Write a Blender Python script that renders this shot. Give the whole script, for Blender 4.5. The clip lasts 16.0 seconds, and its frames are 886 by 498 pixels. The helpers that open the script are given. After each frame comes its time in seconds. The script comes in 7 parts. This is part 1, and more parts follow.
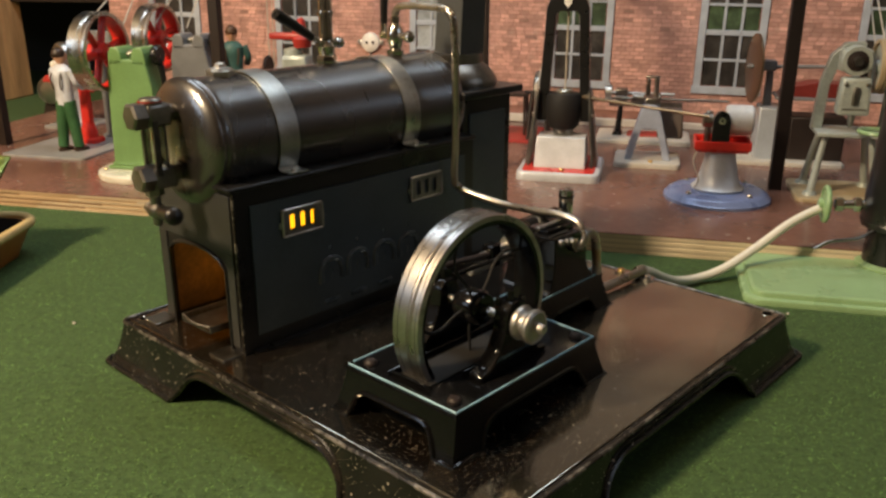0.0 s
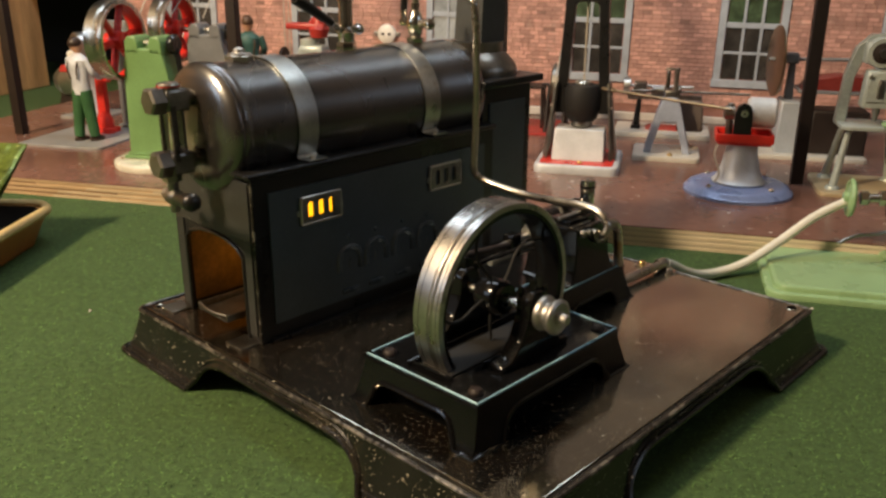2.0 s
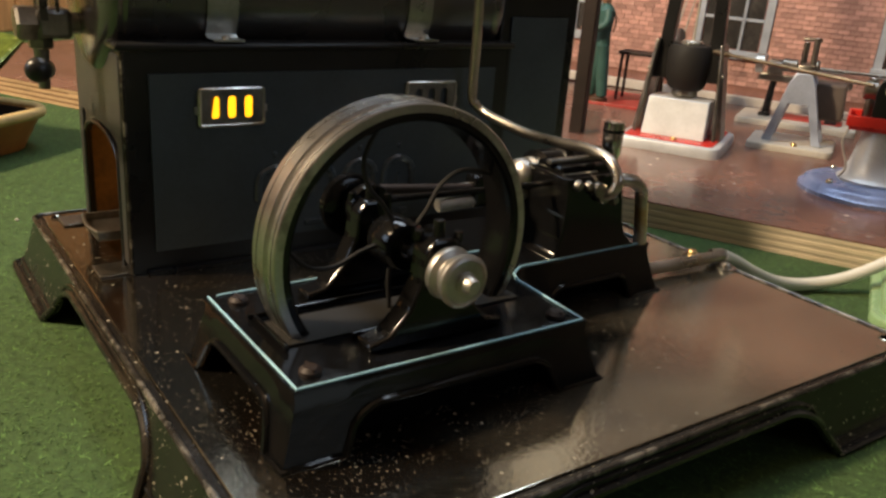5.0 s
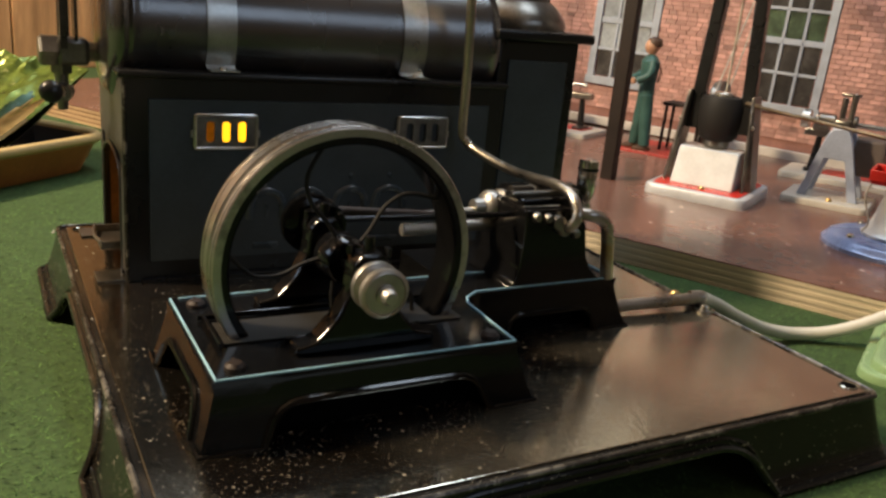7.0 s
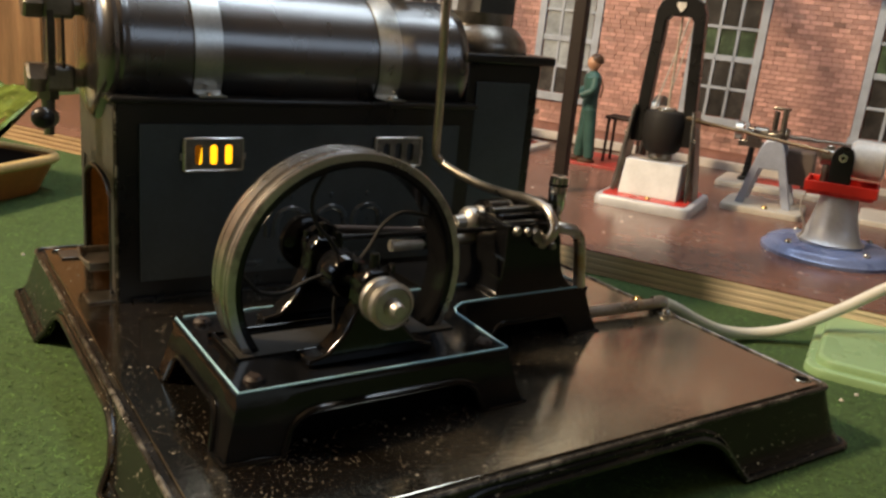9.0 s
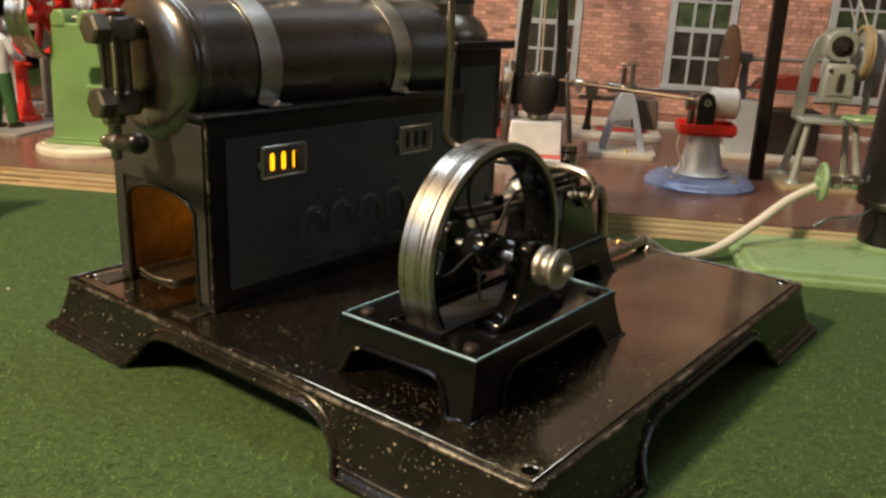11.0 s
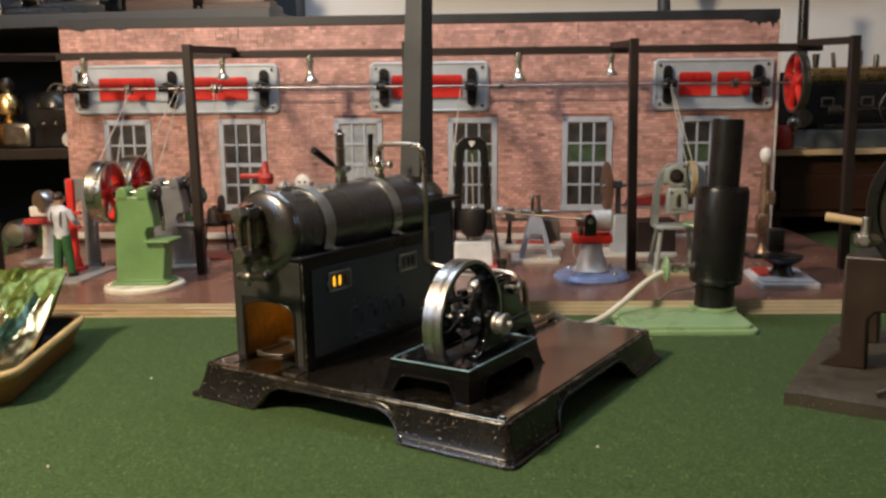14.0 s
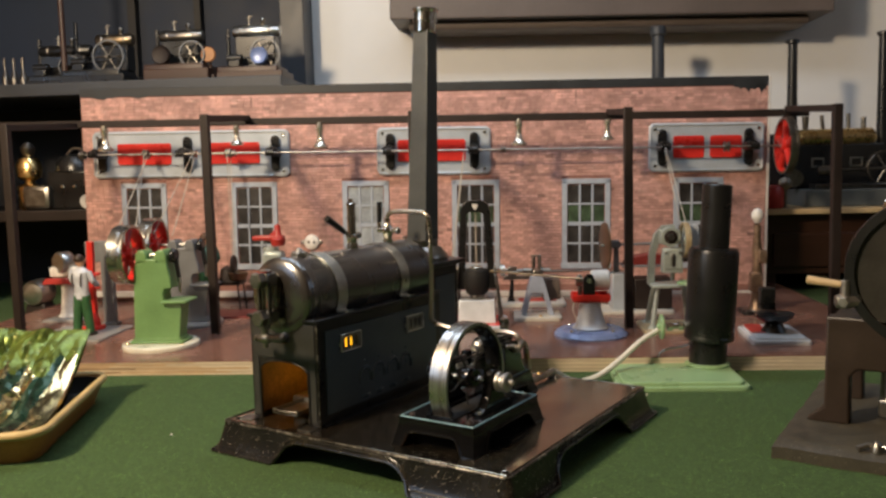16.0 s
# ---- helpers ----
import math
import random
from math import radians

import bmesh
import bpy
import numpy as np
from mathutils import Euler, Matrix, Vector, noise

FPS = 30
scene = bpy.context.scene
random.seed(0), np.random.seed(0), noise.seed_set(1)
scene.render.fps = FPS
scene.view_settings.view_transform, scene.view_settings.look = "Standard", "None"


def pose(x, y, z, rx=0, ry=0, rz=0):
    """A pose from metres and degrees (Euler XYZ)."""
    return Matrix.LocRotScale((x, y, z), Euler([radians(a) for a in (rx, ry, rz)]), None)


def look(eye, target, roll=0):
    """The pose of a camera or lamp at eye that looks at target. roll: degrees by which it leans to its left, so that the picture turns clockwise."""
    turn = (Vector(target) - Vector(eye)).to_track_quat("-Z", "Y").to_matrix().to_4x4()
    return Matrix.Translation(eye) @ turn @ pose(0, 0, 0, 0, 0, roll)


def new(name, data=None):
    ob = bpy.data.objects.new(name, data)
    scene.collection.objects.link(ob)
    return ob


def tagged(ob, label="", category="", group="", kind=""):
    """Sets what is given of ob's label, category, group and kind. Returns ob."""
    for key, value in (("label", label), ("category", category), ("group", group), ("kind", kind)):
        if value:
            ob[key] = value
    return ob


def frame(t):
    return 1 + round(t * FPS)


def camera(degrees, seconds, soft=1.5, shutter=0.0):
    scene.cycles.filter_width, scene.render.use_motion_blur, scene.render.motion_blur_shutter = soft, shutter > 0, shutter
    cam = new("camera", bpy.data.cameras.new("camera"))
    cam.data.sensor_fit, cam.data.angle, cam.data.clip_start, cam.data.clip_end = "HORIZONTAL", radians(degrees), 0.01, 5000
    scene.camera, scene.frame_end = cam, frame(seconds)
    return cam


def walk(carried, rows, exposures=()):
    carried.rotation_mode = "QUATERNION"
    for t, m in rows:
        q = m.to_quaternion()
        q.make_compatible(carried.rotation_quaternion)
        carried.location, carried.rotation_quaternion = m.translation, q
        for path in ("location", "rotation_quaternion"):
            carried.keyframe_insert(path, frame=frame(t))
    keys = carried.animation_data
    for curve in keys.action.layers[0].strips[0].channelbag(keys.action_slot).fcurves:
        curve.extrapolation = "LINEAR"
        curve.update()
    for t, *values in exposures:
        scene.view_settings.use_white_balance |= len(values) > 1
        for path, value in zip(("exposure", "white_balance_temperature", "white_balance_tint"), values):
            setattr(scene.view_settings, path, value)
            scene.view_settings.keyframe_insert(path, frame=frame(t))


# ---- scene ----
cam = camera(55.6, 16.0, soft=2.7)
METRES, EYE, TILT, LEAN, TURN = 0.85, 0.245, 0.0, 0.0, 42.7
ROWS = [
    (0.0, 0.0, 0.0, 0.0, 0.0, -19.07, -0.01),
    (0.5, -0.0046, 0.0029, -0.0022, -0.03, -19.05, 0.12),
    (1.0, -0.005, 0.0032, -0.0026, -0.03, -19.04, 0.13),
    (1.5, -0.0056, 0.0044, -0.0028, 0.25, -19.15, 0.02),
    (2.0, -0.0055, 0.0066, -0.0068, 0.92, -19.36, -0.2),
    (2.5, 0.0042, 0.0601, -0.0429, 1.8, -19.78, -0.44),
    (3.0, 0.036, 0.1033, -0.0613, 4.9, -20.41, -0.76),
    (3.5, 0.0611, 0.1267, -0.0738, 7.23, -20.96, -1.43),
    (6.0, 0.1319, 0.1559, -0.0835, 17.15, -18.11, -4.98),
    (6.5, 0.1549, 0.1519, -0.0828, 18.85, -17.18, -5.06),
    (7.0, 0.1649, 0.1497, -0.0825, 19.38, -17.18, -5.18),
    (7.5, 0.1711, 0.1464, -0.081, 19.2, -17.13, -4.96),
    (8.0, 0.171, 0.1432, -0.0815, 18.34, -17.04, -5.04),
    (10.5, 0.032, 0.0558, -0.0663, 2.03, -16.08, -3.59),
    (11.0, -0.0368, 0.0442, -0.0667, -3.79, -17.12, -2.17),
    (11.5, -0.0899, 0.0091, -0.0575, -6.83, -16.95, -0.32),
    (12.0, -0.113, -0.0521, -0.0334, -8.09, -15.25, 0.29),
    (12.5, -0.1147, -0.1298, -0.0208, -8.98, -13.45, 0.65),
    (13.0, -0.1199, -0.1969, -0.014, -9.42, -11.93, 0.91),
    (13.5, -0.1273, -0.2644, -0.0074, -9.63, -10.5, 1.13),
    (14.0, -0.131, -0.3125, 0.0, -9.7, -9.19, 1.29),
    (14.5, -0.1358, -0.3324, 0.0041, -9.66, -7.98, 1.38),
    (15.0, -0.1385, -0.3461, 0.0127, -9.57, -6.93, 1.41),
    (15.5, -0.1419, -0.361, 0.0191, -9.48, -6.13, 1.46),
    (16.0, -0.1411, -0.368, 0.0202, -9.46, -5.62, 1.56),
]
walk(cam, [(t, pose(0, 0, EYE, TILT, LEAN, TURN) @ pose(METRES * x, METRES * y, METRES * z, 90 + pitch, roll, yaw)) for t, x, y, z, yaw, pitch, roll in ROWS],
     exposures=[(0.0, 0.03, 6750, 10), (3.0, 0.10, 6700, 10), (6.0, 0.24, 6500, 10), (8.0, 0.22, 6500, 10), (10.5, 0.08, 6950, 10), (12.4, 0.0, 6700, 11), (13.8, -0.07, 6100, 12), (14.5, -0.08, 6100, 12), (16.0, -0.07, 6250, 11)])

# ---------------------------------------------------------------- world and light
world = bpy.data.worlds.new("world")
scene.world = world
world.use_nodes = True
world.node_tree.nodes["Background"].inputs[0].default_value = (0.55, 0.66, 0.85, 1)
world.node_tree.nodes["Background"].inputs[1].default_value = 0.15

D = pose(-0.687, 0.438, 0, 0, 0, 29)          # the layout: x along the platform's front edge, y into its depth
TOP = 0.018                                   # top of the platform
W = D @ pose(0.18, 0.515, 0, 0, 0.85, 0)      # the brick board, which leans a little sideways


def area(name, m, sx, sy, power, colour):
    lamp = bpy.data.lights.new(name, "AREA")
    lamp.shape, lamp.size, lamp.size_y, lamp.energy, lamp.color = "RECTANGLE", sx, sy, power, colour
    ob = new(name, lamp)
    ob.matrix_world = m
    return ob


area("strip_lamp_light", D @ look((0.10, 0.14, 1.15), (0.12, 0.34, 0.0)), 1.10, 0.22, 7.9, (0.74, 0.87, 1.0))
bulb = bpy.data.lights.new("room_lamp_light", "POINT")
bulb.energy, bulb.color, bulb.shadow_soft_size = 118, (1.0, 0.77, 0.50), 0.085
bulb_ob = new("room_lamp_light", bulb)
bulb_ob.matrix_world = D @ pose(-0.50, -0.90, 1.00)
area("window_light", D @ look((-2.32, -1.95, 1.25), (0.0, -0.1, 0.05)), 0.9, 0.9, 10, (0.62, 0.78, 1.0))
area("window_light", D @ look((2.80, -0.70, 1.35), (0.2, 0.0, 0.1)), 1.1, 0.8, 4.5, (0.66, 0.80, 1.0))

# ---------------------------------------------------------------- materials
def ramp(nodes, links, source, stops):
    r = nodes.new("ShaderNodeValToRGB")
    while len(r.color_ramp.elements) < len(stops):
        r.color_ramp.elements.new(0.5)
    for e, (p, c) in zip(r.color_ramp.elements, stops):
        e.position, e.color = p, (*c, 1) if len(c) == 3 else c
    links.new(source, r.inputs[0])
    return r.outputs[0]


def noise_node(nodes, links, scale, detail=4, rough=0.55, stretch=None, coord="Object"):
    c = nodes.new("ShaderNodeTexCoord")
    out = c.outputs[coord]
    if stretch:
        mp = nodes.new("ShaderNodeMapping")
        mp.inputs["Scale"].default_value = stretch
        links.new(out, mp.inputs[0])
        out = mp.outputs[0]
    n = nodes.new("ShaderNodeTexNoise")
    n.inputs["Scale"].default_value, n.inputs["Detail"].default_value, n.inputs["Roughness"].default_value = scale, detail, rough
    links.new(out, n.inputs["Vector"])
    return n.outputs["Fac"]


def material(name, colour, rough=0.5, metal=0.0, vary=0.25, scale=60, fine=600, bump=0.1, stretch=None, specks=None, worn=None, coat=0.0, random=0.0, rough_vary=0.15, ior=1.45, tint=None, dust=None):
    """A surface with a coarse and a fine variation; specks: (colour, share, scale); worn: (colour, share, scale)."""
    m = bpy.data.materials.new(name)
    m.use_nodes = True
    nodes, links = m.node_tree.nodes, m.node_tree.links
    b = nodes["Principled BSDF"]
    coarse = noise_node(nodes, links, scale, 5, 0.6, stretch)
    small = noise_node(nodes, links, fine, 3, 0.6, stretch)
    dark = tuple(c * (1 - vary) for c in colour)
    light = tuple(min(1, c * (1 + vary)) for c in colour)
    col = ramp(nodes, links, coarse, [(0.3, dark), (0.7, light)])
    mix = nodes.new("ShaderNodeMix")
    mix.data_type, mix.blend_type = "RGBA", "OVERLAY"
    mix.inputs[0].default_value = min(1.0, vary)
    links.new(col, mix.inputs[6])
    links.new(small, mix.inputs[7])
    out = mix.outputs[2]
    if worn:
        w = ramp(nodes, links, noise_node(nodes, links, worn[2], 6, 0.65), [(1 - worn[1] - 0.04, (0, 0, 0)), (1 - worn[1] + 0.04, (1, 1, 1))])
        k = nodes.new("ShaderNodeMix")
        k.data_type = "RGBA"
        links.new(w, k.inputs[0])
        links.new(out, k.inputs[6])
        k.inputs[7].default_value = (*worn[0], 1)
        out = k.outputs[2]
    if specks:
        dots = ramp(nodes, links, noise_node(nodes, links, specks[2], 2, 0.5), [(1 - specks[1] - 0.02, (0, 0, 0)), (1 - specks[1] + 0.02, (1, 1, 1))])
        patch = ramp(nodes, links, noise_node(nodes, links, specks[2] * 0.07, 4, 0.6), [(0.40, (0, 0, 0)), (0.58, (1, 1, 1))])
        cut = nodes.new("ShaderNodeMath")
        cut.operation = "MULTIPLY"
        links.new(dots, cut.inputs[0])
        links.new(patch, cut.inputs[1])
        w = cut.outputs[0]
        k = nodes.new("ShaderNodeMix")
        k.data_type = "RGBA"
        links.new(w, k.inputs[0])
        links.new(out, k.inputs[6])
        k.inputs[7].default_value = (*specks[0], 1)
        out = k.outputs[2]
    for colour_d, share, size in dust or ():
        # round grains of many sizes, one in a cell, thick in some places and thin in others
        pos = nodes.new("ShaderNodeTexCoord")
        cell = nodes.new("ShaderNodeTexVoronoi")
        cell.inputs["Scale"].default_value = size
        links.new(pos.outputs["Object"], cell.inputs["Vector"])
        split = nodes.new("ShaderNodeSeparateColor")
        links.new(cell.outputs["Color"], split.inputs[0])
        thick = nodes.new("ShaderNodeMapRange")
        thick.inputs["From Min"].default_value, thick.inputs["From Max"].default_value = 0.38, 0.66
        thick.inputs["To Min"].default_value, thick.inputs["To Max"].default_value = 1 - share * 0.25, 1 - share * 1.9
        links.new(noise_node(nodes, links, size * 0.045, 4, 0.65), thick.inputs["Value"])
        chosen = nodes.new("ShaderNodeMath")
        chosen.operation = "GREATER_THAN"
        links.new(split.outputs[0], chosen.inputs[0])
        links.new(thick.outputs[0], chosen.inputs[1])
        reach = nodes.new("ShaderNodeMapRange")
        reach.inputs["To Min"].default_value, reach.inputs["To Max"].default_value = 0.06, 0.30
        links.new(split.outputs[1], reach.inputs["Value"])
        inside = nodes.new("ShaderNodeMath")
        inside.operation = "LESS_THAN"
        links.new(cell.outputs["Distance"], inside.inputs[0])
        links.new(reach.outputs[0], inside.inputs[1])
        both = nodes.new("ShaderNodeMath")
        both.operation = "MULTIPLY"
        links.new(chosen.outputs[0], both.inputs[0])
        links.new(inside.outputs[0], both.inputs[1])
        k = nodes.new("ShaderNodeMix")
        k.data_type = "RGBA"
        links.new(both.outputs[0], k.inputs[0])
        links.new(out, k.inputs[6])
        k.inputs[7].default_value = (*colour_d, 1)
        out = k.outputs[2]
    if random:
        info = nodes.new("ShaderNodeNewGeometry")
        obj = nodes.new("ShaderNodeObjectInfo")
        add = nodes.new("ShaderNodeMath")
        add.operation = "ADD"
        links.new(info.outputs["Random Per Island"], add.inputs[0])
        links.new(obj.outputs["Random"], add.inputs[1])
        fr = nodes.new("ShaderNodeMath")
        fr.operation = "FRACT"
        links.new(add.outputs[0], fr.inputs[0])
        mr = nodes.new("ShaderNodeMapRange")
        mr.inputs["To Min"].default_value, mr.inputs["To Max"].default_value = 1 - random, 1 + random
        links.new(fr.outputs[0], mr.inputs["Value"])
        hs = nodes.new("ShaderNodeHueSaturation")
        links.new(mr.outputs[0], hs.inputs["Value"])
        links.new(out, hs.inputs["Color"])
        out = hs.outputs["Color"]
    links.new(out, b.inputs["Base Color"])
    rr = nodes.new("ShaderNodeMapRange")
    rr.inputs["To Min"].default_value, rr.inputs["To Max"].default_value = max(0.03, rough - rough_vary), min(1, rough + rough_vary)
    links.new(coarse, rr.inputs["Value"])
    links.new(rr.outputs[0], b.inputs["Roughness"])
    b.inputs["Metallic"].default_value = metal
    b.inputs["Coat Weight"].default_value = coat
    b.inputs["IOR"].default_value = ior
    if tint:
        b.inputs["Specular Tint"].default_value = (*tint, 1)
    if bump:
        bp = nodes.new("ShaderNodeBump")
        bp.inputs["Strength"].default_value, bp.inputs["Distance"].default_value = min(1.0, bump), 0.0006 if bump < 1 else 0.002
        links.new(small, bp.inputs["Height"])
        links.new(bp.outputs[0], b.inputs["Normal"])
    return m


def glow(name, colour, strength):
    m = bpy.data.materials.new(name)
    m.use_nodes = True
    b = m.node_tree.nodes["Principled BSDF"]
    b.inputs["Base Color"].default_value = (*colour, 1)
    b.inputs["Emission Color"].default_value = (*colour, 1)
    b.inputs["Emission Strength"].default_value = strength
    return m


def glass(name, colour=(1, 1, 1), rough=0.03):
    m = bpy.data.materials.new(name)
    m.use_nodes = True
    b = m.node_tree.nodes["Principled BSDF"]
    b.inputs["Base Color"].default_value = (*colour, 1)
    b.inputs["Transmission Weight"].default_value = 1
    b.inputs["Roughness"].default_value = rough
    return m


FELT = material("green_felt", (0.0385, 0.075, 0.0205), 0.95, 0, 0.34, 260, 900, 0.6, rough_vary=0.03)
FIBRE = material("felt_fibres", (0.061, 0.118, 0.033), 0.95, 0, 0.4, 60, 300, 0.0, random=0.7, rough_vary=0.02)
PLATFORM = material("brown_platform_paint", (0.155, 0.078, 0.058), 0.25, 0, 0.28, 9, 120, 0.04, worn=((0.21, 0.115, 0.09), 0.36, 14), specks=((0.34, 0.27, 0.23), 0.28, 90), dust=[((0.55, 0.50, 0.44), 0.05, 160)], rough_vary=0.12)
PLY_LIGHT = material("plywood_light", (0.48, 0.33, 0.19), 0.6, 0, 0.25, 25, 300, 0.15, stretch=(0.15, 1, 1))
PLY_DARK = material("plywood_dark", (0.24, 0.15, 0.08), 0.65, 0, 0.25, 25, 300, 0.15, stretch=(0.15, 1, 1))
PLY_MID = material("plywood_straw", (0.54, 0.42, 0.28), 0.6, 0, 0.25, 25, 300, 0.15, stretch=(0.15, 1, 1))
PLY_PALE = material("plywood_pale", (0.60, 0.51, 0.38), 0.6, 0, 0.2, 25, 300, 0.15, stretch=(0.15, 1, 1))
PLY_GREY = material("plywood_grey", (0.47, 0.40, 0.30), 0.6, 0, 0.2, 25, 300, 0.15, stretch=(0.15, 1, 1))
CAST = material("worn_black_enamel", (0.010, 0.0090, 0.0078), 0.24, 0, 0.35, 30, 500, 0.14, dust=[((0.34, 0.31, 0.25), 0.20, 420), ((0.24, 0.22, 0.17), 0.22, 900)], worn=((0.022, 0.018, 0.012), 0.42, 22))
CAST_TOP = material("worn_brown_black_enamel", (0.0050, 0.0042, 0.0034), 0.125, 0, 0.35, 14, 420, 0.13, dust=[((0.30, 0.27, 0.21), 0.11, 440), ((0.28, 0.25, 0.19), 0.30, 1000)], worn=((0.008, 0.006, 0.0045), 0.46, 12), rough_vary=0.05, ior=3.5, tint=(1.0, 0.92, 0.74))


# Pale edge colour: wear, and the light line along edges painted in.
CAST_EDGE = material("highlit_worn_enamel_edge", (0.030, 0.026, 0.021), 0.28, 0.3, 0.4, 60, 500, 0.15, worn=((0.16, 0.145, 0.12), 0.45, 120))


def dusty_sheen(m, colour):
    """Reflected sheen and brown dust coloured in towards two plate edges, broken by noise."""
    nodes, links = m.node_tree.nodes, m.node_tree.links
    b = nodes["Principled BSDF"]
    old = b.inputs["Base Color"].links[0].from_socket
    sep = nodes.new("ShaderNodeSeparateXYZ")
    links.new(nodes.new("ShaderNodeTexCoord").outputs["Object"], sep.inputs[0])
    breakup = noise_node(nodes, links, 26, 5, 0.65)
    masks = []
    for axis, low, high in (("X", -0.240, -0.192), ("Y", 0.385, 0.455)):
        r = nodes.new("ShaderNodeMapRange")
        r.inputs["From Min"].default_value, r.inputs["From Max"].default_value = low, high
        links.new(sep.outputs[axis], r.inputs["Value"])
        masks.append(r.outputs[0])
    far = nodes.new("ShaderNodeMapRange")
    far.inputs["From Min"].default_value, far.inputs["From Max"].default_value = 0.29, 0.38
    links.new(sep.outputs["Y"], far.inputs["Value"])
    edge = nodes.new("ShaderNodeMath")
    edge.operation = "MULTIPLY"
    links.new(masks[0], edge.inputs[0])
    links.new(far.outputs[0], edge.inputs[1])
    top = nodes.new("ShaderNodeMath")
    top.operation = "MAXIMUM"
    links.new(edge.outputs[0], top.inputs[0])
    links.new(masks[1], top.inputs[1])
    cut = nodes.new("ShaderNodeMath")
    cut.operation = "MULTIPLY"
    links.new(top.outputs[0], cut.inputs[0])
    links.new(ramp(nodes, links, breakup, [(0.28, (0.25, 0.25, 0.25)), (0.62, (1, 1, 1))]), cut.inputs[1])
    mix = nodes.new("ShaderNodeMix")
    mix.data_type = "RGBA"
    links.new(cut.outputs[0], mix.inputs[0])
    links.new(old, mix.inputs[6])
    mix.inputs[7].default_value = (*colour, 1)
    links.new(mix.outputs[2], b.inputs["Base Color"])


# The brick board's warm reflection is partly put into the base colour.
dusty_sheen(CAST_TOP, (0.080, 0.069, 0.053))
BLACK = material("glossy_black_enamel", (0.0040, 0.0040, 0.0043), 0.13, 0, 0.3, 40, 500, 0.08, rough_vary=0.07, ior=1.38)
BLUE_LINE = material("pale_blue_lining", (0.27, 0.47, 0.57), 0.4, 0, 0.2, 60, 500, 0.05)
BOILER = material("blued_boiler_steel", (0.0135, 0.0108, 0.0096), 0.275, 0, 0.4, 18, 500, 0.05, stretch=(1, 1, 0.35), worn=((0.023, 0.017, 0.014), 0.42, 16), rough_vary=0.12, ior=2.15, coat=0.4)
BOILER.node_tree.nodes["Principled BSDF"].inputs["Coat Roughness"].default_value = 0.15
PANEL = material("slate_blue_panel", (0.043, 0.058, 0.071), 0.36, 0, 0.2, 22, 500, 0.06)
# Paler than PANEL: highlights on the raised arches are put into the colour.
RELIEF = material("highlit_slate_relief", (0.046, 0.062, 0.076), 0.27, 0, 0.25, 60, 500, 0.06)
PANEL_FRONT = material("slate_grey_panel", (0.026, 0.026, 0.024), 0.42, 0, 0.3, 22, 300, 0.08)
FRAME_BLACK = material("satin_black_paint", (0.0095, 0.0092, 0.0092), 0.30, 0, 0.3, 30, 500, 0.08)
STEEL = material("brushed_steel", (0.50, 0.48, 0.43), 0.27, 1, 0.15, 40, 700, 0.08)
WHEEL = material("turned_flywheel_steel", (0.54, 0.52, 0.49), 0.31, 1, 0.2, 30, 700, 0.12, worn=((0.30, 0.28, 0.26), 0.40, 30))
PULLEY = material("dull_pulley_steel", (0.42, 0.40, 0.365), 0.42, 1, 0.2, 40, 500, 0.1)
TIN_DULL = material("greyed_tin", (0.20, 0.195, 0.18), 0.42, 0.9, 0.3, 60, 500, 0.1)
TIN = material("dull_tin", (0.48, 0.49, 0.47), 0.33, 1, 0.2, 40, 500, 0.08, worn=((0.36, 0.33, 0.28), 0.35, 60))
NICKEL = material("nickel_plate", (0.56, 0.54, 0.49), 0.17, 1, 0.15, 50, 500, 0.03)
PEWTER = material("aged_nickel", (0.24, 0.225, 0.20), 0.35, 1, 0.3, 60, 500, 0.1)
GUN = material("dark_oxidised_nickel", (0.10, 0.092, 0.083), 0.33, 0.9, 0.35, 60, 500, 0.1)
PIPE = material("nickel_pipe", (0.45, 0.41, 0.35), 0.3, 1, 0.2, 50, 500, 0.05, worn=((0.42, 0.30, 0.17), 0.38, 40))
BRASS = material("brass", (0.62, 0.44, 0.19), 0.28, 1, 0.2, 60, 500, 0.06)
FIRE_IN = material("scorched_firebox_lining", (0.13, 0.070, 0.028), 0.6, 0.2, 0.5, 50, 300, 0.15)
HOSE = material("milky_silicone_hose", (0.60, 0.58, 0.50), 0.4, 0, 0.08, 30, 300, 0.03)
FLAME = glow("flame", (1.0, 0.48, 0.012), 1.7)
# Near-black that puts the shade of hollows and screw holes into the colour.
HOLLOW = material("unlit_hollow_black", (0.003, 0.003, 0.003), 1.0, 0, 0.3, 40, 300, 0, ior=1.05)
# For black parts; also stands for the shade inside slots and holes.
DULL_BLACK = material("dull_black", (0.008, 0.007, 0.006), 0.7)
BRICK = material("printed_brick", (0.50, 0.28, 0.235), 0.6, 0, 0.3, 22, 500, 0.12, worn=((0.52, 0.32, 0.27), 0.4, 60), random=0.24)
BRICK_DARK = material("darker_printed_brick", (0.29, 0.165, 0.14), 0.6, 0, 0.3, 22, 500, 0.12, random=0.2)
MORTAR = material("printed_mortar", (0.27, 0.13, 0.105), 0.7, 0, 0.35, 40, 500, 0.1)
BORDER = material("black_border_tape", (0.018, 0.02, 0.022), 0.5, 0, 0.3, 30, 400, 0.1)
WINFRAME = material("grey_blue_window_frame", (0.36, 0.40, 0.46), 0.5, 0, 0.15, 50, 500, 0.06)
PANE_DARK = material("dark_printed_pane", (0.028, 0.025, 0.023), 0.45, 0, 0.7, 45, 200, 0.02, worn=((0.075, 0.068, 0.055), 0.30, 40), random=0.5)
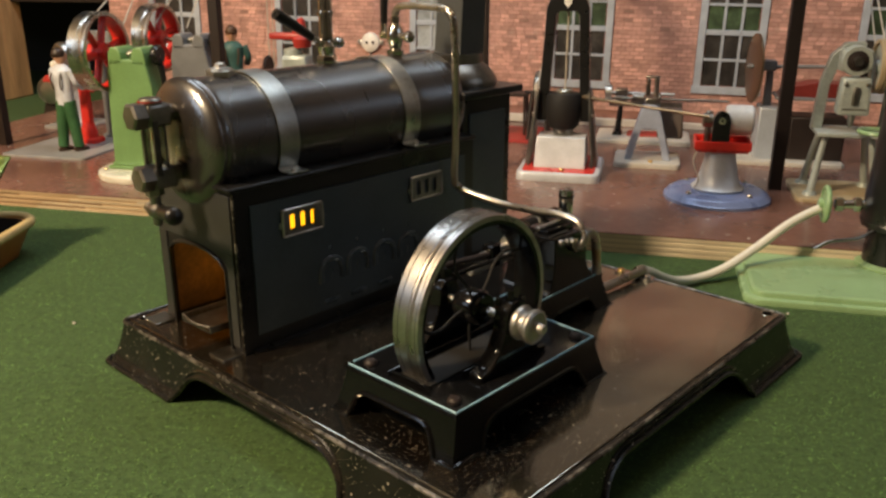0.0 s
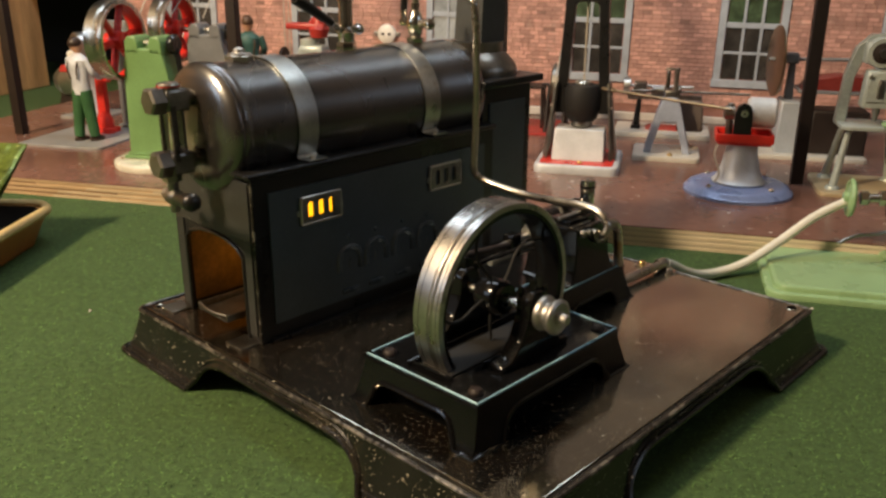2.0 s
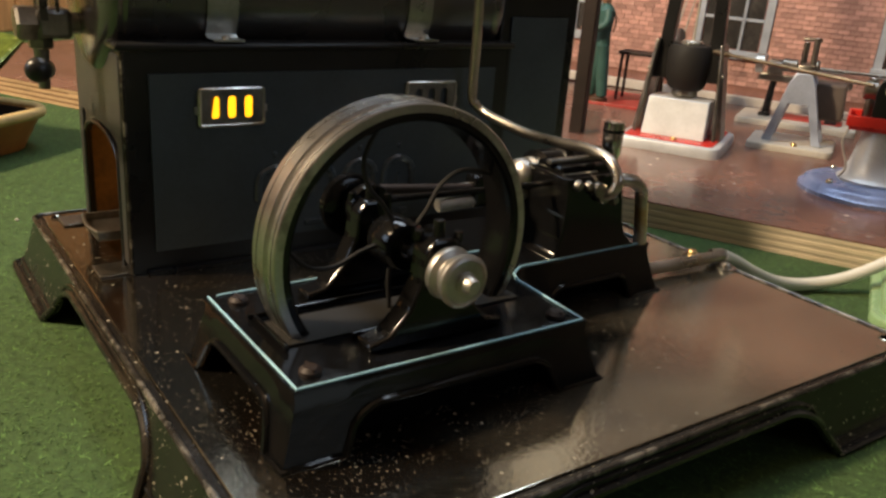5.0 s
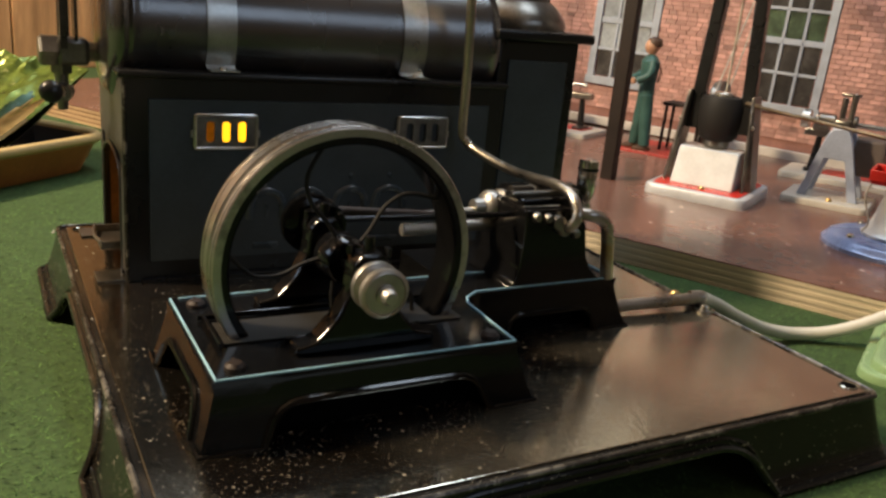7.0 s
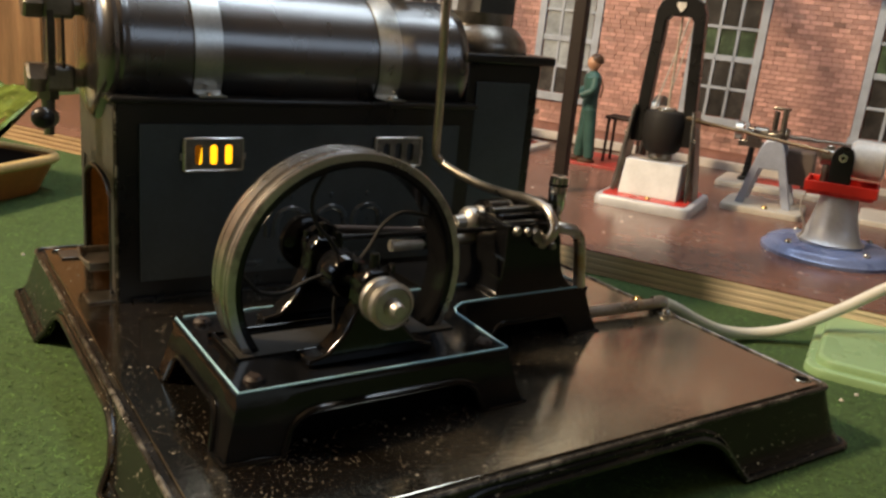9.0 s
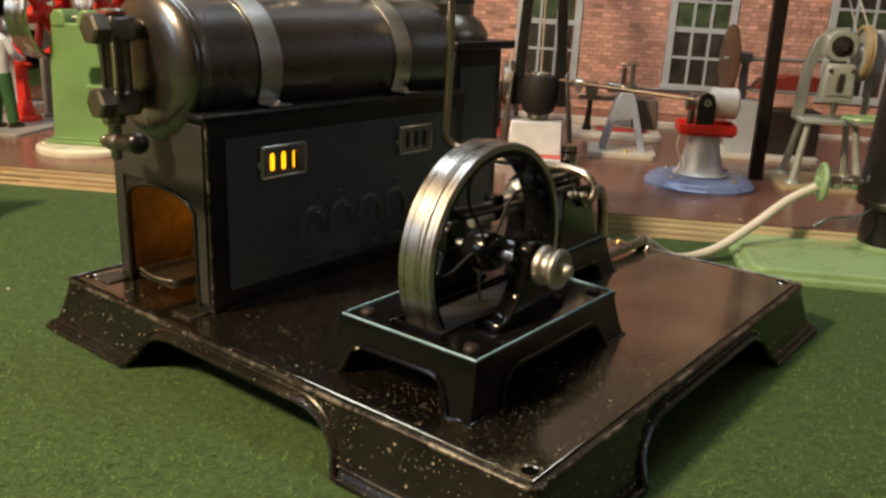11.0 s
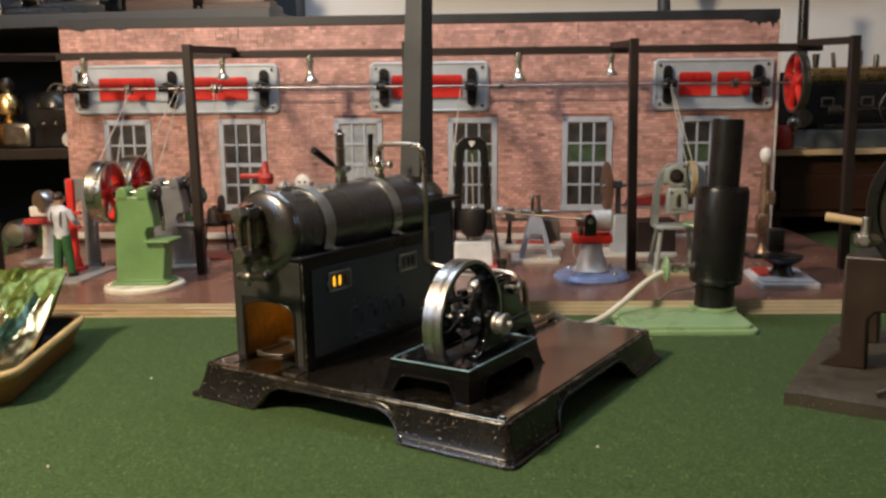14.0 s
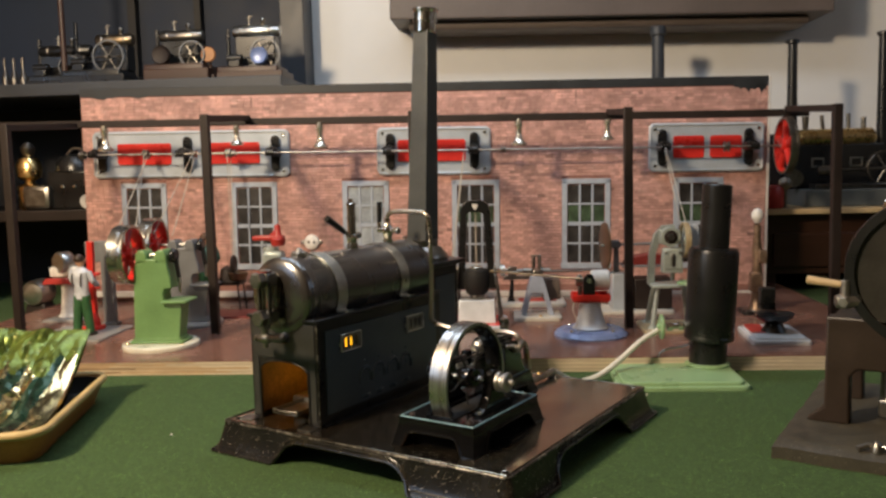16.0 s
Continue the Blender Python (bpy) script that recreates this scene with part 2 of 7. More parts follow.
PANE_GREEN = material("green_printed_pane", (0.042, 0.070, 0.036), 0.45, 0, 0.6, 45, 200, 0.02, worn=((0.11, 0.10, 0.06), 0.24, 50), random=0.35)
PANE_PALE = material("pale_printed_pane", (0.28, 0.31, 0.33), 0.45, 0, 0.35, 30, 200, 0.02)
SKIRTING = material("off_white_strip", (0.56, 0.53, 0.49), 0.5, 0, 0.15, 30, 400, 0.05)
PLATE_GREY = material("silver_grey_enamel", (0.42, 0.46, 0.50), 0.35, 0.25, 0.12, 20, 300, 0.03)
RED = material("red_enamel", (0.54, 0.026, 0.018), 0.3, 0, 0.2, 30, 400, 0.03)
RED_BROWN = material("red_brown_enamel", (0.15, 0.02, 0.016), 0.4, 0, 0.25, 30, 400, 0.05)
RED_DARK = material("dark_red_enamel", (0.33, 0.028, 0.022), 0.4, 0, 0.25, 30, 400, 0.05)
GREEN = material("machine_green_enamel", (0.145, 0.265, 0.10), 0.36, 0, 0.15, 25, 400, 0.05)
PALE_GREEN = material("pale_green_enamel", (0.235, 0.37, 0.19), 0.3, 0, 0.12, 20, 400, 0.03, specks=((0.05, 0.08, 0.04), 0.2, 110))
GREY = material("machine_grey_enamel", (0.15, 0.155, 0.16), 0.38, 0, 0.18, 30, 400, 0.05)
GREY_GREEN = material("grey_green_enamel", (0.34, 0.38, 0.35), 0.36, 0.2, 0.25, 30, 400, 0.05)
SILVER = material("silver_paint", (0.56, 0.58, 0.60), 0.42, 0.3, 0.15, 30, 400, 0.04)
BLUE = material("blue_enamel", (0.16, 0.21, 0.38), 0.28, 0.15, 0.2, 25, 400, 0.04)
TRESTLE = material("grey_blue_enamel", (0.36, 0.41, 0.52), 0.34, 0.15, 0.15, 30, 400, 0.04)
TAN = material("tan_base_enamel", (0.34, 0.27, 0.16), 0.4, 0, 0.2, 30, 400, 0.05)
IRON = material("dark_brown_iron", (0.019, 0.012, 0.0095), 0.55, 0.2, 0.3, 30, 400, 0.1)
CORD = material("pale_drive_cord", (0.42, 0.38, 0.32), 0.7)
STACK = material("satin_black_stack", (0.010, 0.010, 0.010), 0.3, 0, 0.25, 30, 400, 0.04)
BROWN_CAST = material("brown_cast_enamel", (0.027, 0.017, 0.0115), 0.42, 0, 0.25, 25, 300, 0.1)
STONE = material("grey_mottled_slab", (0.047, 0.042, 0.031), 0.5, 0, 0.35, 30, 300, 0.25, specks=((0.22, 0.20, 0.15), 0.31, 420), worn=((0.060, 0.052, 0.036), 0.45, 40))
WOOD_RED = material("red_brown_drawer_wood", (0.036, 0.0145, 0.008), 0.4, 0, 0.3, 8, 90, 0.08, stretch=(0.3, 1, 5))
WOOD_PINE = material("pine_board", (0.52, 0.28, 0.125), 0.5, 0, 0.35, 7, 60, 0.1, stretch=(1, 5, 0.5))
WOOD_EDGE = material("light_wood_edging", (0.45, 0.33, 0.18), 0.5, 0, 0.2, 20, 200, 0.08)
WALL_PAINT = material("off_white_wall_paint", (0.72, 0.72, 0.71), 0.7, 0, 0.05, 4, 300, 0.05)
SHELF_GREY = material("dark_grey_shelf_laminate", (0.034, 0.038, 0.045), 0.45, 0, 0.15, 10, 300, 0.04)
SHELF_BACK = material("slate_blue_shelf_back", (0.0085, 0.0175, 0.042), 0.6, 0, 0.15, 10, 300, 0.04)
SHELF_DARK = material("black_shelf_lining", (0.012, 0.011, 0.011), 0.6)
PLINTH_GREY = material("cool_grey_plinth_paint", (0.085, 0.095, 0.095), 0.5, 0, 0.2, 15, 300, 0.05)
CABINET = material("grey_brown_cabinet", (0.105, 0.082, 0.070), 0.5, 0, 0.15, 10, 200, 0.05)
FLOOR_WOOD = material("room_floor_boards", (0.12, 0.07, 0.04), 0.5, 0, 0.25, 6, 60, 0.05, stretch=(1, 6, 1))
# Unseen walls and ceiling: tones set for the light they send back.
WALL_DIM = material("unseen_wall_dark", (0.080, 0.073, 0.065), 0.8, 0, 0.05, 4, 300, 0.05)
CEILING = material("unseen_ceiling_grey", (0.27, 0.225, 0.19), 0.8, 0, 0.1, 4, 300, 0.05)
WALL_MID = material("unseen_wall_mid_grey", (0.21, 0.175, 0.145), 0.8, 0, 0.1, 4, 300, 0.05)
CREAM = material("cream_enamel", (0.62, 0.60, 0.50), 0.28, 0, 0.12, 30, 300, 0.04)
OFF_WHITE = material("yellowed_white_enamel", (0.46, 0.43, 0.37), 0.4, 0, 0.15, 30, 300, 0.05)
ROD_BRASS = material("tarnished_brass_rod", (0.26, 0.20, 0.13), 0.35, 1, 0.2, 60, 500, 0.06)
FOIL = material("crumpled_silver_foil", (0.70, 0.57, 0.29), 0.22, 1, 0.15, 40, 200, 0.08)
FOIL_TEAL = material("teal_foil_stripe", (0.016, 0.046, 0.028), 0.28, 0.4, 0.4, 40, 200, 0.1)
FOIL_GREEN = material("green_foil_wrapper", (0.115, 0.155, 0.026), 0.32, 0.5, 0.6, 70, 220, 0.25, worn=((0.42, 0.42, 0.15), 0.36, 110))
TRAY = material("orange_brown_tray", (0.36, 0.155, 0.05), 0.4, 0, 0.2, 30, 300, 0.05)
TRAY_RIM = material("straw_tray_rim", (0.47, 0.35, 0.16), 0.4, 0, 0.2, 30, 300, 0.05)
SKIN = material("painted_skin", (0.52, 0.29, 0.18), 0.5)
HAIR = material("painted_hair", (0.03, 0.018, 0.012), 0.4)
HAIR_BROWN = material("painted_brown_hair", (0.075, 0.038, 0.020), 0.5)
SHIRT = material("painted_pale_shirt", (0.50, 0.53, 0.58), 0.5)
TROUSER = material("painted_green_cloth", (0.03, 0.10, 0.035), 0.5)
OVERALL = material("painted_teal_overall", (0.035, 0.095, 0.085), 0.5)
WHITE = material("white_enamel", (0.70, 0.68, 0.64), 0.35)
TUBE_GLASS = glass("gauge_glass")
BELL = material("bright_silver_bell", (0.60, 0.57, 0.50), 0.24, 0.85, 0.15, 50, 400, 0.03)
CLEAR = material("grey_machine_plate", (0.30, 0.30, 0.29), 0.35, 0.3, 0.2, 30, 300, 0.05)

# ---------------------------------------------------------------- mesh helpers
def I():
    return Matrix.Identity(4)


def join(bm, other, m=None):
    """Adds the bmesh other to bm, at the pose m."""
    mesh = bpy.data.meshes.new("tmp")
    if m is not None:
        other.transform(m)
    other.to_mesh(mesh)
    other.free()
    bm.from_mesh(mesh)
    bpy.data.meshes.remove(mesh)
    return bm


def soften(bm, bevel, segments=2):
    """Rounds all edges; the faces left between them are marked as flat."""
    made = set(bmesh.ops.bevel(bm, geom=bm.edges[:], offset=bevel, segments=segments, affect="EDGES", profile=0.5)["faces"])
    for f in bm.faces:
        f.select = f not in made


def box(size, centre=(0, 0, 0), bevel=0.0, m=None, taper=None, segments=2):
    """A box; taper: (x, y) scale of its top."""
    bm = bmesh.new()
    bmesh.ops.create_cube(bm, size=1)
    for v in bm.verts:
        k = (taper if taper and v.co.z > 0 else (1, 1))
        v.co = Vector((v.co.x * size[0] * k[0], v.co.y * size[1] * k[1], v.co.z * size[2])) + Vector(centre)
    if bevel:
        soften(bm, bevel, segments)
    if m is not None:
        bm.transform(m)
    return bm


def boxes(*parts):
    bm = bmesh.new()
    for p in parts:
        join(bm, p)
    return bm


def lathe(profile, segments=32, m=None, axis="z"):
    """A turned body from (radius, height) pairs."""
    bm = bmesh.new()
    rings = []
    for r, z in profile:
        if r < 1e-6:
            rings.append([bm.verts.new((0, 0, z))])
        else:
            rings.append([bm.verts.new((r * math.cos(2 * math.pi * k / segments), r * math.sin(2 * math.pi * k / segments), z)) for k in range(segments)])
    for a, b in zip(rings, rings[1:]):
        for k in range(segments):
            j = (k + 1) % segments
            if len(a) == 1 and len(b) == 1:
                continue
            if len(a) == 1:
                bm.faces.new((a[0], b[k], b[j]))
            elif len(b) == 1:
                bm.faces.new((a[k], a[j], b[0]))
            else:
                bm.faces.new((a[k], a[j], b[j], b[k]))
    if axis == "x":
        bm.transform(Matrix.Rotation(math.pi / 2, 4, "Y"))
    if axis == "y":
        bm.transform(Matrix.Rotation(-math.pi / 2, 4, "X"))
    if m is not None:
        bm.transform(m)
    bmesh.ops.recalc_face_normals(bm, faces=bm.faces[:])
    return bm


def rod(a, b, r, r2=None, segments=16):
    """A capped round bar from a to b."""
    a, b = Vector(a), Vector(b)
    d = b - a
    r2 = r if r2 is None else r2
    e = min(r, r2) * 0.15
    bm = lathe([(0, 0), (r - e, 0), (r, e), (r2, d.length - e), (r2 - e, d.length), (0, d.length)], segments)
    bm.transform(Matrix.Translation(a) @ d.to_track_quat("Z", "Y").to_matrix().to_4x4())
    return bm


def smooth_path(points, steps=8):
    """A Catmull-Rom path through the points."""
    p = [Vector(q) for q in points]
    p = [2 * p[0] - p[1]] + p + [2 * p[-1] - p[-2]]
    out = []
    for i in range(1, len(p) - 2):
        for s in range(steps):
            t = s / steps
            out.append(0.5 * (2 * p[i] + (p[i + 1] - p[i - 1]) * t + (2 * p[i - 1] - 5 * p[i] + 4 * p[i + 1] - p[i + 2]) * t * t + (3 * p[i] - p[i - 1] - 3 * p[i + 1] + p[i + 2]) * t ** 3))
    return out + [p[-2]]


def tube(points, r, segments=10, steps=8, closed=False, smooth=True):
    """A round bar along a path."""
    path = smooth_path(points, steps) if smooth else [Vector(q) for q in points]
    bm = bmesh.new()
    rings, up = [], Vector((0.13, 0.27, 0.95)).normalized()
    count = len(path)
    for i, q in enumerate(path):
        nxt = path[(i + 1) % count] if closed else path[min(i + 1, count - 1)]
        prv = path[i - 1] if closed or i else path[0]
        d = (nxt - prv).normalized()
        side = d.cross(up)
        if side.length < 0.05:
            side = d.cross(Vector((1, 0, 0)))
        side.normalize()
        nor = side.cross(d)
        up = nor
        rings.append([bm.verts.new(q + r * (math.cos(2 * math.pi * k / segments) * side + math.sin(2 * math.pi * k / segments) * nor)) for k in range(segments)])
    pairs = list(zip(rings, rings[1:])) + ([(rings[-1], rings[0])] if closed else [])
    for a, b in pairs:
        for k in range(segments):
            j = (k + 1) % segments
            bm.faces.new((a[k], a[j], b[j], b[k]))
    if not closed:
        bm.faces.new(rings[0][::-1])
        bm.faces.new(rings[-1])
    bmesh.ops.recalc_face_normals(bm, faces=bm.faces[:])
    return bm


def prism(outline, depth, m=None, bevel=0.0):
    """A slab from an outline in the x-z plane, from y = 0 to depth."""
    bm = bmesh.new()
    face = bm.faces.new([bm.verts.new((x, 0, z)) for x, z in outline])
    moved = bmesh.ops.extrude_face_region(bm, geom=[face])["geom"]
    bmesh.ops.translate(bm, verts=[g for g in moved if isinstance(g, bmesh.types.BMVert)], vec=(0, depth, 0))
    bmesh.ops.recalc_face_normals(bm, faces=bm.faces[:])
    if bevel:
        soften(bm, bevel)
    if m is not None:
        bm.transform(m)
    return bm


def rounded(w, h, r, steps=5, cx=0.0, cy=0.0):
    """Outline of a rounded rectangle."""
    pts = []
    for sx, sy, a0 in ((1, 1, 0), (-1, 1, 90), (-1, -1, 180), (1, -1, 270)):
        for k in range(steps + 1):
            a = radians(a0 + 90 * k / steps)
            pts.append((cx + sx * (w / 2 - r) + r * math.cos(a), cy + sy * (h / 2 - r) + r * math.sin(a)))
    return pts


def slab(w, d, h, r=0.008, edge=0.002, taper=0.0):
    """A base plate with rounded corners and a soft upper edge, standing on z = 0."""
    bm = bmesh.new()
    levels = [(0, 0), (0, h - edge - taper * 0.6), (taper + edge * 0.3, h - edge * 0.3), (taper + edge, h)]
    rings = []
    for inset, z in levels:
        rings.append([bm.verts.new((x, y, z)) for x, y in rounded(w - 2 * inset, d - 2 * inset, max(0.001, r - inset * 0.5))])
    for a, b in zip(rings, rings[1:]):
        for k in range(len(a)):
            j = (k + 1) % len(a)
            bm.faces.new((a[k], a[j], b[j], b[k]))
    bm.faces.new(rings[-1]).select = True
    bm.faces.new(rings[0][::-1]).select = True
    return bm


def wheel_rim(r, w, t, groove=0.0, segments=56):
    """A rim round the x axis: outer radius r, width w, thickness t, with a groove in the tread."""
    g = groove
    prof = [(r - t, -w / 2), (r - t * 0.15, -w / 2), (r, -w / 2 + t * 0.12)]
    if g:
        prof += [(r, w * 0.02), (r - g, w * 0.06), (r - g, w * 0.12), (r, w * 0.16), (r - g * 0.6, w * 0.2), (r, w * 0.24)]
    prof += [(r, w / 2 - t * 0.12), (r - t * 0.15, w / 2), (r - t, w / 2), (r - t, -w / 2)]
    return lathe(prof, segments, axis="x")


def arms(count, r0, r1, a, b, phase=0.0, bend=0.0):
    """Wheel spokes round the x axis; each tapers from a to b."""
    bm = bmesh.new()
    for k in range(count):
        t0 = 2 * math.pi * k / count + phase
        pts = []
        for s in range(5):
            f = s / 4
            ang = t0 + bend * math.sin(math.pi * f)
            rr = r0 + (r1 - r0) * f
            pts.append((0, rr * math.cos(ang), rr * math.sin(ang)))
        join(bm, tube(pts, (a + b) / 2, 8, 3))
    return bm


def part(name, bm, mat, parent, label="", smooth=True):
    mesh = bpy.data.meshes.new(name)
    bm.to_mesh(mesh)
    bm.free()
    mats = mat if isinstance(mat, (list, tuple)) else [mat]
    for q in mats:
        mesh.materials.append(q)
    if smooth:
        mesh.set_sharp_from_angle(angle=radians(38))
        for p in mesh.polygons:
            p.use_smooth = not p.select
    ob = new(name, mesh)
    ob.parent = parent
    if label:
        tagged(ob, label)
    return ob


def thing(name, m, label, category, group="", kind=""):
    ob = new(name)
    ob.empty_display_size = 0.02
    ob.matrix_world = m
    return tagged(ob, label, category, group, kind)


def solid(name, bm, mat, m, label, category, group="", kind="", smooth=True):
    ob = part(name, bm, mat, None, smooth=smooth)
    ob.matrix_world = m
    return tagged(ob, label, category, group, kind)


def structure(name, bm, mat, m, label="", smooth=True):
    return solid(name, bm, mat, m, label, "", kind="structure", smooth=smooth)


def merge_materials(*pairs):
    """One bmesh out of (bmesh, material index) pairs."""
    bm = bmesh.new()
    for other, index in pairs:
        for f in other.faces:
            f.material_index = index
        join(bm, other)
    return bm

# ---------------------------------------------------------------- room and table
structure("table_felt", box((3.0, 2.2, 0.012), (0.1, -0.05, -0.006)), FELT, D, "green felt cloth over the display table")
table = thing("display_table", D, "plain wooden table under the green felt cloth", "table", kind="structure")
part("table_top", box((2.96, 2.16, 0.030), (0.1, -0.05, -0.0272), 0.003), WOOD_RED, table)
for sx in (-1, 1):
    for sy in (-1, 1):
        part("leg", box((0.07, 0.07, 0.738), (0.1 + sx * 1.38, -0.05 + sy * 0.98, -0.411), 0.004), WOOD_RED, table)
structure("floor", box((5.36, 4.08, 0.04), (0.25, -0.98, -0.80)), FLOOR_WOOD, D, "brown boarded room floor")
structure("wall_north", box((5.24, 0.06, 2.76), (0.25, 1.02, 0.60)), WALL_PAINT, D, "off-white painted room wall")
structure("wall_south", box((5.24, 0.06, 2.76), (0.25, -2.99, 0.60)), WALL_DIM, D, "unseen dark room wall")
structure("wall_east", boxes(box((0.06, 4.07, 1.81), (2.9, -0.985, 0.125)), box((0.06, 1.77, 0.9), (2.9, -2.135, 1.48)), box((0.06, 1.20, 0.9), (2.9, 0.45, 1.48)), box((0.06, 4.07, 0.04), (2.9, -0.985, 1.95))), WALL_MID, D, "unseen mid-grey room wall with a window opening")
structure("wall_west", boxes(box((0.06, 4.07, 1.53), (-2.4, -0.985, -0.015)), box((0.06, 0.52, 0.95), (-2.4, -2.76, 1.225)), box((0.06, 2.55, 0.95), (-2.4, -0.225, 1.225)), box((0.06, 4.07, 0.27), (-2.4, -0.985, 1.835))), WALL_DIM, D, "unseen dark room wall with a window opening")
structure("ceiling", box((5.36, 4.08, 0.06), (0.25, -0.98, 2.0)), CEILING, D, "unseen warm grey ceiling")

# ---------------------------------------------------------------- platform
PU0, PU1, PV1 = -0.52, 0.868, 0.62
plat = thing("platform", D, "brown painted plywood platform with bare layered edges", "platform", kind="structure")
part("deck", box((PU1 - PU0, PV1, 0.0012), ((PU0 + PU1) / 2, PV1 / 2, TOP - 0.0006), 0.0004), PLATFORM, plat)
LAYER = (TOP - 0.0012) / 7
ply_rng = random.Random(21)
for k in range(7):
    # the bare edge turns from brown to pale along its length
    z = LAYER * (k + 0.5)
    inset = 0.0 if k % 2 == 0 else 0.0007
    a = -0.17 + ply_rng.uniform(-0.07, 0.05)
    b = a + ply_rng.uniform(0.10, 0.20)
    for u0, u1, mat in ((PU0, a, PLY_LIGHT if k % 2 == 0 else PLY_DARK), (a, b, PLY_MID if k % 2 == 0 else PLY_LIGHT), (b, PU1, PLY_GREY if k % 2 else PLY_PALE)):
        part("ply_layer", box((u1 - u0, PV1, LAYER), ((u0 + u1) / 2, PV1 / 2 + inset, z)), mat, plat)

# ---------------------------------------------------------------- the steam engine's cast base
def perimeter(x0, x1, y0, y1, r, step=0.004):
    """Points round a rounded rectangle with the side on which each lies and its place along it."""
    pts = []
    n = max(2, int((y1 - y0 - 2 * r) / step))
    m = max(2, int((x1 - x0 - 2 * r) / step))
    for k in range(m):
        pts.append((x0 + r + (x1 - x0 - 2 * r) * k / m, y0, "y0"))
    for k in range(6):
        a = radians(-90 + 15 * k)
        pts.append((x1 - r + r * math.cos(a), y0 + r + r * math.sin(a), ""))
    for k in range(n):
        pts.append((x1, y0 + r + (y1 - y0 - 2 * r) * k / n, "x1"))
    for k in range(6):
        a = radians(15 * k)
        pts.append((x1 - r + r * math.cos(a), y1 - r + r * math.sin(a), ""))
    for k in range(m):
        pts.append((x1 - r - (x1 - x0 - 2 * r) * k / m, y1, "y1"))
    for k in range(6):
        a = radians(90 + 15 * k)
        pts.append((x0 + r + r * math.cos(a), y1 - r + r * math.sin(a), ""))
    for k in range(n):
        pts.append((x0, y1 - r - (y1 - y0 - 2 * r) * k / n, "x0"))
    for k in range(6):
        a = radians(180 + 15 * k)
        pts.append((x0 + r + r * math.cos(a), y0 + r + r * math.sin(a), ""))
    return pts


def arch(s, a, b, h, soft):
    """Height of the opening's edge at s: 0 outside a..b, h inside, with round shoulders."""
    if s <= a or s >= b:
        return 0.0
    d = min(s - a, b - s) / soft
    return h if d >= 1 else h * math.sqrt(max(0.0, 1 - (1 - d) ** 2)) ** 0.9


def cast_tray(x0, x1, y0, y1, top, flare, r, openings, step=0.003, curve=0.6):
    """An open cast stand: flared skirt with arched openings and a flat top; also gives the line of its lower edge."""
    bm = bmesh.new()
    pts = perimeter(x0, x1, y0, y1, r, step)
    cx, cy = (x0 + x1) / 2, (y0 + y1) / 2
    sx, sy = (x1 - x0 - 2 * flare) / (x1 - x0), (y1 - y0 - 2 * flare) / (y1 - y0)
    rings, foot, rib = [[] for _ in range(7)], [], []
    for x, y, side in pts:
        low = 0.0
        if side in openings:
            a, b, h, soft = openings[side]
            low = arch(x if side in ("y0", "y1") else y, a, b, h, soft)
        for k in range(7):
            f = k / 6
            z = low + (top - low) * f
            e = (z / top) ** curve
            if f == 1:
                e = 1.0
            px, py = cx + (x - cx) * (1 + (sx - 1) * e), cy + (y - cy) * (1 + (sy - 1) * e)
            rings[k].append(bm.verts.new((px, py, z)))
            if k == 0:
                foot.append((px, py, z))
                e = ((z + 0.0050) / top) ** curve
                rib.append((cx + (x - cx) * (1 + (sx - 1) * e), cy + (y - cy) * (1 + (sy - 1) * e), z + 0.0050))
    for a, b in zip(rings, rings[1:]):
        for k in range(len(a)):
            j = (k + 1) % len(a)
            bm.faces.new((a[k], a[j], b[j], b[k]))
    bm.faces.new(rings[-1]).select = True
    bmesh.ops.recalc_face_normals(bm, faces=bm.faces[:])
    bmesh.ops.solidify(bm, geom=bm.faces[:], thickness=0.0022)
    return bm, foot, rib


BX0, BX1, BY0, BY1, BT = -0.491, -0.164, 0.211, 0.524, 0.028
engine = thing("steam_engine", I(), "antique black and nickel toy steam engine on cast base", "steam engine")
bm, foot, rib = cast_tray(BX0, BX1, BY0, BY1, BT, 0.0095, 0.006,
                     {"y0": (-0.410, -0.262, 0.0210, 0.026), "y1": (-0.410, -0.262, 0.0210, 0.026), "x1": (0.290, 0.447, 0.0210, 0.026), "x0": (0.290, 0.447, 0.0210, 0.026)})
base = part("base", bm, CAST, engine, "speckled worn black cast base with arched feet")
part("edge_bead", tube([(x * 1.0, y, z + 0.0012) for x, y, z in foot], 0.0017, 8, closed=True, smooth=False), CAST, base)
part("foot_rib", tube(rib, 0.0009, 6, closed=True, smooth=False), CAST, base)
part("top_bead", tube([(x, y, BT + 0.0003) for x, y, _ in perimeter(BX0 + 0.0098, BX1 - 0.0098, BY0 + 0.0098, BY1 - 0.0098, 0.005)], 0.0011, 8, closed=True, smooth=False), CAST_EDGE, base, "worn upper edge with its highlight in the colour")
part("top_plate", boxes(box((BX1 - BX0 - 0.027, BY1 - BY0 - 0.027, 0.0012), ((BX0 + BX1) / 2, (BY0 + BY1) / 2, BT + 0.0004), 0.0005)), CAST_TOP, base)
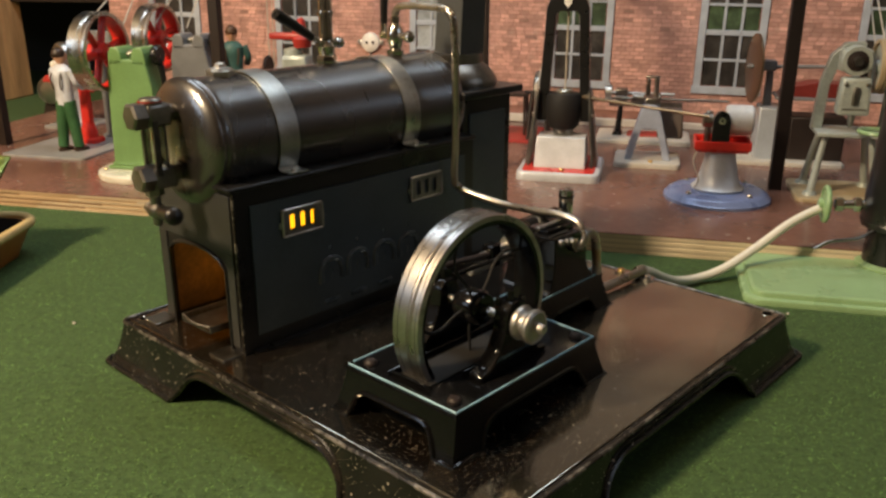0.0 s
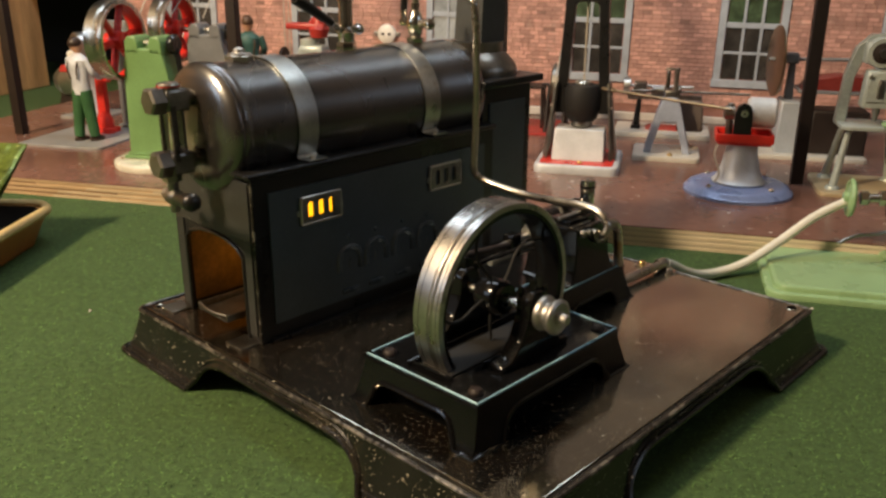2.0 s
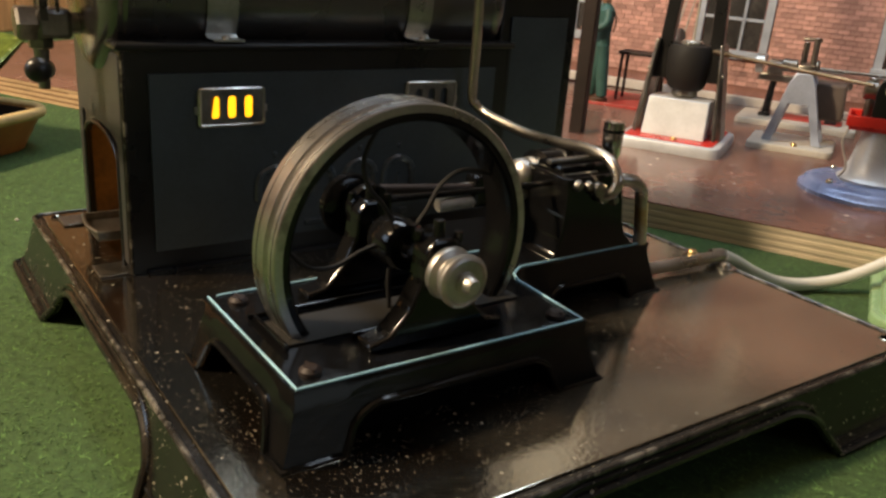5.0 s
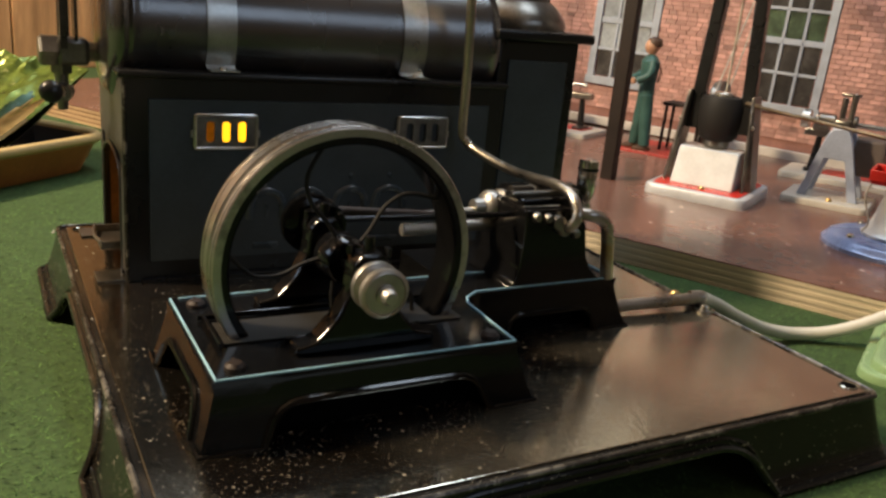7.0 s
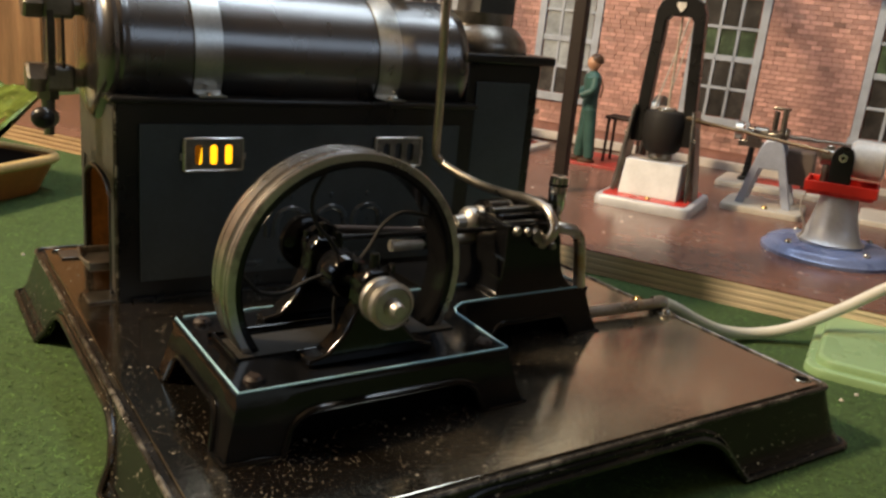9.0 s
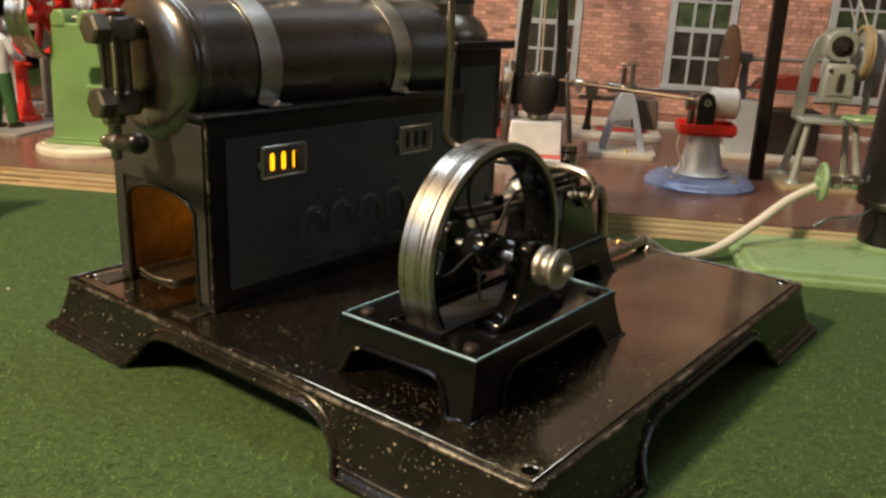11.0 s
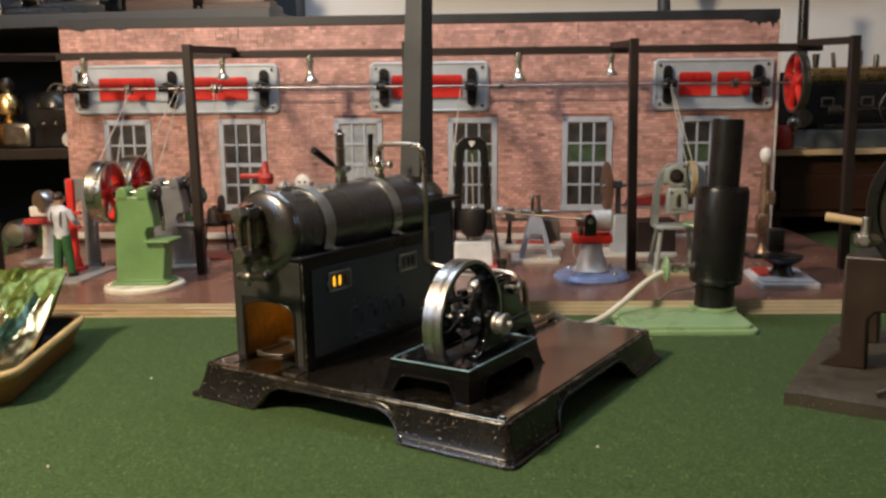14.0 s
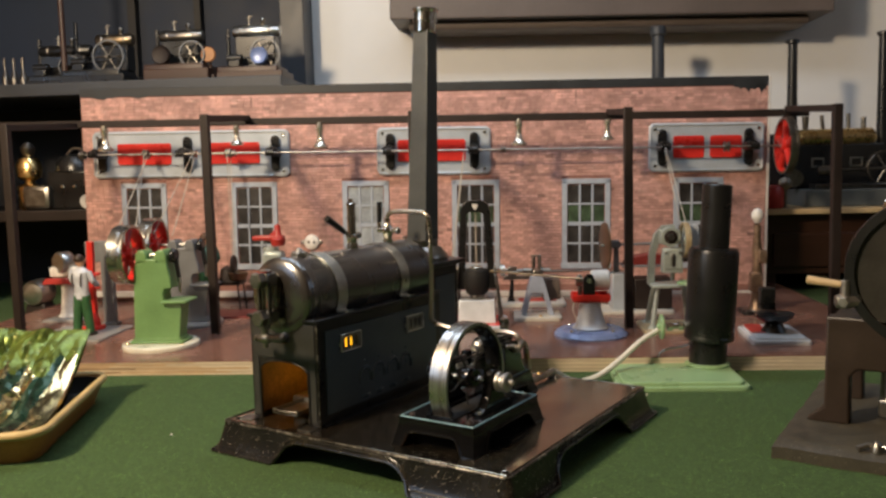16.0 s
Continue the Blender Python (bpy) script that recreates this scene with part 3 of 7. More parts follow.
for x, y in ((-0.471, 0.2315), (-0.182, 0.2295), (-0.184, 0.507), (-0.471, 0.509)):
    # Flat black disc in place of a hole, its shade in the colour.
    part("screw_hole", lathe([(0, 0.0), (0.0030, 0.0), (0.0032, -0.0008)], 24, pose(x, y, BT + 0.00135)), HOLLOW, base, "dark screw hole")
    part("hole_rim", lathe([(0.0031, 0.0001), (0.0036, 0.0003), (0.0041, 0.0)], 24, pose(x, y, BT + 0.0012)), CAST_TOP, base)

# engine bed with its stepped outline
def bed_outline(grow=0.0):
    g = grow
    pts = [(-0.292 - g, 0.246 - g), (-0.219 + g, 0.246 - g), (-0.219 + g, 0.357 + g)]
    pts += [(-0.258 + g, 0.359 + g), (-0.264 + g, 0.362 + g), (-0.269 + g, 0.369 + g)]
    pts += [(-0.270 + g, 0.444 + g), (-0.330 - g, 0.444 + g), (-0.330 - g, 0.362), (-0.292 - g, 0.362)]
    return pts


def dense(outline, step=0.003):
    out = []
    for (ax, ay), (bx, by) in zip(outline, outline[1:] + outline[:1]):
        n = max(1, int(math.hypot(bx - ax, by - ay) / step))
        out += [(ax + (bx - ax) * k / n, ay + (by - ay) * k / n) for k in range(n)]
    return out


def bed():
    bm = bmesh.new()
    top = dense(bed_outline(0.0))
    rings = [[] for _ in range(8)]
    centre = Vector((-0.262, 0.33, 0))
    lowline = []
    for x, y in top:
        low = 0.0
        if abs(y - 0.246) < 1e-4:
            low = arch(x, -0.286, -0.230, 0.014, 0.010)
        elif abs(x + 0.219) < 1e-4:
            low = arch(y, 0.262, 0.345, 0.0145, 0.013)
        elif x > -0.2702 and y > 0.37 and x < -0.265:
            low = arch(y, 0.384, 0.434, 0.0120, 0.009)
        nx = 0.0
        ny = 0.0
        if abs(y - 0.246) < 1e-4:
            ny = -1
        if y > 0.4435:
            ny = 1.8
        if x > -0.2600 and 0.3565 < y < 0.3600:
            ny = 1.7
        if abs(x + 0.219) < 1e-4 or (x > -0.2705 and y > 0.3605):
            nx = 0.5
        if x < -0.2915:
            nx = -1
        for k in range(8):
            f = k / 7
            z = BT + low + (0.053 - BT - low) * f
            e = 0.0055 * (1 - (z - BT) / (0.053 - BT)) ** 1.3 if k < 7 else 0.0008
            if k == 6:
                e *= 0.8
            rings[k].append(bm.verts.new((x + nx * e, y + ny * e, z)))
        lowline.append(tuple(rings[0][-1].co))
    for a, b in zip(rings, rings[1:]):
        for k in range(len(a)):
            j = (k + 1) % len(a)
            bm.faces.new((a[k], a[j], b[j], b[k]))
    bm.faces.new(rings[-1]).select = True
    bmesh.ops.recalc_face_normals(bm, faces=bm.faces[:])
    return bm, lowline


bm, low = bed()
bedpart = part("engine_bed", bm, BLACK, engine, "glossy black cast engine bed with pale blue lining")
# Black block fills the hollow bed so that its arches look shaded.
part("shade_core", boxes(box((0.058, 0.098, 0.023), (-0.2555, 0.302, BT + 0.0125)), box((0.048, 0.074, 0.023), (-0.302, 0.403, BT + 0.0125))), HOLLOW, bedpart, "black block for the shade inside the bed")
part("edge_bead", tube([(x, y, z + 0.0008) for x, y, z in low], 0.0014, 8, closed=True, smooth=False), BLACK, bedpart)
line = [(x, y, 0.0534) for x, y in dense(bed_outline(-0.0005)) if not (x < -0.293)]
part("blue_lining", tube([q for q in line if q[1] < 0.2468 or q[0] > -0.30], 0.00047, 6, smooth=False), BLUE_LINE, bedpart)
for x, y in ((-0.2275, 0.2545), (-0.284, 0.2545), (-0.2265, 0.350)):
    part("bed_screw", boxes(lathe([(0, 0.0028), (0.0022, 0.0027), (0.0034, 0.0016), (0.0036, 0), (0, 0)], 20, pose(x, y, 0.0525)), box((0.006, 0.0009, 0.0006), (x, y, 0.0551), 0, )), IRON, bedpart)

# flywheel with shaft and pulley, axis along x
WC = (-0.2567, 0.3009, 0.0779)
wheel = part("flywheel", wheel_rim(0.0491, 0.0168, 0.0030, 0.0011, 96), WHEEL, engine, "turned steel flywheel rim with grooved tread")
wheel.location = WC
part("spokes", arms(5, 0.006, 0.0434, 0.0009, 0.0007, 0.5, 0.35), DULL_BLACK, wheel)
part("inner_rim", lathe([(0.0468, -0.0082), (0.0440, -0.0080), (0.0432, -0.0072), (0.0428, 0.0), (0.0432, 0.0072), (0.0440, 0.0080), (0.0468, 0.0082)], 72, axis="x"), BLACK, wheel)
for dx in (-0.0050, 0.0062):
    part("tread_line", tube([(dx, 0.0491 * math.cos(2 * math.pi * k / 72), 0.0491 * math.sin(2 * math.pi * k / 72)) for k in range(72)], 0.0002, 6, closed=True, smooth=False), GUN, wheel, "dark turning line")
part("hub", lathe([(0.0035, -0.008), (0.0075, -0.008), (0.009, -0.005), (0.009, 0.005), (0.0075, 0.008), (0.0035, 0.008)], 28, axis="x"), BLACK, wheel)
part("shaft", rod((-0.036, 0, 0), (0.036, 0, 0), 0.0024), STEEL, wheel)
PX = 0.0352                                    # the pulley's middle along the shaft
pul = part("pulley", lathe([(0.0024, -0.0056), (0.0070, -0.0056), (0.0084, -0.0050), (0.0088, -0.0040), (0.0084, -0.0026), (0.0064, -0.0014), (0.0064, 0.0004), (0.0082, 0.0016), (0.0087, 0.0030), (0.0087, 0.0042), (0.0080, 0.0050), (0.0072, 0.0053), (0.0068, 0.0048), (0.0030, 0.0050), (0, 0.0050)], 40, axis="x"), PULLEY, wheel, "small grooved steel pulley")
pul.location = (PX, 0, 0)
part("nut", lathe([(0, 0.0098), (0.0020, 0.0096), (0.0027, 0.0086), (0.0029, 0.0062), (0.0036, 0.0060), (0.0036, 0.0046)], 20, axis="x", m=pose(PX, 0, 0)), PULLEY, wheel)

def bearing(x, w):
    """A waisted bearing stand with a round cap."""
    outline = [(-0.026, 0), (0.026, 0), (0.026, 0.003), (0.019, 0.0045), (0.012, 0.012), (0.0078, 0.021), (0.0072, 0.027), (0.0068, 0.031), (0.004, 0.0345), (-0.004, 0.0345), (-0.0068, 0.031), (-0.0072, 0.027), (-0.0078, 0.021), (-0.012, 0.012), (-0.019, 0.0045), (-0.026, 0.003)]
    return prism(outline, w, pose(x + w / 2, 0.3015, 0.0532, 0, 0, 90), 0.0011)


for x, w in ((-0.2335, 0.009), (-0.2775, 0.009)):
    b = part("bearing_stand", bearing(x, w), BLACK, engine, "glossy black cast bearing stand")
    part("oil_cap", boxes(rod((x, 0.3015, 0.0865), (x, 0.3015, 0.093), 0.0022, 0.0018), rod((x - 0.003, 0.296, 0.086), (x - 0.003, 0.296, 0.0895), 0.0015), rod((x + 0.003, 0.307, 0.086), (x + 0.003, 0.307, 0.0895), 0.0015)), BLACK, b)
part("wheel_slot_rib", boxes(box((0.0015, 0.052, 0.0022), (-0.2415, 0.3015, 0.0545), 0.0005), box((0.0015, 0.10, 0.002), (-0.2685, 0.3015, 0.0544), 0.0005), box((0.026, 0.0015, 0.0022), (-0.2545, 0.2535, 0.0545), 0.0005)), BLACK, bedpart)
# Dark sheet laid on the bed puts the slot's shade into colour.
part("slot_shadow", box((0.019, 0.092, 0.0006), (-0.2545, 0.3015, 0.0535)), DULL_BLACK, bedpart, "dark sheet for the shaded slot under the flywheel")
crank = part("crank_disc", lathe([(0, 0.003), (0.010, 0.003), (0.012, 0.0015), (0.012, -0.0015), (0.010, -0.003), (0, -0.003)], 32, axis="x", m=pose(-0.290, 0.3005, 0.0815)), BLACK, engine)
part("crank_pin", rod((-0.300, 0.309, 0.0840), (-0.286, 0.309, 0.0840), 0.002), STEEL, crank)
part("connecting_rod", boxes(rod((-0.2975, 0.309, 0.0840), (-0.2975, 0.366, 0.0795), 0.0023, 0.0018), lathe([(0, 0.0022), (0.005, 0.0022), (0.0055, 0), (0.005, -0.0022), (0, -0.0022)], 20, axis="x", m=pose(-0.2975, 0.309, 0.0840))), IRON, engine, "dark steel connecting rod")
part("crosshead_guide", boxes(rod((-0.2975, 0.345, 0.0738), (-0.2975, 0.406, 0.0748), 0.0028), rod((-0.2985, 0.350, 0.0800), (-0.3005, 0.398, 0.0805), 0.0018)), PULLEY, engine, "bright steel guide bars")
part("crosshead", box((0.008, 0.009, 0.014), (-0.2985, 0.366, 0.0785), 0.0015), BLACK, engine)
part("eccentric_rod", boxes(rod((-0.281, 0.305, 0.085), (-0.281, 0.390, 0.0835), 0.0013), lathe([(0.004, 0.0022), (0.0085, 0.0022), (0.009, 0), (0.0085, -0.0022), (0.004, -0.0022)], 24, axis="x", m=pose(-0.281, 0.303, 0.083))), BLACK, engine)

# cylinder block
cyl_out = [(-0.0225, 0), (0.0285, 0), (0.0255, 0.002), (0.0215, 0.006), (0.0185, 0.012), (0.0170, 0.020), (0.0160, 0.027), (0.0130, 0.0315), (0.0085, 0.0348), (-0.0165, 0.0350), (-0.0170, 0.0345), (-0.0165, 0.018), (-0.0175, 0.008), (-0.0195, 0.002)]
cyl = part("cylinder_block", prism(cyl_out, 0.036, pose(-0.270, 0.4075, 0.0532, 0, 0, 90), 0.0008), BLACK, engine, "glossy black cylinder block")
part("cylinder", boxes(lathe([(0, -0.018), (0.0105, -0.018), (0.0125, -0.016), (0.0125, 0.020), (0.0105, 0.022), (0, 0.022)], 32, axis="y", m=pose(-0.3005, 0.4150, 0.080))), BLACK, cyl)
part("piston_gland", boxes(lathe([(0, -0.014), (0.0035, -0.014), (0.0040, -0.009), (0.0062, -0.008), (0.0075, -0.006), (0.0075, -0.003), (0.0066, -0.0015), (0.0078, 0.0), (0.0078, 0.004), (0, 0.005)], 28, axis="y", m=pose(-0.3005, 0.3955, 0.082))), PULLEY, cyl, "turned steel gland")
part("valve_chest", box((0.016, 0.028, 0.010), (-0.285, 0.4065, 0.0862), 0.0012), BLACK, cyl)
part("slide_bar", box((0.0035, 0.036, 0.0022), (-0.283, 0.408, 0.0922), 0.0006), PEWTER, cyl)
part("valve_spindle", rod((-0.276, 0.392, 0.0868), (-0.276, 0.412, 0.0868), 0.0016), PEWTER, cyl)
for y, z in ((0.4015, 0.0842), (0.4175, 0.0765), (0.3955, 0.0850)):
    part("stud", lathe([(0, 0.003), (0.0016, 0.0028), (0.0024, 0.0012), (0.0024, 0)], 14, axis="x", m=pose(-0.2705, y, z)), PEWTER, cyl)
part("elbow_union", boxes(rod((-0.272, 0.410, 0.0800), (-0.2665, 0.410, 0.0796), 0.0036), lathe([(0, -0.003), (0.0032, -0.0025), (0.0032, 0.0025), (0, 0.003)], 12, axis="x", m=pose(-0.269, 0.4062, 0.0826))), PEWTER, cyl)
oiler = part("oil_cup", lathe([(0, 0.0235), (0.0040, 0.0235), (0.0048, 0.0232), (0.0050, 0.0198), (0.0044, 0.0190), (0.0048, 0.0180), (0.0046, 0.0085), (0.0034, 0.0045), (0.0026, 0.003), (0.0036, 0.0025), (0.0036, -0.002), (0, -0.002)], 28, pose(-0.3004, 0.4445, 0.0795)), NICKEL, cyl, "bright nickel oil cup")
part("cup_ring", lathe([(0.0044, 0.0182), (0.0051, 0.0184), (0.0051, 0.0196), (0.0044, 0.0198)], 28, pose(-0.3004, 0.4445, 0.0795)), BLACK, oiler)
part("cup_arm", rod((-0.3004, 0.4445, 0.0785), (-0.290, 0.424, 0.0785), 0.003), PEWTER, cyl)
part("exhaust_pipe", tube([(-0.276, 0.421, 0.0838), (-0.273, 0.427, 0.0836), (-0.272, 0.4325, 0.0822), (-0.272, 0.4366, 0.0785), (-0.272, 0.4385, 0.072), (-0.2715, 0.4408, 0.053)], 0.0030, 12), PIPE, cyl)
part("drip_lever", tube([(-0.277, 0.398, 0.068), (-0.2755, 0.4005, 0.0672), (-0.2755, 0.3985, 0.060), (-0.277, 0.392, 0.054)], 0.0006, 6), NICKEL, cyl)
part("drain_pipe", boxes(rod((-0.281, 0.446, 0.0335), (-0.277, 0.509, 0.034), 0.0031), rod((-0.279, 0.505, 0.034), (-0.2775, 0.513, 0.034), 0.0037)), PIPE, engine, "nickel exhaust pipe lying on the base")
cl = part("pipe_clamp", boxes(slab(0.031, 0.010, 0.0012, 0.0048, 0.0004)), NICKEL, engine)
cl.location, cl.rotation_euler = (-0.2825, 0.5095, BT + 0.001), (0, 0, radians(3))
part("clamp_screw", lathe([(0, 0.0025), (0.002, 0.0022), (0.003, 0.0008), (0.003, 0)], 16, pose(-0.0108, 0, 0.001)), BRASS, cl)
part("clamp_screw", lathe([(0, 0.0025), (0.002, 0.0022), (0.003, 0.0008), (0.003, 0)], 16, pose(0.0100, 0, 0.001)), NICKEL, cl)

# firebox
FX0, FX1, FY0, FY1, FT = -0.463, -0.380, 0.244, 0.443, 0.126
def plate_with_arch():
    """The end plate: an outline with its flat-arched fire door left open."""
    o = [(FX0, 0.0292), (-0.4525, 0.0292), (-0.4520, 0.078), (-0.446, 0.083), (-0.435, 0.0862), (-0.4215, 0.0872), (-0.408, 0.0862), (-0.397, 0.083), (-0.3915, 0.078), (-0.391, 0.0292), (FX1, 0.0292), (FX1, FT), (FX0, FT)]
    return prism(o, 0.0022, pose(0, FY0, 0))


fb = part("firebox", plate_with_arch(), FRAME_BLACK, engine, "black sheet-metal firebox with slate panels")
def pierced(dx, x, y0, y1, z0, z1):
    """A sheet with an opening behind the lit air window."""
    a, b, c, d = 0.2765, 0.3015, 0.0955, 0.1075
    return boxes(box((dx, a - y0, z1 - z0), (x, (a + y0) / 2, (z0 + z1) / 2)), box((dx, y1 - b, z1 - z0), (x, (b + y1) / 2, (z0 + z1) / 2)), box((dx, b - a, c - z0), (x, (a + b) / 2, (c + z0) / 2)), box((dx, b - a, z1 - d), (x, (a + b) / 2, (d + z1) / 2)))


part("side_sheet", pierced(0.0022, FX1 - 0.0011, FY0 + 0.0022, FY1 - 0.0022, 0.0292, FT), FRAME_BLACK, fb)
for x in (FX0 + 0.0011,):
    part("side_sheet", box((0.0022, FY1 - FY0 - 0.0044, FT - 0.0292), (x, (FY0 + FY1) / 2, (FT + 0.0292) / 2)), FRAME_BLACK, fb)
part("back_sheet", box((FX1 - FX0, 0.002, FT - 0.0292), ((FX0 + FX1) / 2, FY1 - 0.001, (FT + 0.0292) / 2)), FRAME_BLACK, fb)
part("lining", boxes(box((0.0012, FY1 - FY0 - 0.006, 0.092), (FX0 + 0.003, (FY0 + FY1) / 2, 0.078)), pierced(0.0012, FX1 - 0.003, FY0 + 0.003, FY1 - 0.003, 0.032, 0.1115), box((0.076, 0.0012, 0.092), ((FX0 + FX1) / 2, FY0 + 0.10, 0.078)), box((0.076, 0.19, 0.0012), ((FX0 + FX1) / 2, (FY0 + FY1) / 2, 0.112))), FIRE_IN, fb, "scorched brown firebox lining")
part("side_panel", pierced(0.0014, FX1 + 0.0005, 0.254, 0.433, 0.039, 0.116), PANEL, fb, "dark slate-blue side panel")
part("side_panel", box((0.0014, 0.179, 0.077), (FX0 - 0.0005, 0.3435, 0.0775), 0.0005), PANEL, fb)
def end_panel(x0, x1, z0, z1):
    return box((x1 - x0, 0.0012, z1 - z0), ((x0 + x1) / 2, FY0 - 0.0004, (z0 + z1) / 2), 0.0004)
for q in ((-0.4605, -0.4535, 0.033, 0.089), (-0.3895, -0.3825, 0.033, 0.089), (-0.4605, -0.3825, 0.089, 0.123)):
    part("end_panel", end_panel(*q), PANEL_FRONT, fb, "dark grey panel beside the fire door")
part("door_rim", tube([(x, FY0 - 0.0006, z) for x, z in [(-0.4525, 0.0292), (-0.4520, 0.078), (-0.446, 0.083), (-0.435, 0.0862), (-0.4215, 0.0872), (-0.408, 0.0862), (-0.397, 0.083), (-0.3915, 0.078), (-0.391, 0.0292)]], 0.0011, 8, smooth=False), FRAME_BLACK, fb)
part("top_ledge", boxes(box((0.028, FY1 - FY0 + 0.004, 0.003), (FX1 - 0.0115, (FY0 + FY1) / 2 - 0.001, FT + 0.001), 0.001), box((0.028, FY1 - FY0 + 0.004, 0.003), (FX0 + 0.0115, (FY0 + FY1) / 2 - 0.001, FT + 0.001), 0.001)), FRAME_BLACK, fb)
for x, y in ((-0.463, 0.238), (-0.389, 0.2375)):
    part("foot_tab", box((0.015, 0.014, 0.001), (x, y, BT + 0.0016), 0.0003), PEWTER, fb, "dull tin fixing tab")
# The seam's pale colour paints the highlight along this corner.
part("corner_seam", tube([(FX1 + 0.0002, FY0 - 0.0002, 0.0295), (FX1 + 0.0002, FY0 - 0.0002, FT)], 0.0008, 8, smooth=False), CAST_EDGE, fb, "sheet-metal seam with its highlight in the colour")
part("foot_flange", boxes(box((0.004, 0.19, 0.0015), (FX1 + 0.001, 0.345, BT + 0.0016), 0.0004)), FRAME_BLACK, fb)
burner = part("burner", boxes(box((0.040, 0.15, 0.009), (-0.424, 0.350, 0.040), 0.003), box((0.006, 0.006, 0.010), (-0.436, 0.330, 0.0340)), box((0.006, 0.006, 0.010), (-0.412, 0.330, 0.0340))), TIN, engine, "tin spirit burner in the firebox")
part("burner_slide", boxes(box((0.030, 0.045, 0.0010), (-0.4140, 0.2570, 0.0400), 0.0003), box((0.0012, 0.045, 0.0042), (-0.4290, 0.2570, 0.0418), 0.0004), box((0.0012, 0.045, 0.0042), (-0.3995, 0.2570, 0.0418), 0.0004), tube([(-0.4290, 0.2350, 0.0435), (-0.4140, 0.2335, 0.0425), (-0.3995, 0.2350, 0.0435)], 0.0009, 8)), PEWTER, burner, "dull tin fuel tray with turned-up rims")

SLOTS = (-0.0075, 0.0, 0.0075)
def slotted_plate():
    """A thin plate in the y-z plane with three upright rounded slots."""
    bm = bmesh.new()
    loops = [rounded(0.0288, 0.0155, 0.0006, 2)] + [rounded(0.0040, 0.0100, 0.0018, 5, c) for c in SLOTS]
    edges = []
    for loop in loops:
        vs = [bm.verts.new((0, a, b)) for a, b in loop]
        edges += [bm.edges.new((p, q)) for p, q in zip(vs, vs[1:] + vs[:1])]
    bmesh.ops.triangle_fill(bm, use_beauty=True, edges=edges)
    bmesh.ops.recalc_face_normals(bm, faces=bm.faces[:])
    bmesh.ops.solidify(bm, geom=bm.faces[:], thickness=0.0012)
    return bm


def air_window(y, lit):
    w = part("air_window", slotted_plate(), TIN_DULL, fb, "tin framed air window with three slots")
    w.location = (FX1 + 0.0018, y, 0.1015)
    part("frame_bead", tube([(0.0008, a, b) for a, b in rounded(0.0288, 0.0155, 0.001, 2)], 0.0009, 6, closed=True, smooth=False), TIN, w)
    for dy in (-0.0154, 0.0154):
        part("tab", box((0.001, 0.0020, 0.0034), (0, dy, -0.001), 0.0003), TIN, w)
    for dy in SLOTS:
        part("slot_lip", tube([(0.0006, a, b) for a, b in rounded(0.0044, 0.0104, 0.002, 5, dy)], 0.00035, 6, closed=True, smooth=False), TIN_DULL, w)
        if not lit:
            # No opening behind this window: a black plug stands for the slot's shade.
            part("slot", prism(rounded(0.0042, 0.0102, 0.0019, 4), 0.0004, pose(-0.0010, dy, 0, 0, 0, 90)), DULL_BLACK, w, "dark slot")


for k, (fy, fh) in enumerate(((0.2990, 0.057), (0.3050, 0.061), (0.3110, 0.063), (0.3165, 0.063), (0.3220, 0.064), (0.3275, 0.062), (0.3330, 0.058))):
    part("flame", lathe([(0.0030, 0), (0.0050, fh * 0.15), (0.0054, fh * 0.4), (0.0046, fh * 0.75), (0.0032, fh * 0.92), (0.0012, fh * 0.99), (0, fh)], 14, pose(-0.4190 + 0.001 * (k % 2), fy, 0.0443)), FLAME, burner, "yellow spirit flame")
air_window(0.2888, True)
air_window(0.3925, False)
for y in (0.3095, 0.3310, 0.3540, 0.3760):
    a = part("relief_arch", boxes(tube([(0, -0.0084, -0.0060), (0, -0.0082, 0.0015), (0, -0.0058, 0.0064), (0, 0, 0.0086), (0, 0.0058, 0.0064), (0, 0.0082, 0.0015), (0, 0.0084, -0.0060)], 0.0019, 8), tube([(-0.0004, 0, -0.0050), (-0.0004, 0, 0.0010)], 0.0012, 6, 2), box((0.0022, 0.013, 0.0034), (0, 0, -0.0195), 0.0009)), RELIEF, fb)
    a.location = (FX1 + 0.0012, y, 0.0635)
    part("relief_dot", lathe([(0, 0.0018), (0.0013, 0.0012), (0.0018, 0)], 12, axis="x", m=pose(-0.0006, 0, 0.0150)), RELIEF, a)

# smoke box, collar and chimney
sb = part("smoke_box", boxes(box((0.064, 0.054, 0.122), (-0.422, 0.470, 0.0905), 0.001)), FRAME_BLACK, engine, "black smoke box with slate panel")
part("box_panel", box((0.0014, 0.040, 0.105), (-0.3895, 0.4695, 0.088), 0.0004), PANEL, sb)
part("box_cap", box((0.078, 0.066, 0.0055), (-0.422, 0.470, 0.1545), 0.0012), FRAME_BLACK, sb)
part("collar", lathe([(0.031, 0.157), (0.0315, 0.160), (0.030, 0.164), (0.025, 0.170), (0.0205, 0.173), (0.0205, 0.180), (0.0, 0.180)], 40, pose(-0.422, 0.470, 0)), PEWTER, sb, "rounded aged nickel collar")
CH = pose(-0.4195, 0.4715, 0.173, -1.25, 1.93, 0)                # the chimney leans a little
ch = part("chimney", box((0.0262, 0.0262, 0.240), (0, 0, 0.120), 0.0008, CH, taper=(0.73, 0.73)), material("slate_chimney_paint", (0.052, 0.056, 0.058), 0.42, 0, 0.2, 20, 400, 0.05), engine, "tall square tapering dark grey chimney")
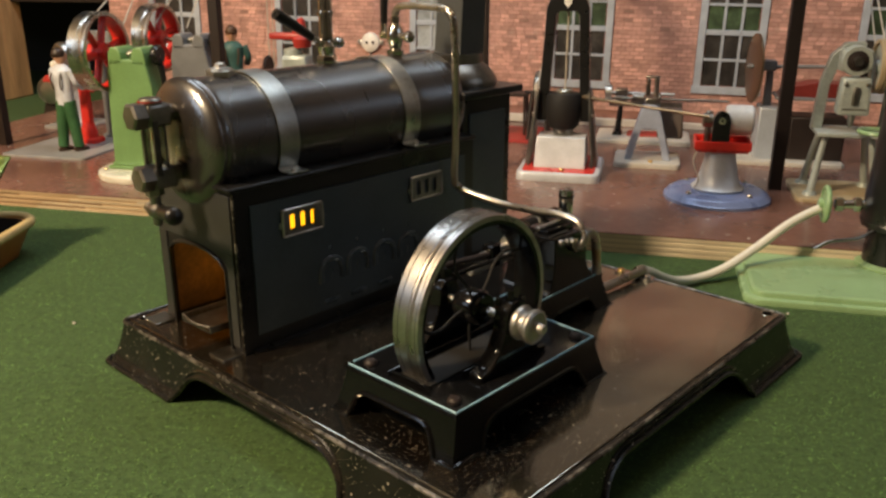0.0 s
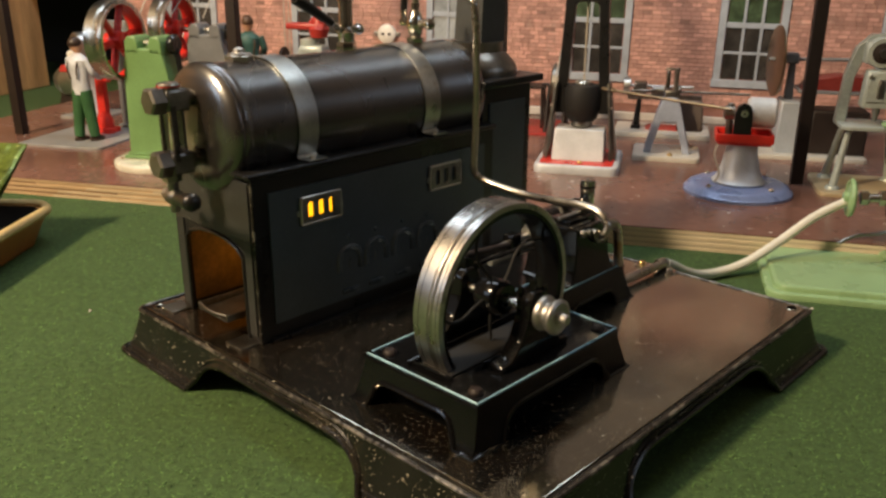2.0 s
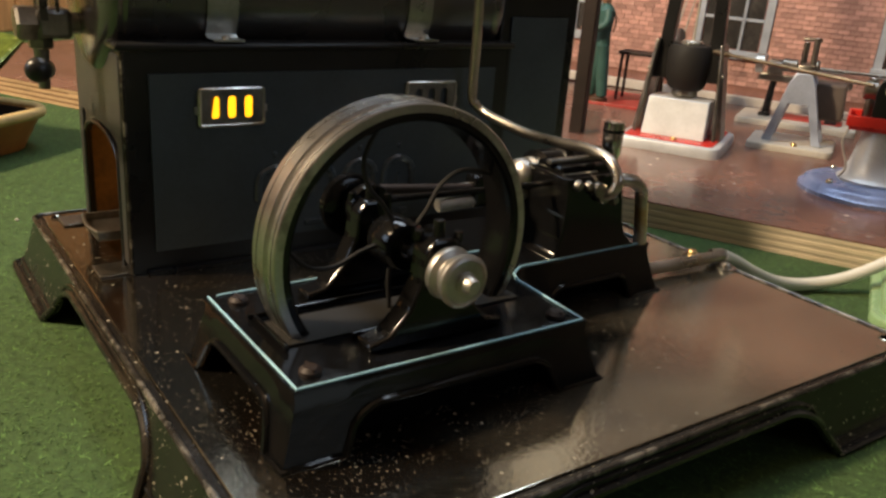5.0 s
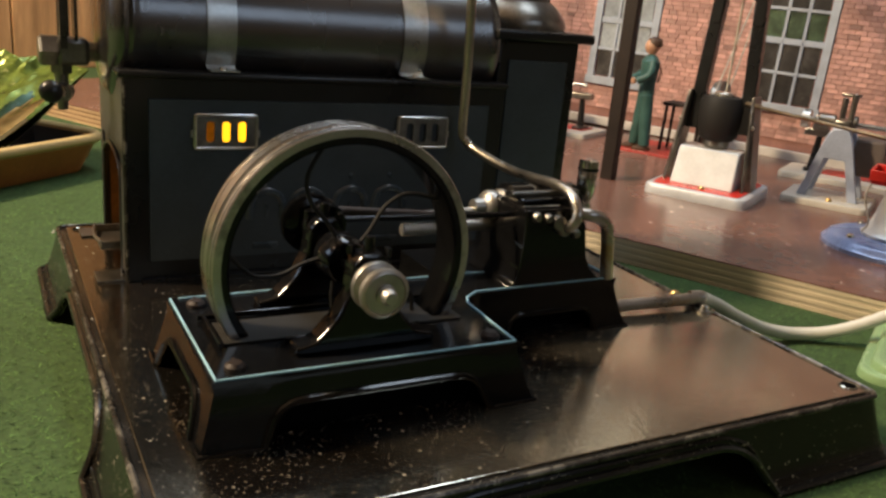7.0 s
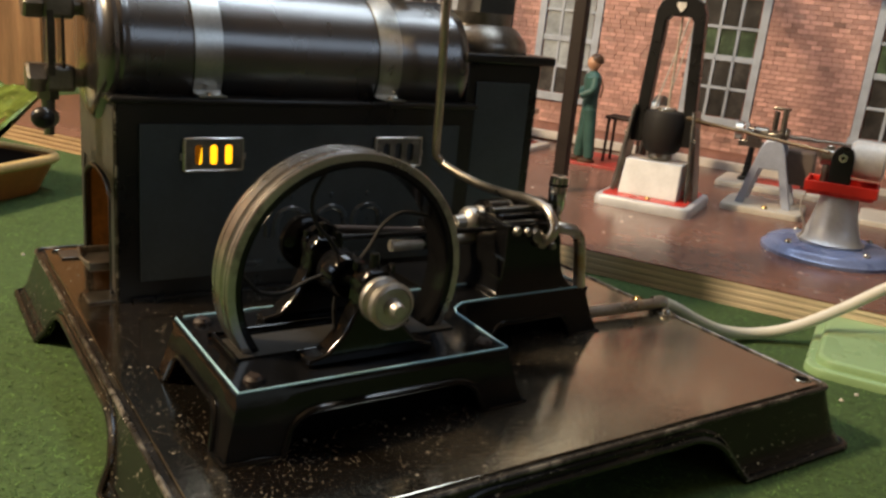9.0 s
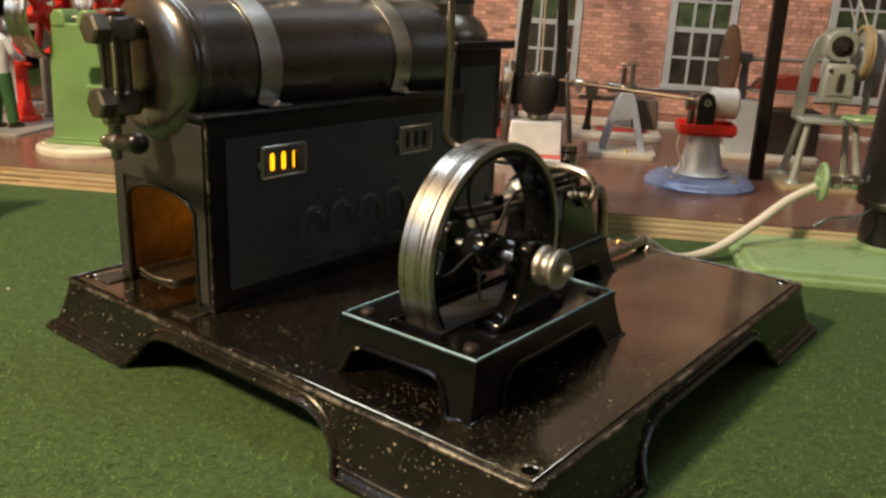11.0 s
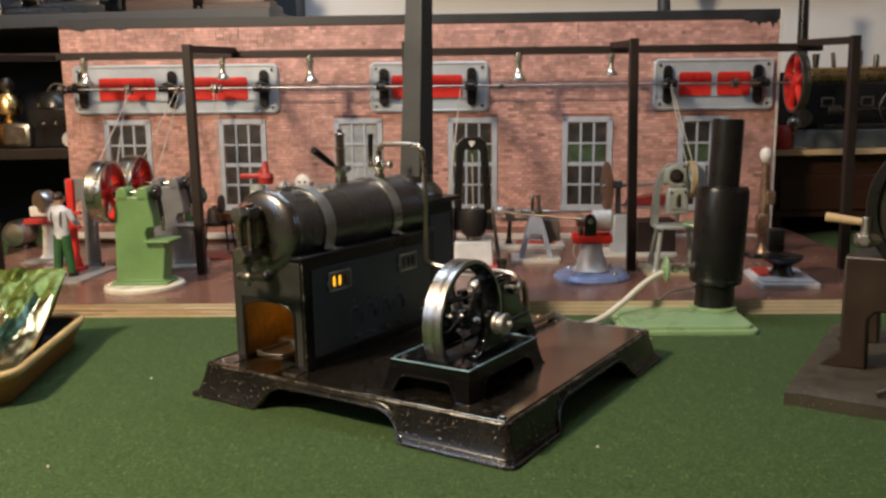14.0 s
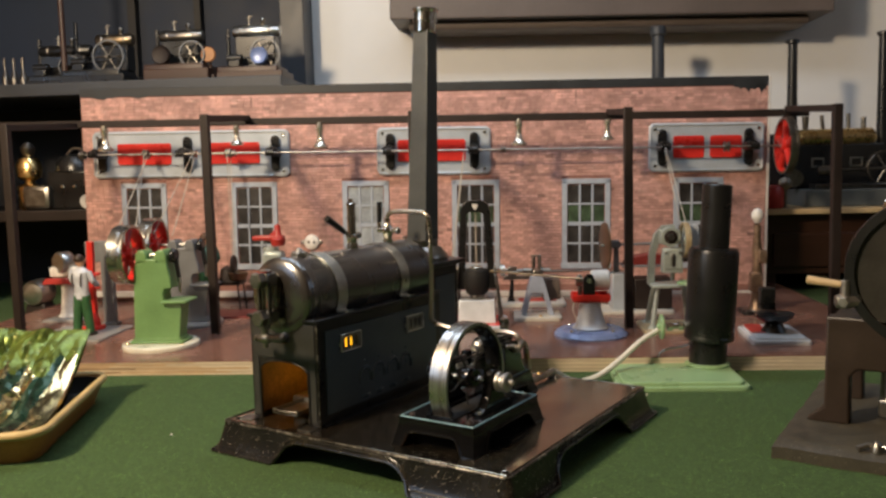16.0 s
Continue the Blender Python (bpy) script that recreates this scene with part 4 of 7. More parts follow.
part("chimney_cap", lathe([(0.0115, 0.237), (0.0125, 0.238), (0.0125, 0.248), (0.0137, 0.249), (0.0137, 0.2515), (0.0127, 0.2525), (0.0127, 0.259), (0.0148, 0.2615), (0.0148, 0.263), (0.0115, 0.263), (0.0112, 0.239)], 36, CH), NICKEL, ch, "ringed nickel chimney cap")

# boiler
BXC, BZC, BR = -0.4205, 0.1475, 0.0350
boil = part("boiler", lathe([(0, 0.2366), (0.012, 0.2369), (0.022, 0.2377), (0.0285, 0.2388), (0.0325, 0.2402), (0.0348, 0.2422), (0.0361, 0.2440), (0.0363, 0.2452), (0.0355, 0.2466), (0.0352, 0.2474), (0.0359, 0.2488), (0.0359, 0.2500), (0.0351, 0.2516), (BR, 0.2530), (BR, 0.4310), (0.0356, 0.4325), (0.0356, 0.4385), (0.0345, 0.4405), (0.028, 0.4425), (0, 0.4435)], 96, pose(BXC, 0, BZC), axis="y"), BOILER, engine, "dark blued steel boiler with rolled end")
def strap(y):
    bm = bmesh.new()
    rows = []
    r = BR + 0.0007
    for k in range(41):
        a = radians(-29 + 238 * k / 40)
        rows.append((BXC + r * math.cos(a), BZC + r * math.sin(a)))
    lx, lz = rows[0]
    rows = [(FX1 + 0.0025, FT + 0.0032), (FX1 - 0.0065, FT + 0.0032), (lx + 0.0012, FT + 0.0046)] + rows
    w = 0.0068
    vs = [[bm.verts.new((x, y + s * w, z)) for s in (-1, 1)] for x, z in rows]
    for a, b in zip(vs, vs[1:]):
        bm.faces.new((a[0], a[1], b[1], b[0]))
    bmesh.ops.recalc_face_normals(bm, faces=bm.faces[:])
    bmesh.ops.solidify(bm, geom=bm.faces[:], thickness=-0.0007)
    return bm


for y in (0.2882, 0.3882):
    s = part("boiler_strap", strap(y), TIN, boil, "bright tin boiler strap")
    part("strap_rivet", lathe([(0, 0.0016), (0.0014, 0.0012), (0.0022, 0)], 14, pose(FX1 - 0.0025, y, FT + 0.0038)), TIN, s)
def hexnut(r, h, m):
    return lathe([(0, 0), (r * 0.94, 0), (r, h * 0.12), (r, h * 0.88), (r * 0.9, h), (0, h)], 6, m)
part("filler_plug", boxes(hexnut(0.0080, 0.0045, pose(BXC, 0.2695, 0.1812)), lathe([(0.0066, 0), (0.0064, 0.0012), (0.0034, 0.0018), (0.0030, 0.0036), (0.0014, 0.0044), (0, 0.0045)], 20, pose(BXC, 0.2695, 0.1852))), PULLEY, boil, "hexagonal filler plug")
# whistle
wh = part("whistle", boxes(hexnut(0.0062, 0.006, pose(BXC, 0.3478, 0.1815)), lathe([(0, 0), (0.0045, 0), (0.0052, 0.003), (0.0055, 0.006), (0.0035, 0.009), (0.0035, 0.010), (0.0043, 0.011), (0.0043, 0.024), (0.0050, 0.0245), (0.0050, 0.027), (0.0043, 0.0275), (0.0043, 0.038), (0.0050, 0.0385), (0.0050, 0.0405), (0.0025, 0.042), (0.0025, 0.045), (0, 0.0455)], 24, pose(BXC, 0.3478, 0.187)), rod((BXC, 0.3403, 0.1955), (BXC, 0.3573, 0.1945), 0.0026)), NICKEL, boil, "polished nickel steam whistle")
part("whistle_handle", rod((BXC, 0.3368, 0.199), (BXC, 0.3098, 0.2145), 0.0026, 0.0036), FRAME_BLACK, wh, "black turned handle")
part("handle_ferrule", boxes(rod((BXC, 0.3413, 0.1965), (BXC, 0.3358, 0.1996), 0.0019), lathe([(0, -0.003), (0.0030, -0.0024), (0.0036, 0), (0.0030, 0.0024), (0, 0.003)], 16, axis="y", m=pose(BXC, 0.3578, 0.1945))), NICKEL, wh)
# steam cock and supply pipe
ck = part("steam_cock", boxes(hexnut(0.0058, 0.005, pose(BXC, 0.4080, 0.1815)), lathe([(0, 0), (0.0035, 0), (0.0048, 0.004), (0.0058, 0.008), (0.0055, 0.012), (0.0038, 0.016), (0.0026, 0.018), (0.0030, 0.0185), (0.0030, 0.0225), (0, 0.0225)], 24, pose(BXC, 0.4080, 0.186)), rod((BXC - 0.0135, 0.4080, 0.1955), (BXC + 0.0120, 0.4080, 0.1955), 0.0026), rod((BXC - 0.0115, 0.4085, 0.194), (BXC - 0.0115, 0.4085, 0.2035), 0.0023)), NICKEL, boil, "polished nickel steam cock")
part("cock_handle", rod((BXC - 0.0115, 0.4085, 0.2030), (BXC - 0.0110, 0.4092, 0.226), 0.0024, 0.0029), FRAME_BLACK, ck, "black turned handle")
part("cock_nut", lathe([(0, -0.002), (0.0036, -0.002), (0.0040, 0), (0.0036, 0.002), (0, 0.003)], 18, axis="x", m=pose(BXC + 0.0130, 0.4080, 0.1955)), NICKEL, ck)
part("steam_pipe", tube([(BXC, 0.4080, 0.207), (BXC + 0.001, 0.4080, 0.2115), (BXC + 0.006, 0.4078, 0.2150), (BXC + 0.020, 0.4070, 0.2158), (-0.3745, 0.4062, 0.2150), (-0.3680, 0.4057, 0.2120), (-0.3655, 0.4062, 0.2050), (-0.3655, 0.408, 0.170), (-0.3680, 0.4110, 0.130), (-0.3702, 0.4125, 0.1050), (-0.3685, 0.4145, 0.0988), (-0.3610, 0.4172, 0.0950), (-0.3340, 0.4195, 0.0917), (-0.3050, 0.4165, 0.0935), (-0.2856, 0.4144, 0.0955), (-0.2715, 0.4138, 0.0938), (-0.2645, 0.4132, 0.0872), (-0.2650, 0.4115, 0.0818), (-0.2685, 0.4102, 0.0797)], 0.0024, 12, 6), PIPE, engine, "bent nickel steam pipe")
# water gauge
ga = part("water_gauge", boxes(box((0.0135, 0.014, 0.0125), (-0.4215, 0.2270, 0.1655), 0.002), rod((-0.4215, 0.2120, 0.1655), (-0.4215, 0.2210, 0.1655), 0.0076, segments=6), rod((-0.4215, 0.225, 0.171), (-0.4215, 0.225, 0.1745), 0.0062), rod((-0.4215, 0.228, 0.1655), (-0.4215, 0.240, 0.1655), 0.0045)), PEWTER, boil, "aged nickel water gauge fittings")
part("lower_block", boxes(box((0.0135, 0.014, 0.0125), (-0.4215, 0.2270, 0.1315), 0.002), rod((-0.4215, 0.2125, 0.1315), (-0.4215, 0.2215, 0.1315), 0.0076, segments=6), rod((-0.4215, 0.228, 0.1315), (-0.4215, 0.240, 0.1315), 0.0045)), PEWTER, ga)
part("red_washer", rod((-0.4215, 0.225, 0.1722), (-0.4215, 0.225, 0.1734), 0.0064), RED_DARK, ga)
part("gauge_guard", boxes(box((0.0022, 0.003, 0.030), (-0.4275, 0.223, 0.148)), box((0.0022, 0.003, 0.030), (-0.4155, 0.223, 0.148)), box((0.013, 0.0015, 0.030), (-0.4215, 0.2285, 0.148))), GUN, ga)
part("gauge_tube", rod((-0.4215, 0.2235, 0.1365), (-0.4215, 0.2235, 0.160), 0.0027), TUBE_GLASS, ga, "glass gauge tube")
dr = part("drain_cock", boxes(rod((-0.4215, 0.222, 0.125), (-0.4215, 0.222, 0.104), 0.0034, 0.0024), lathe([(0, -0.006), (0.0034, -0.006), (0.0045, -0.003), (0.0045, 0.003), (0.0034, 0.006), (0, 0.006)], 18, axis="x", m=pose(-0.4215, 0.222, 0.1125)), rod((-0.4215, 0.222, 0.126), (-0.4215, 0.222, 0.121), 0.0052, segments=6)), PEWTER, boil, "drain cock under the gauge")
part("drain_handle", boxes(rod((-0.4215, 0.2222, 0.1125), (-0.4110, 0.2197, 0.1140), 0.0030), rod((-0.4120, 0.2199, 0.1138), (-0.3905, 0.2150, 0.1168), 0.0036, 0.0050), lathe([(0.0050, 0), (0.0046, 0.0016), (0.003, 0.003), (0, 0.0036)], 18, Matrix.Translation((-0.3907, 0.2150, 0.1168)) @ Vector((0.0215, -0.0049, 0.0030)).to_track_quat("Z", "Y").to_matrix().to_4x4())), FRAME_BLACK, dr, "black turned handle")
part("drain_nut", boxes(rod((-0.4250, 0.2231, 0.1121), (-0.4340, 0.2252, 0.1110), 0.0024), rod((-0.4330, 0.2250, 0.1111), (-0.4385, 0.2263, 0.1104), 0.0036, 0.0030, 8)), PEWTER, dr)

fire = bpy.data.lights.new("burner_flame_light", "POINT")
fire.energy, fire.color, fire.shadow_soft_size = 0.006, (1.0, 0.5, 0.12), 0.012
fl = new("burner_flame_light", fire)
fl.location = (-0.424, 0.290, 0.066)

# ---------------------------------------------------------------- hose and steam separator on its green plate
def at(u, v, z=TOP, turn=0.0):
    return D @ pose(u, v, z, 0, 0, turn)


DI = D.inverted()
pe = DI @ Vector((-0.277, 0.512, 0.034))
hose = [tuple(pe), (0.4005, -0.1220, 0.0282), (0.4095, -0.1045, 0.0185), (0.4215, -0.082, 0.0085), (0.437, -0.063, 0.0050), (0.457, -0.050, 0.0100), (0.481, -0.034, 0.0235), (0.508, -0.018, 0.0425), (0.5335, -0.005, 0.0545)]
solid("hose", tube(hose, 0.0036, 14, 8), HOSE, D, "milky white silicone hose from exhaust pipe to valve", "hose")
sep = thing("steam_separator", at(0.545, -0.032, 0), "tall black cylinder with valve on a pale green plate", "steam condenser")
part("base_plate", boxes(slab(0.150, 0.130, 0.005, 0.012, 0.002), slab(0.140, 0.120, 0.0095, 0.012, 0.003)), PALE_GREEN, sep, "stepped pale green enamel plate")
cx, cy = 0.045, 0.025
LEANING = pose(cx, cy, 0.0095, 0, 3.0, 0) @ pose(0, 0, -0.0095)
col = part("column", lathe([(0, 0.0090), (0.0225, 0.0090), (0.0225, 0.040), (0.0290, 0.0415), (0.0299, 0.0435), (0.0299, 0.149), (0.0288, 0.1525), (0.0274, 0.153), (0.0274, 0.1545), (0.0176, 0.155), (0.0176, 0.2305), (0.0163, 0.2318), (0.0153, 0.2315), (0.0153, 0.20), (0, 0.20)], 56, LEANING), STACK, sep, "glossy black stepped cylinder")
part("foot_ring", lathe([(0.0215, 0.0095), (0.027, 0.0098), (0.027, 0.0115), (0.0240, 0.0135), (0.0215, 0.0135)], 40, pose(cx, cy, 0)), PALE_GREEN, sep)
part("seam", lathe([(0.0300, 0.0455), (0.0304, 0.0462), (0.0300, 0.047)], 56, LEANING), STACK, col)
val = part("valve", boxes(rod((0.020, cy + 0.001, 0.0585), (-0.004, cy + 0.001, 0.0575), 0.0036), rod((0.010, cy + 0.001, 0.0582), (0.016, cy + 0.001, 0.0585), 0.0062, segments=6), rod((-0.004, cy + 0.001, 0.0575), (0.003, cy + 0.001, 0.0578), 0.0058, segments=6)), NICKEL, sep, "nickel screw valve")
part("hand_wheel", boxes(tube([(-0.0105 , cy + 0.001 + 0.0135 * math.cos(2 * math.pi * k / 24), 0.0572 + 0.0135 * math.sin(2 * math.pi * k / 24)) for k in range(24)], 0.0021, 8, closed=True, smooth=False), lathe([(0, -0.003), (0.0115, -0.0012), (0.0115, 0.0012), (0.005, 0.003), (0, 0.003)], 24, axis="x", m=pose(-0.0105, cy + 0.001, 0.0572)), rod((-0.016, cy + 0.001, 0.057), (-0.006, cy + 0.001, 0.0573), 0.0045)), PALE_GREEN, val, "pale green hand wheel")
part("bent_wire", tube([(0.026, 0.010, 0.043), (0.010, -0.004, 0.039), (-0.010, -0.010, 0.037), (-0.022, -0.014, 0.031)], 0.0013, 8), PEWTER, sep)

# ---------------------------------------------------------------- posts and beams
SL = -0.0148
def beam_z(u):
    return 0.3405 + SL * (u - 0.18)


post_u = (-0.413, -0.101, 0.211, 0.523, 0.815)
for u in post_u:
    h = beam_z(u) + (0.004 if u > -0.4 else -0.005) - TOP
    f = thing("post_frame", at(u, 0.19), "dark brown metal post with cross beam on the platform", "post", "shafting posts")
    part("post", box((0.0125, 0.0125, h), (0, 0, h / 2), 0.0012), IRON, f)
    part("cross_beam", box((0.0115, 0.217, 0.010), (0, 0.103, 0), 0.001, pose(0, 0, h - 0.006, 3.4, 0, 0)), IRON, f)
solid("long_beam", box((1.44, 0.012, 0.012), (0, 0, 0), 0.001), IRON, D @ pose(0.130, 0.405, 0.3455, 0, 0.85, 0), "long dark brown beam carried by the posts", "beam")

# ---------------------------------------------------------------- brick board with windows
def wl(u):
    return u - 0.18


BW0, BW1, BZ1 = -0.464, 0.812, 0.4165
board = thing("brick_board", W, "upright board printed as a red brick factory wall", "backdrop board", kind="structure")
part("panel", box((BW1 - BW0, 0.010, BZ1 - 0.012), (wl((BW0 + BW1) / 2), 0.005, (BZ1 + 0.012) / 2), 0.0008), MORTAR, board)
part("top_tape", boxes(box((BW1 - BW0 + 0.002, 0.012, 0.0165), (wl((BW0 + BW1) / 2), 0.0045, BZ1 - 0.0075), 0.001)), BORDER, board, "black tape along the top edge")
prng = random.Random(8)
for c, w, h in ((BW1 - 0.035, 0.055, 0.012), (BW1 - 0.012, 0.020, 0.018), (BW0 + 0.045, 0.050, 0.006), (BW0 + 0.115, 0.030, 0.005)):
    edge = [(-w / 2 + w * k / 12, -h * (0.35 + 0.65 * prng.random()) * math.sin(math.pi * (k + 0.3) / 12.6)) for k in range(13)]
    part("ink_smudge", prism([(w / 2, 0.002), (-w / 2, 0.002)] + edge, -0.0006, pose(wl(c), -0.0012, BZ1 - 0.0158)), BORDER, board, "ragged black smudge below the tape")
for c, z0, z1 in ((-0.132, 0.378, 0.400), (0.470, 0.372, 0.398)):
    part("print_seam", box((0.0012, 0.0006, z1 - z0), (wl(c), -0.0014, (z0 + z1) / 2)), BORDER, board)
part("edge_strip", box((0.004, 0.013, BZ1 - 0.014), (wl(BW1 + 0.002), 0.004, (BZ1 + 0.014) / 2), 0.0008), SKIRTING, board)
part("skirting", box((BW1 - BW0, 0.008, 0.011), (wl((BW0 + BW1) / 2), -0.006, TOP + 0.0065), 0.001), SKIRTING, board, "off-white strip along the foot")
win_u = (-0.3470, -0.1325, 0.0805, 0.2865, 0.4895, 0.6915)
WW, WZ0, WZ1 = 0.088, 0.0715, 0.2375
def board_window(u, pale, green):
    fr = part("window", boxes(box((WW, 0.004, 0.0095), (0, 0, (WZ1 - WZ0) / 2 - 0.0048), 0.0008), box((WW + 0.004, 0.005, 0.0105), (0, 0, -(WZ1 - WZ0) / 2 + 0.0052), 0.0008), box((0.0095, 0.004, WZ1 - WZ0), (-WW / 2 + 0.0048, 0, 0), 0.0008), box((0.0095, 0.004, WZ1 - WZ0), (WW / 2 - 0.0048, 0, 0), 0.0008)), WINFRAME, board, "grey-blue framed window")
    fr.location = (wl(u), -0.0022, (WZ0 + WZ1) / 2)
    iw, ih = WW - 0.019, WZ1 - WZ0 - 0.020
    rows, cols = 4, 3
    for k in range(1, cols):
        part("glazing_bar", box((0.0036, 0.0026, ih), (-iw / 2 + iw * k / cols, 0.0004, 0), 0.0006), WINFRAME, fr)
    for k in range(1, rows):
        part("glazing_bar", box((iw, 0.0026, 0.0070 if k == 2 else 0.0036), (0, 0.0004, -ih / 2 + ih * k / rows), 0.0006), WINFRAME, fr)
    for r in range(rows):
        for c in range(cols):
            mat = PANE_PALE if pale and r > 0 else (PANE_GREEN if green and r == 2 else PANE_DARK)
            part("pane", box((iw / cols - 0.0036, 0.0008, ih / rows - 0.0036), (-iw / 2 + iw * (c + 0.5) / cols, 0.0016, -ih / 2 + ih * (r + 0.5) / rows)), mat, fr)


for k, u in enumerate(win_u):
    board_window(u, k == 2, k > 2)

# line shafting plates on the board
def shaft_plate(u0, u1, reds):
    pl = thing("shafting_plate", W @ pose(wl((u0 + u1) / 2), -0.002, 0.2915), "silver-grey enamel plate with red fields on the brick board", "shafting plate", "shafting plates")
    w = u1 - u0
    part("plate", prism(rounded(w, 0.088, 0.010), -0.006, None, 0.0015), PLATE_GREY, pl)
    part("plate_rim", tube([(x, -0.0062, z) for x, z in rounded(w - 0.007, 0.081, 0.008)], 0.0016, 8, closed=True, smooth=False), PLATE_GREY, pl)
    for a, b in reds:
        part("red_field", prism(rounded(b - a, 0.040, 0.005, 5, (a + b) / 2 - (u0 + u1) / 2, 0.001), -0.0014, pose(0, -0.006, 0), 0.0004), RED, pl, "red enamel field")
    for sx in (-1, 1):
        for sz in (-1, 1):
            part("plate_screw", lathe([(0, 0.003), (0.002, 0.0026), (0.0032, 0.001), (0.0032, 0)], 16, pose(sx * (w / 2 - 0.011), -0.0065, sz * 0.033, 90)), NICKEL, pl)


shaft_plate(-0.441, -0.061, ((-0.392, -0.287), (-0.228, -0.117)))
shaft_plate(0.104, 0.315, ((0.143, 0.206), (0.212, 0.269)))
shaft_plate(0.601, 0.805, ((0.644, 0.699), (0.709, 0.765)))
for u in (-0.420, -0.254, -0.086, 0.130, 0.285, 0.624, 0.776):
    hg = thing("shaft_hanger", W @ pose(wl(u), -0.010, 0.2915), "black cast hanger bearing of the line shaft", "hanger bearing", "shaft hangers")
    part("bracket", boxes(prism(rounded(0.0165, 0.066, 0.008), -0.006, None, 0.0015), prism([(-0.010, -0.006), (0.010, -0.006), (0.012, 0.006), (0, 0.012), (-0.012, 0.006)], -0.034, None, 0.0015)), STACK, hg)
    part("bush", lathe([(0.002, -0.008), (0.006, -0.008), (0.006, 0.008), (0.002, 0.008)], 18, axis="x", m=pose(0, -0.040, 0)), STACK, hg)
SHV = -0.050
sh = thing("line_shaft", W @ pose(0, SHV, 0.2915), "thin bright steel line shaft with pulleys", "line shaft")
part("shaft", rod((wl(-0.440), 0, 0), (wl(0.850), 0, 0), 0.0018), PULLEY, sh)
for u, r in ((-0.440, 0.008), (-0.318, 0.009), (-0.228, 0.007), (-0.163, 0.009), (-0.155, 0.007), (0.338, 0.006), (0.728, 0.009)):
    part("pulley", lathe([(0, -0.0045), (r, -0.0045), (r, -0.003), (r * 0.7, -0.001), (r * 0.7, 0.001), (r, 0.003), (r, 0.0045), (0, 0.0045)], 24, axis="x", m=pose(wl(u), 0, 0)), PEWTER, sh)
bw = part("drive_wheel", wheel_rim(0.050, 0.013, 0.005, 0.001, 56), PEWTER, sh, "bright rimmed drive wheel with red spokes")
bw.location = (wl(0.829), 0, 0)
part("red_spokes", boxes(arms(5, 0.005, 0.0455, 0.0075, 0.0035, 0.3), lathe([(0, -0.008), (0.010, -0.008), (0.010, 0.008), (0, 0.008)], 24, axis="x")), RED, bw)
part("rim_lining", lathe([(0.0450, -0.0062), (0.0444, 0), (0.0450, 0.0062)], 48, axis="x"), RED, bw)
for u, size in ((-0.361, 1.2), (-0.1226, 1.0), (0.0255, 1.2), (0.3698, 1.2), (0.5194, 1.0)):
    b = thing("lamp_bell", D @ pose(u, 0.405, beam_z(u) - 0.001) @ Matrix.Scale(size, 4), "small nickel bell-shaped lamp hanging from the beam", "lamp", "hanging lamps")
    part("bell", lathe([(0, 0.002), (0.0055, 0.002), (0.0060, -0.007), (0.0046, -0.011), (0.0044, -0.020), (0.0062, -0.027), (0.0112, -0.0325), (0.0112, -0.0355), (0.008, -0.034), (0, -0.029)], 24), BELL, b)
def cord(name, a, b):
    solid(name, tube([a, tuple((Vector(a) + Vector(b)) / 2 + Vector((0, 0, -0.001))), b], 0.00085, 6, 4), CORD, I(), "thin pale drive cord between shaft and machine", "drive cord", "drive cords")


def shaft_at(u, dz=0.0, dv=0.0):
    return tuple(W @ Vector((wl(u), SHV + dv, 0.2915 + dz)))


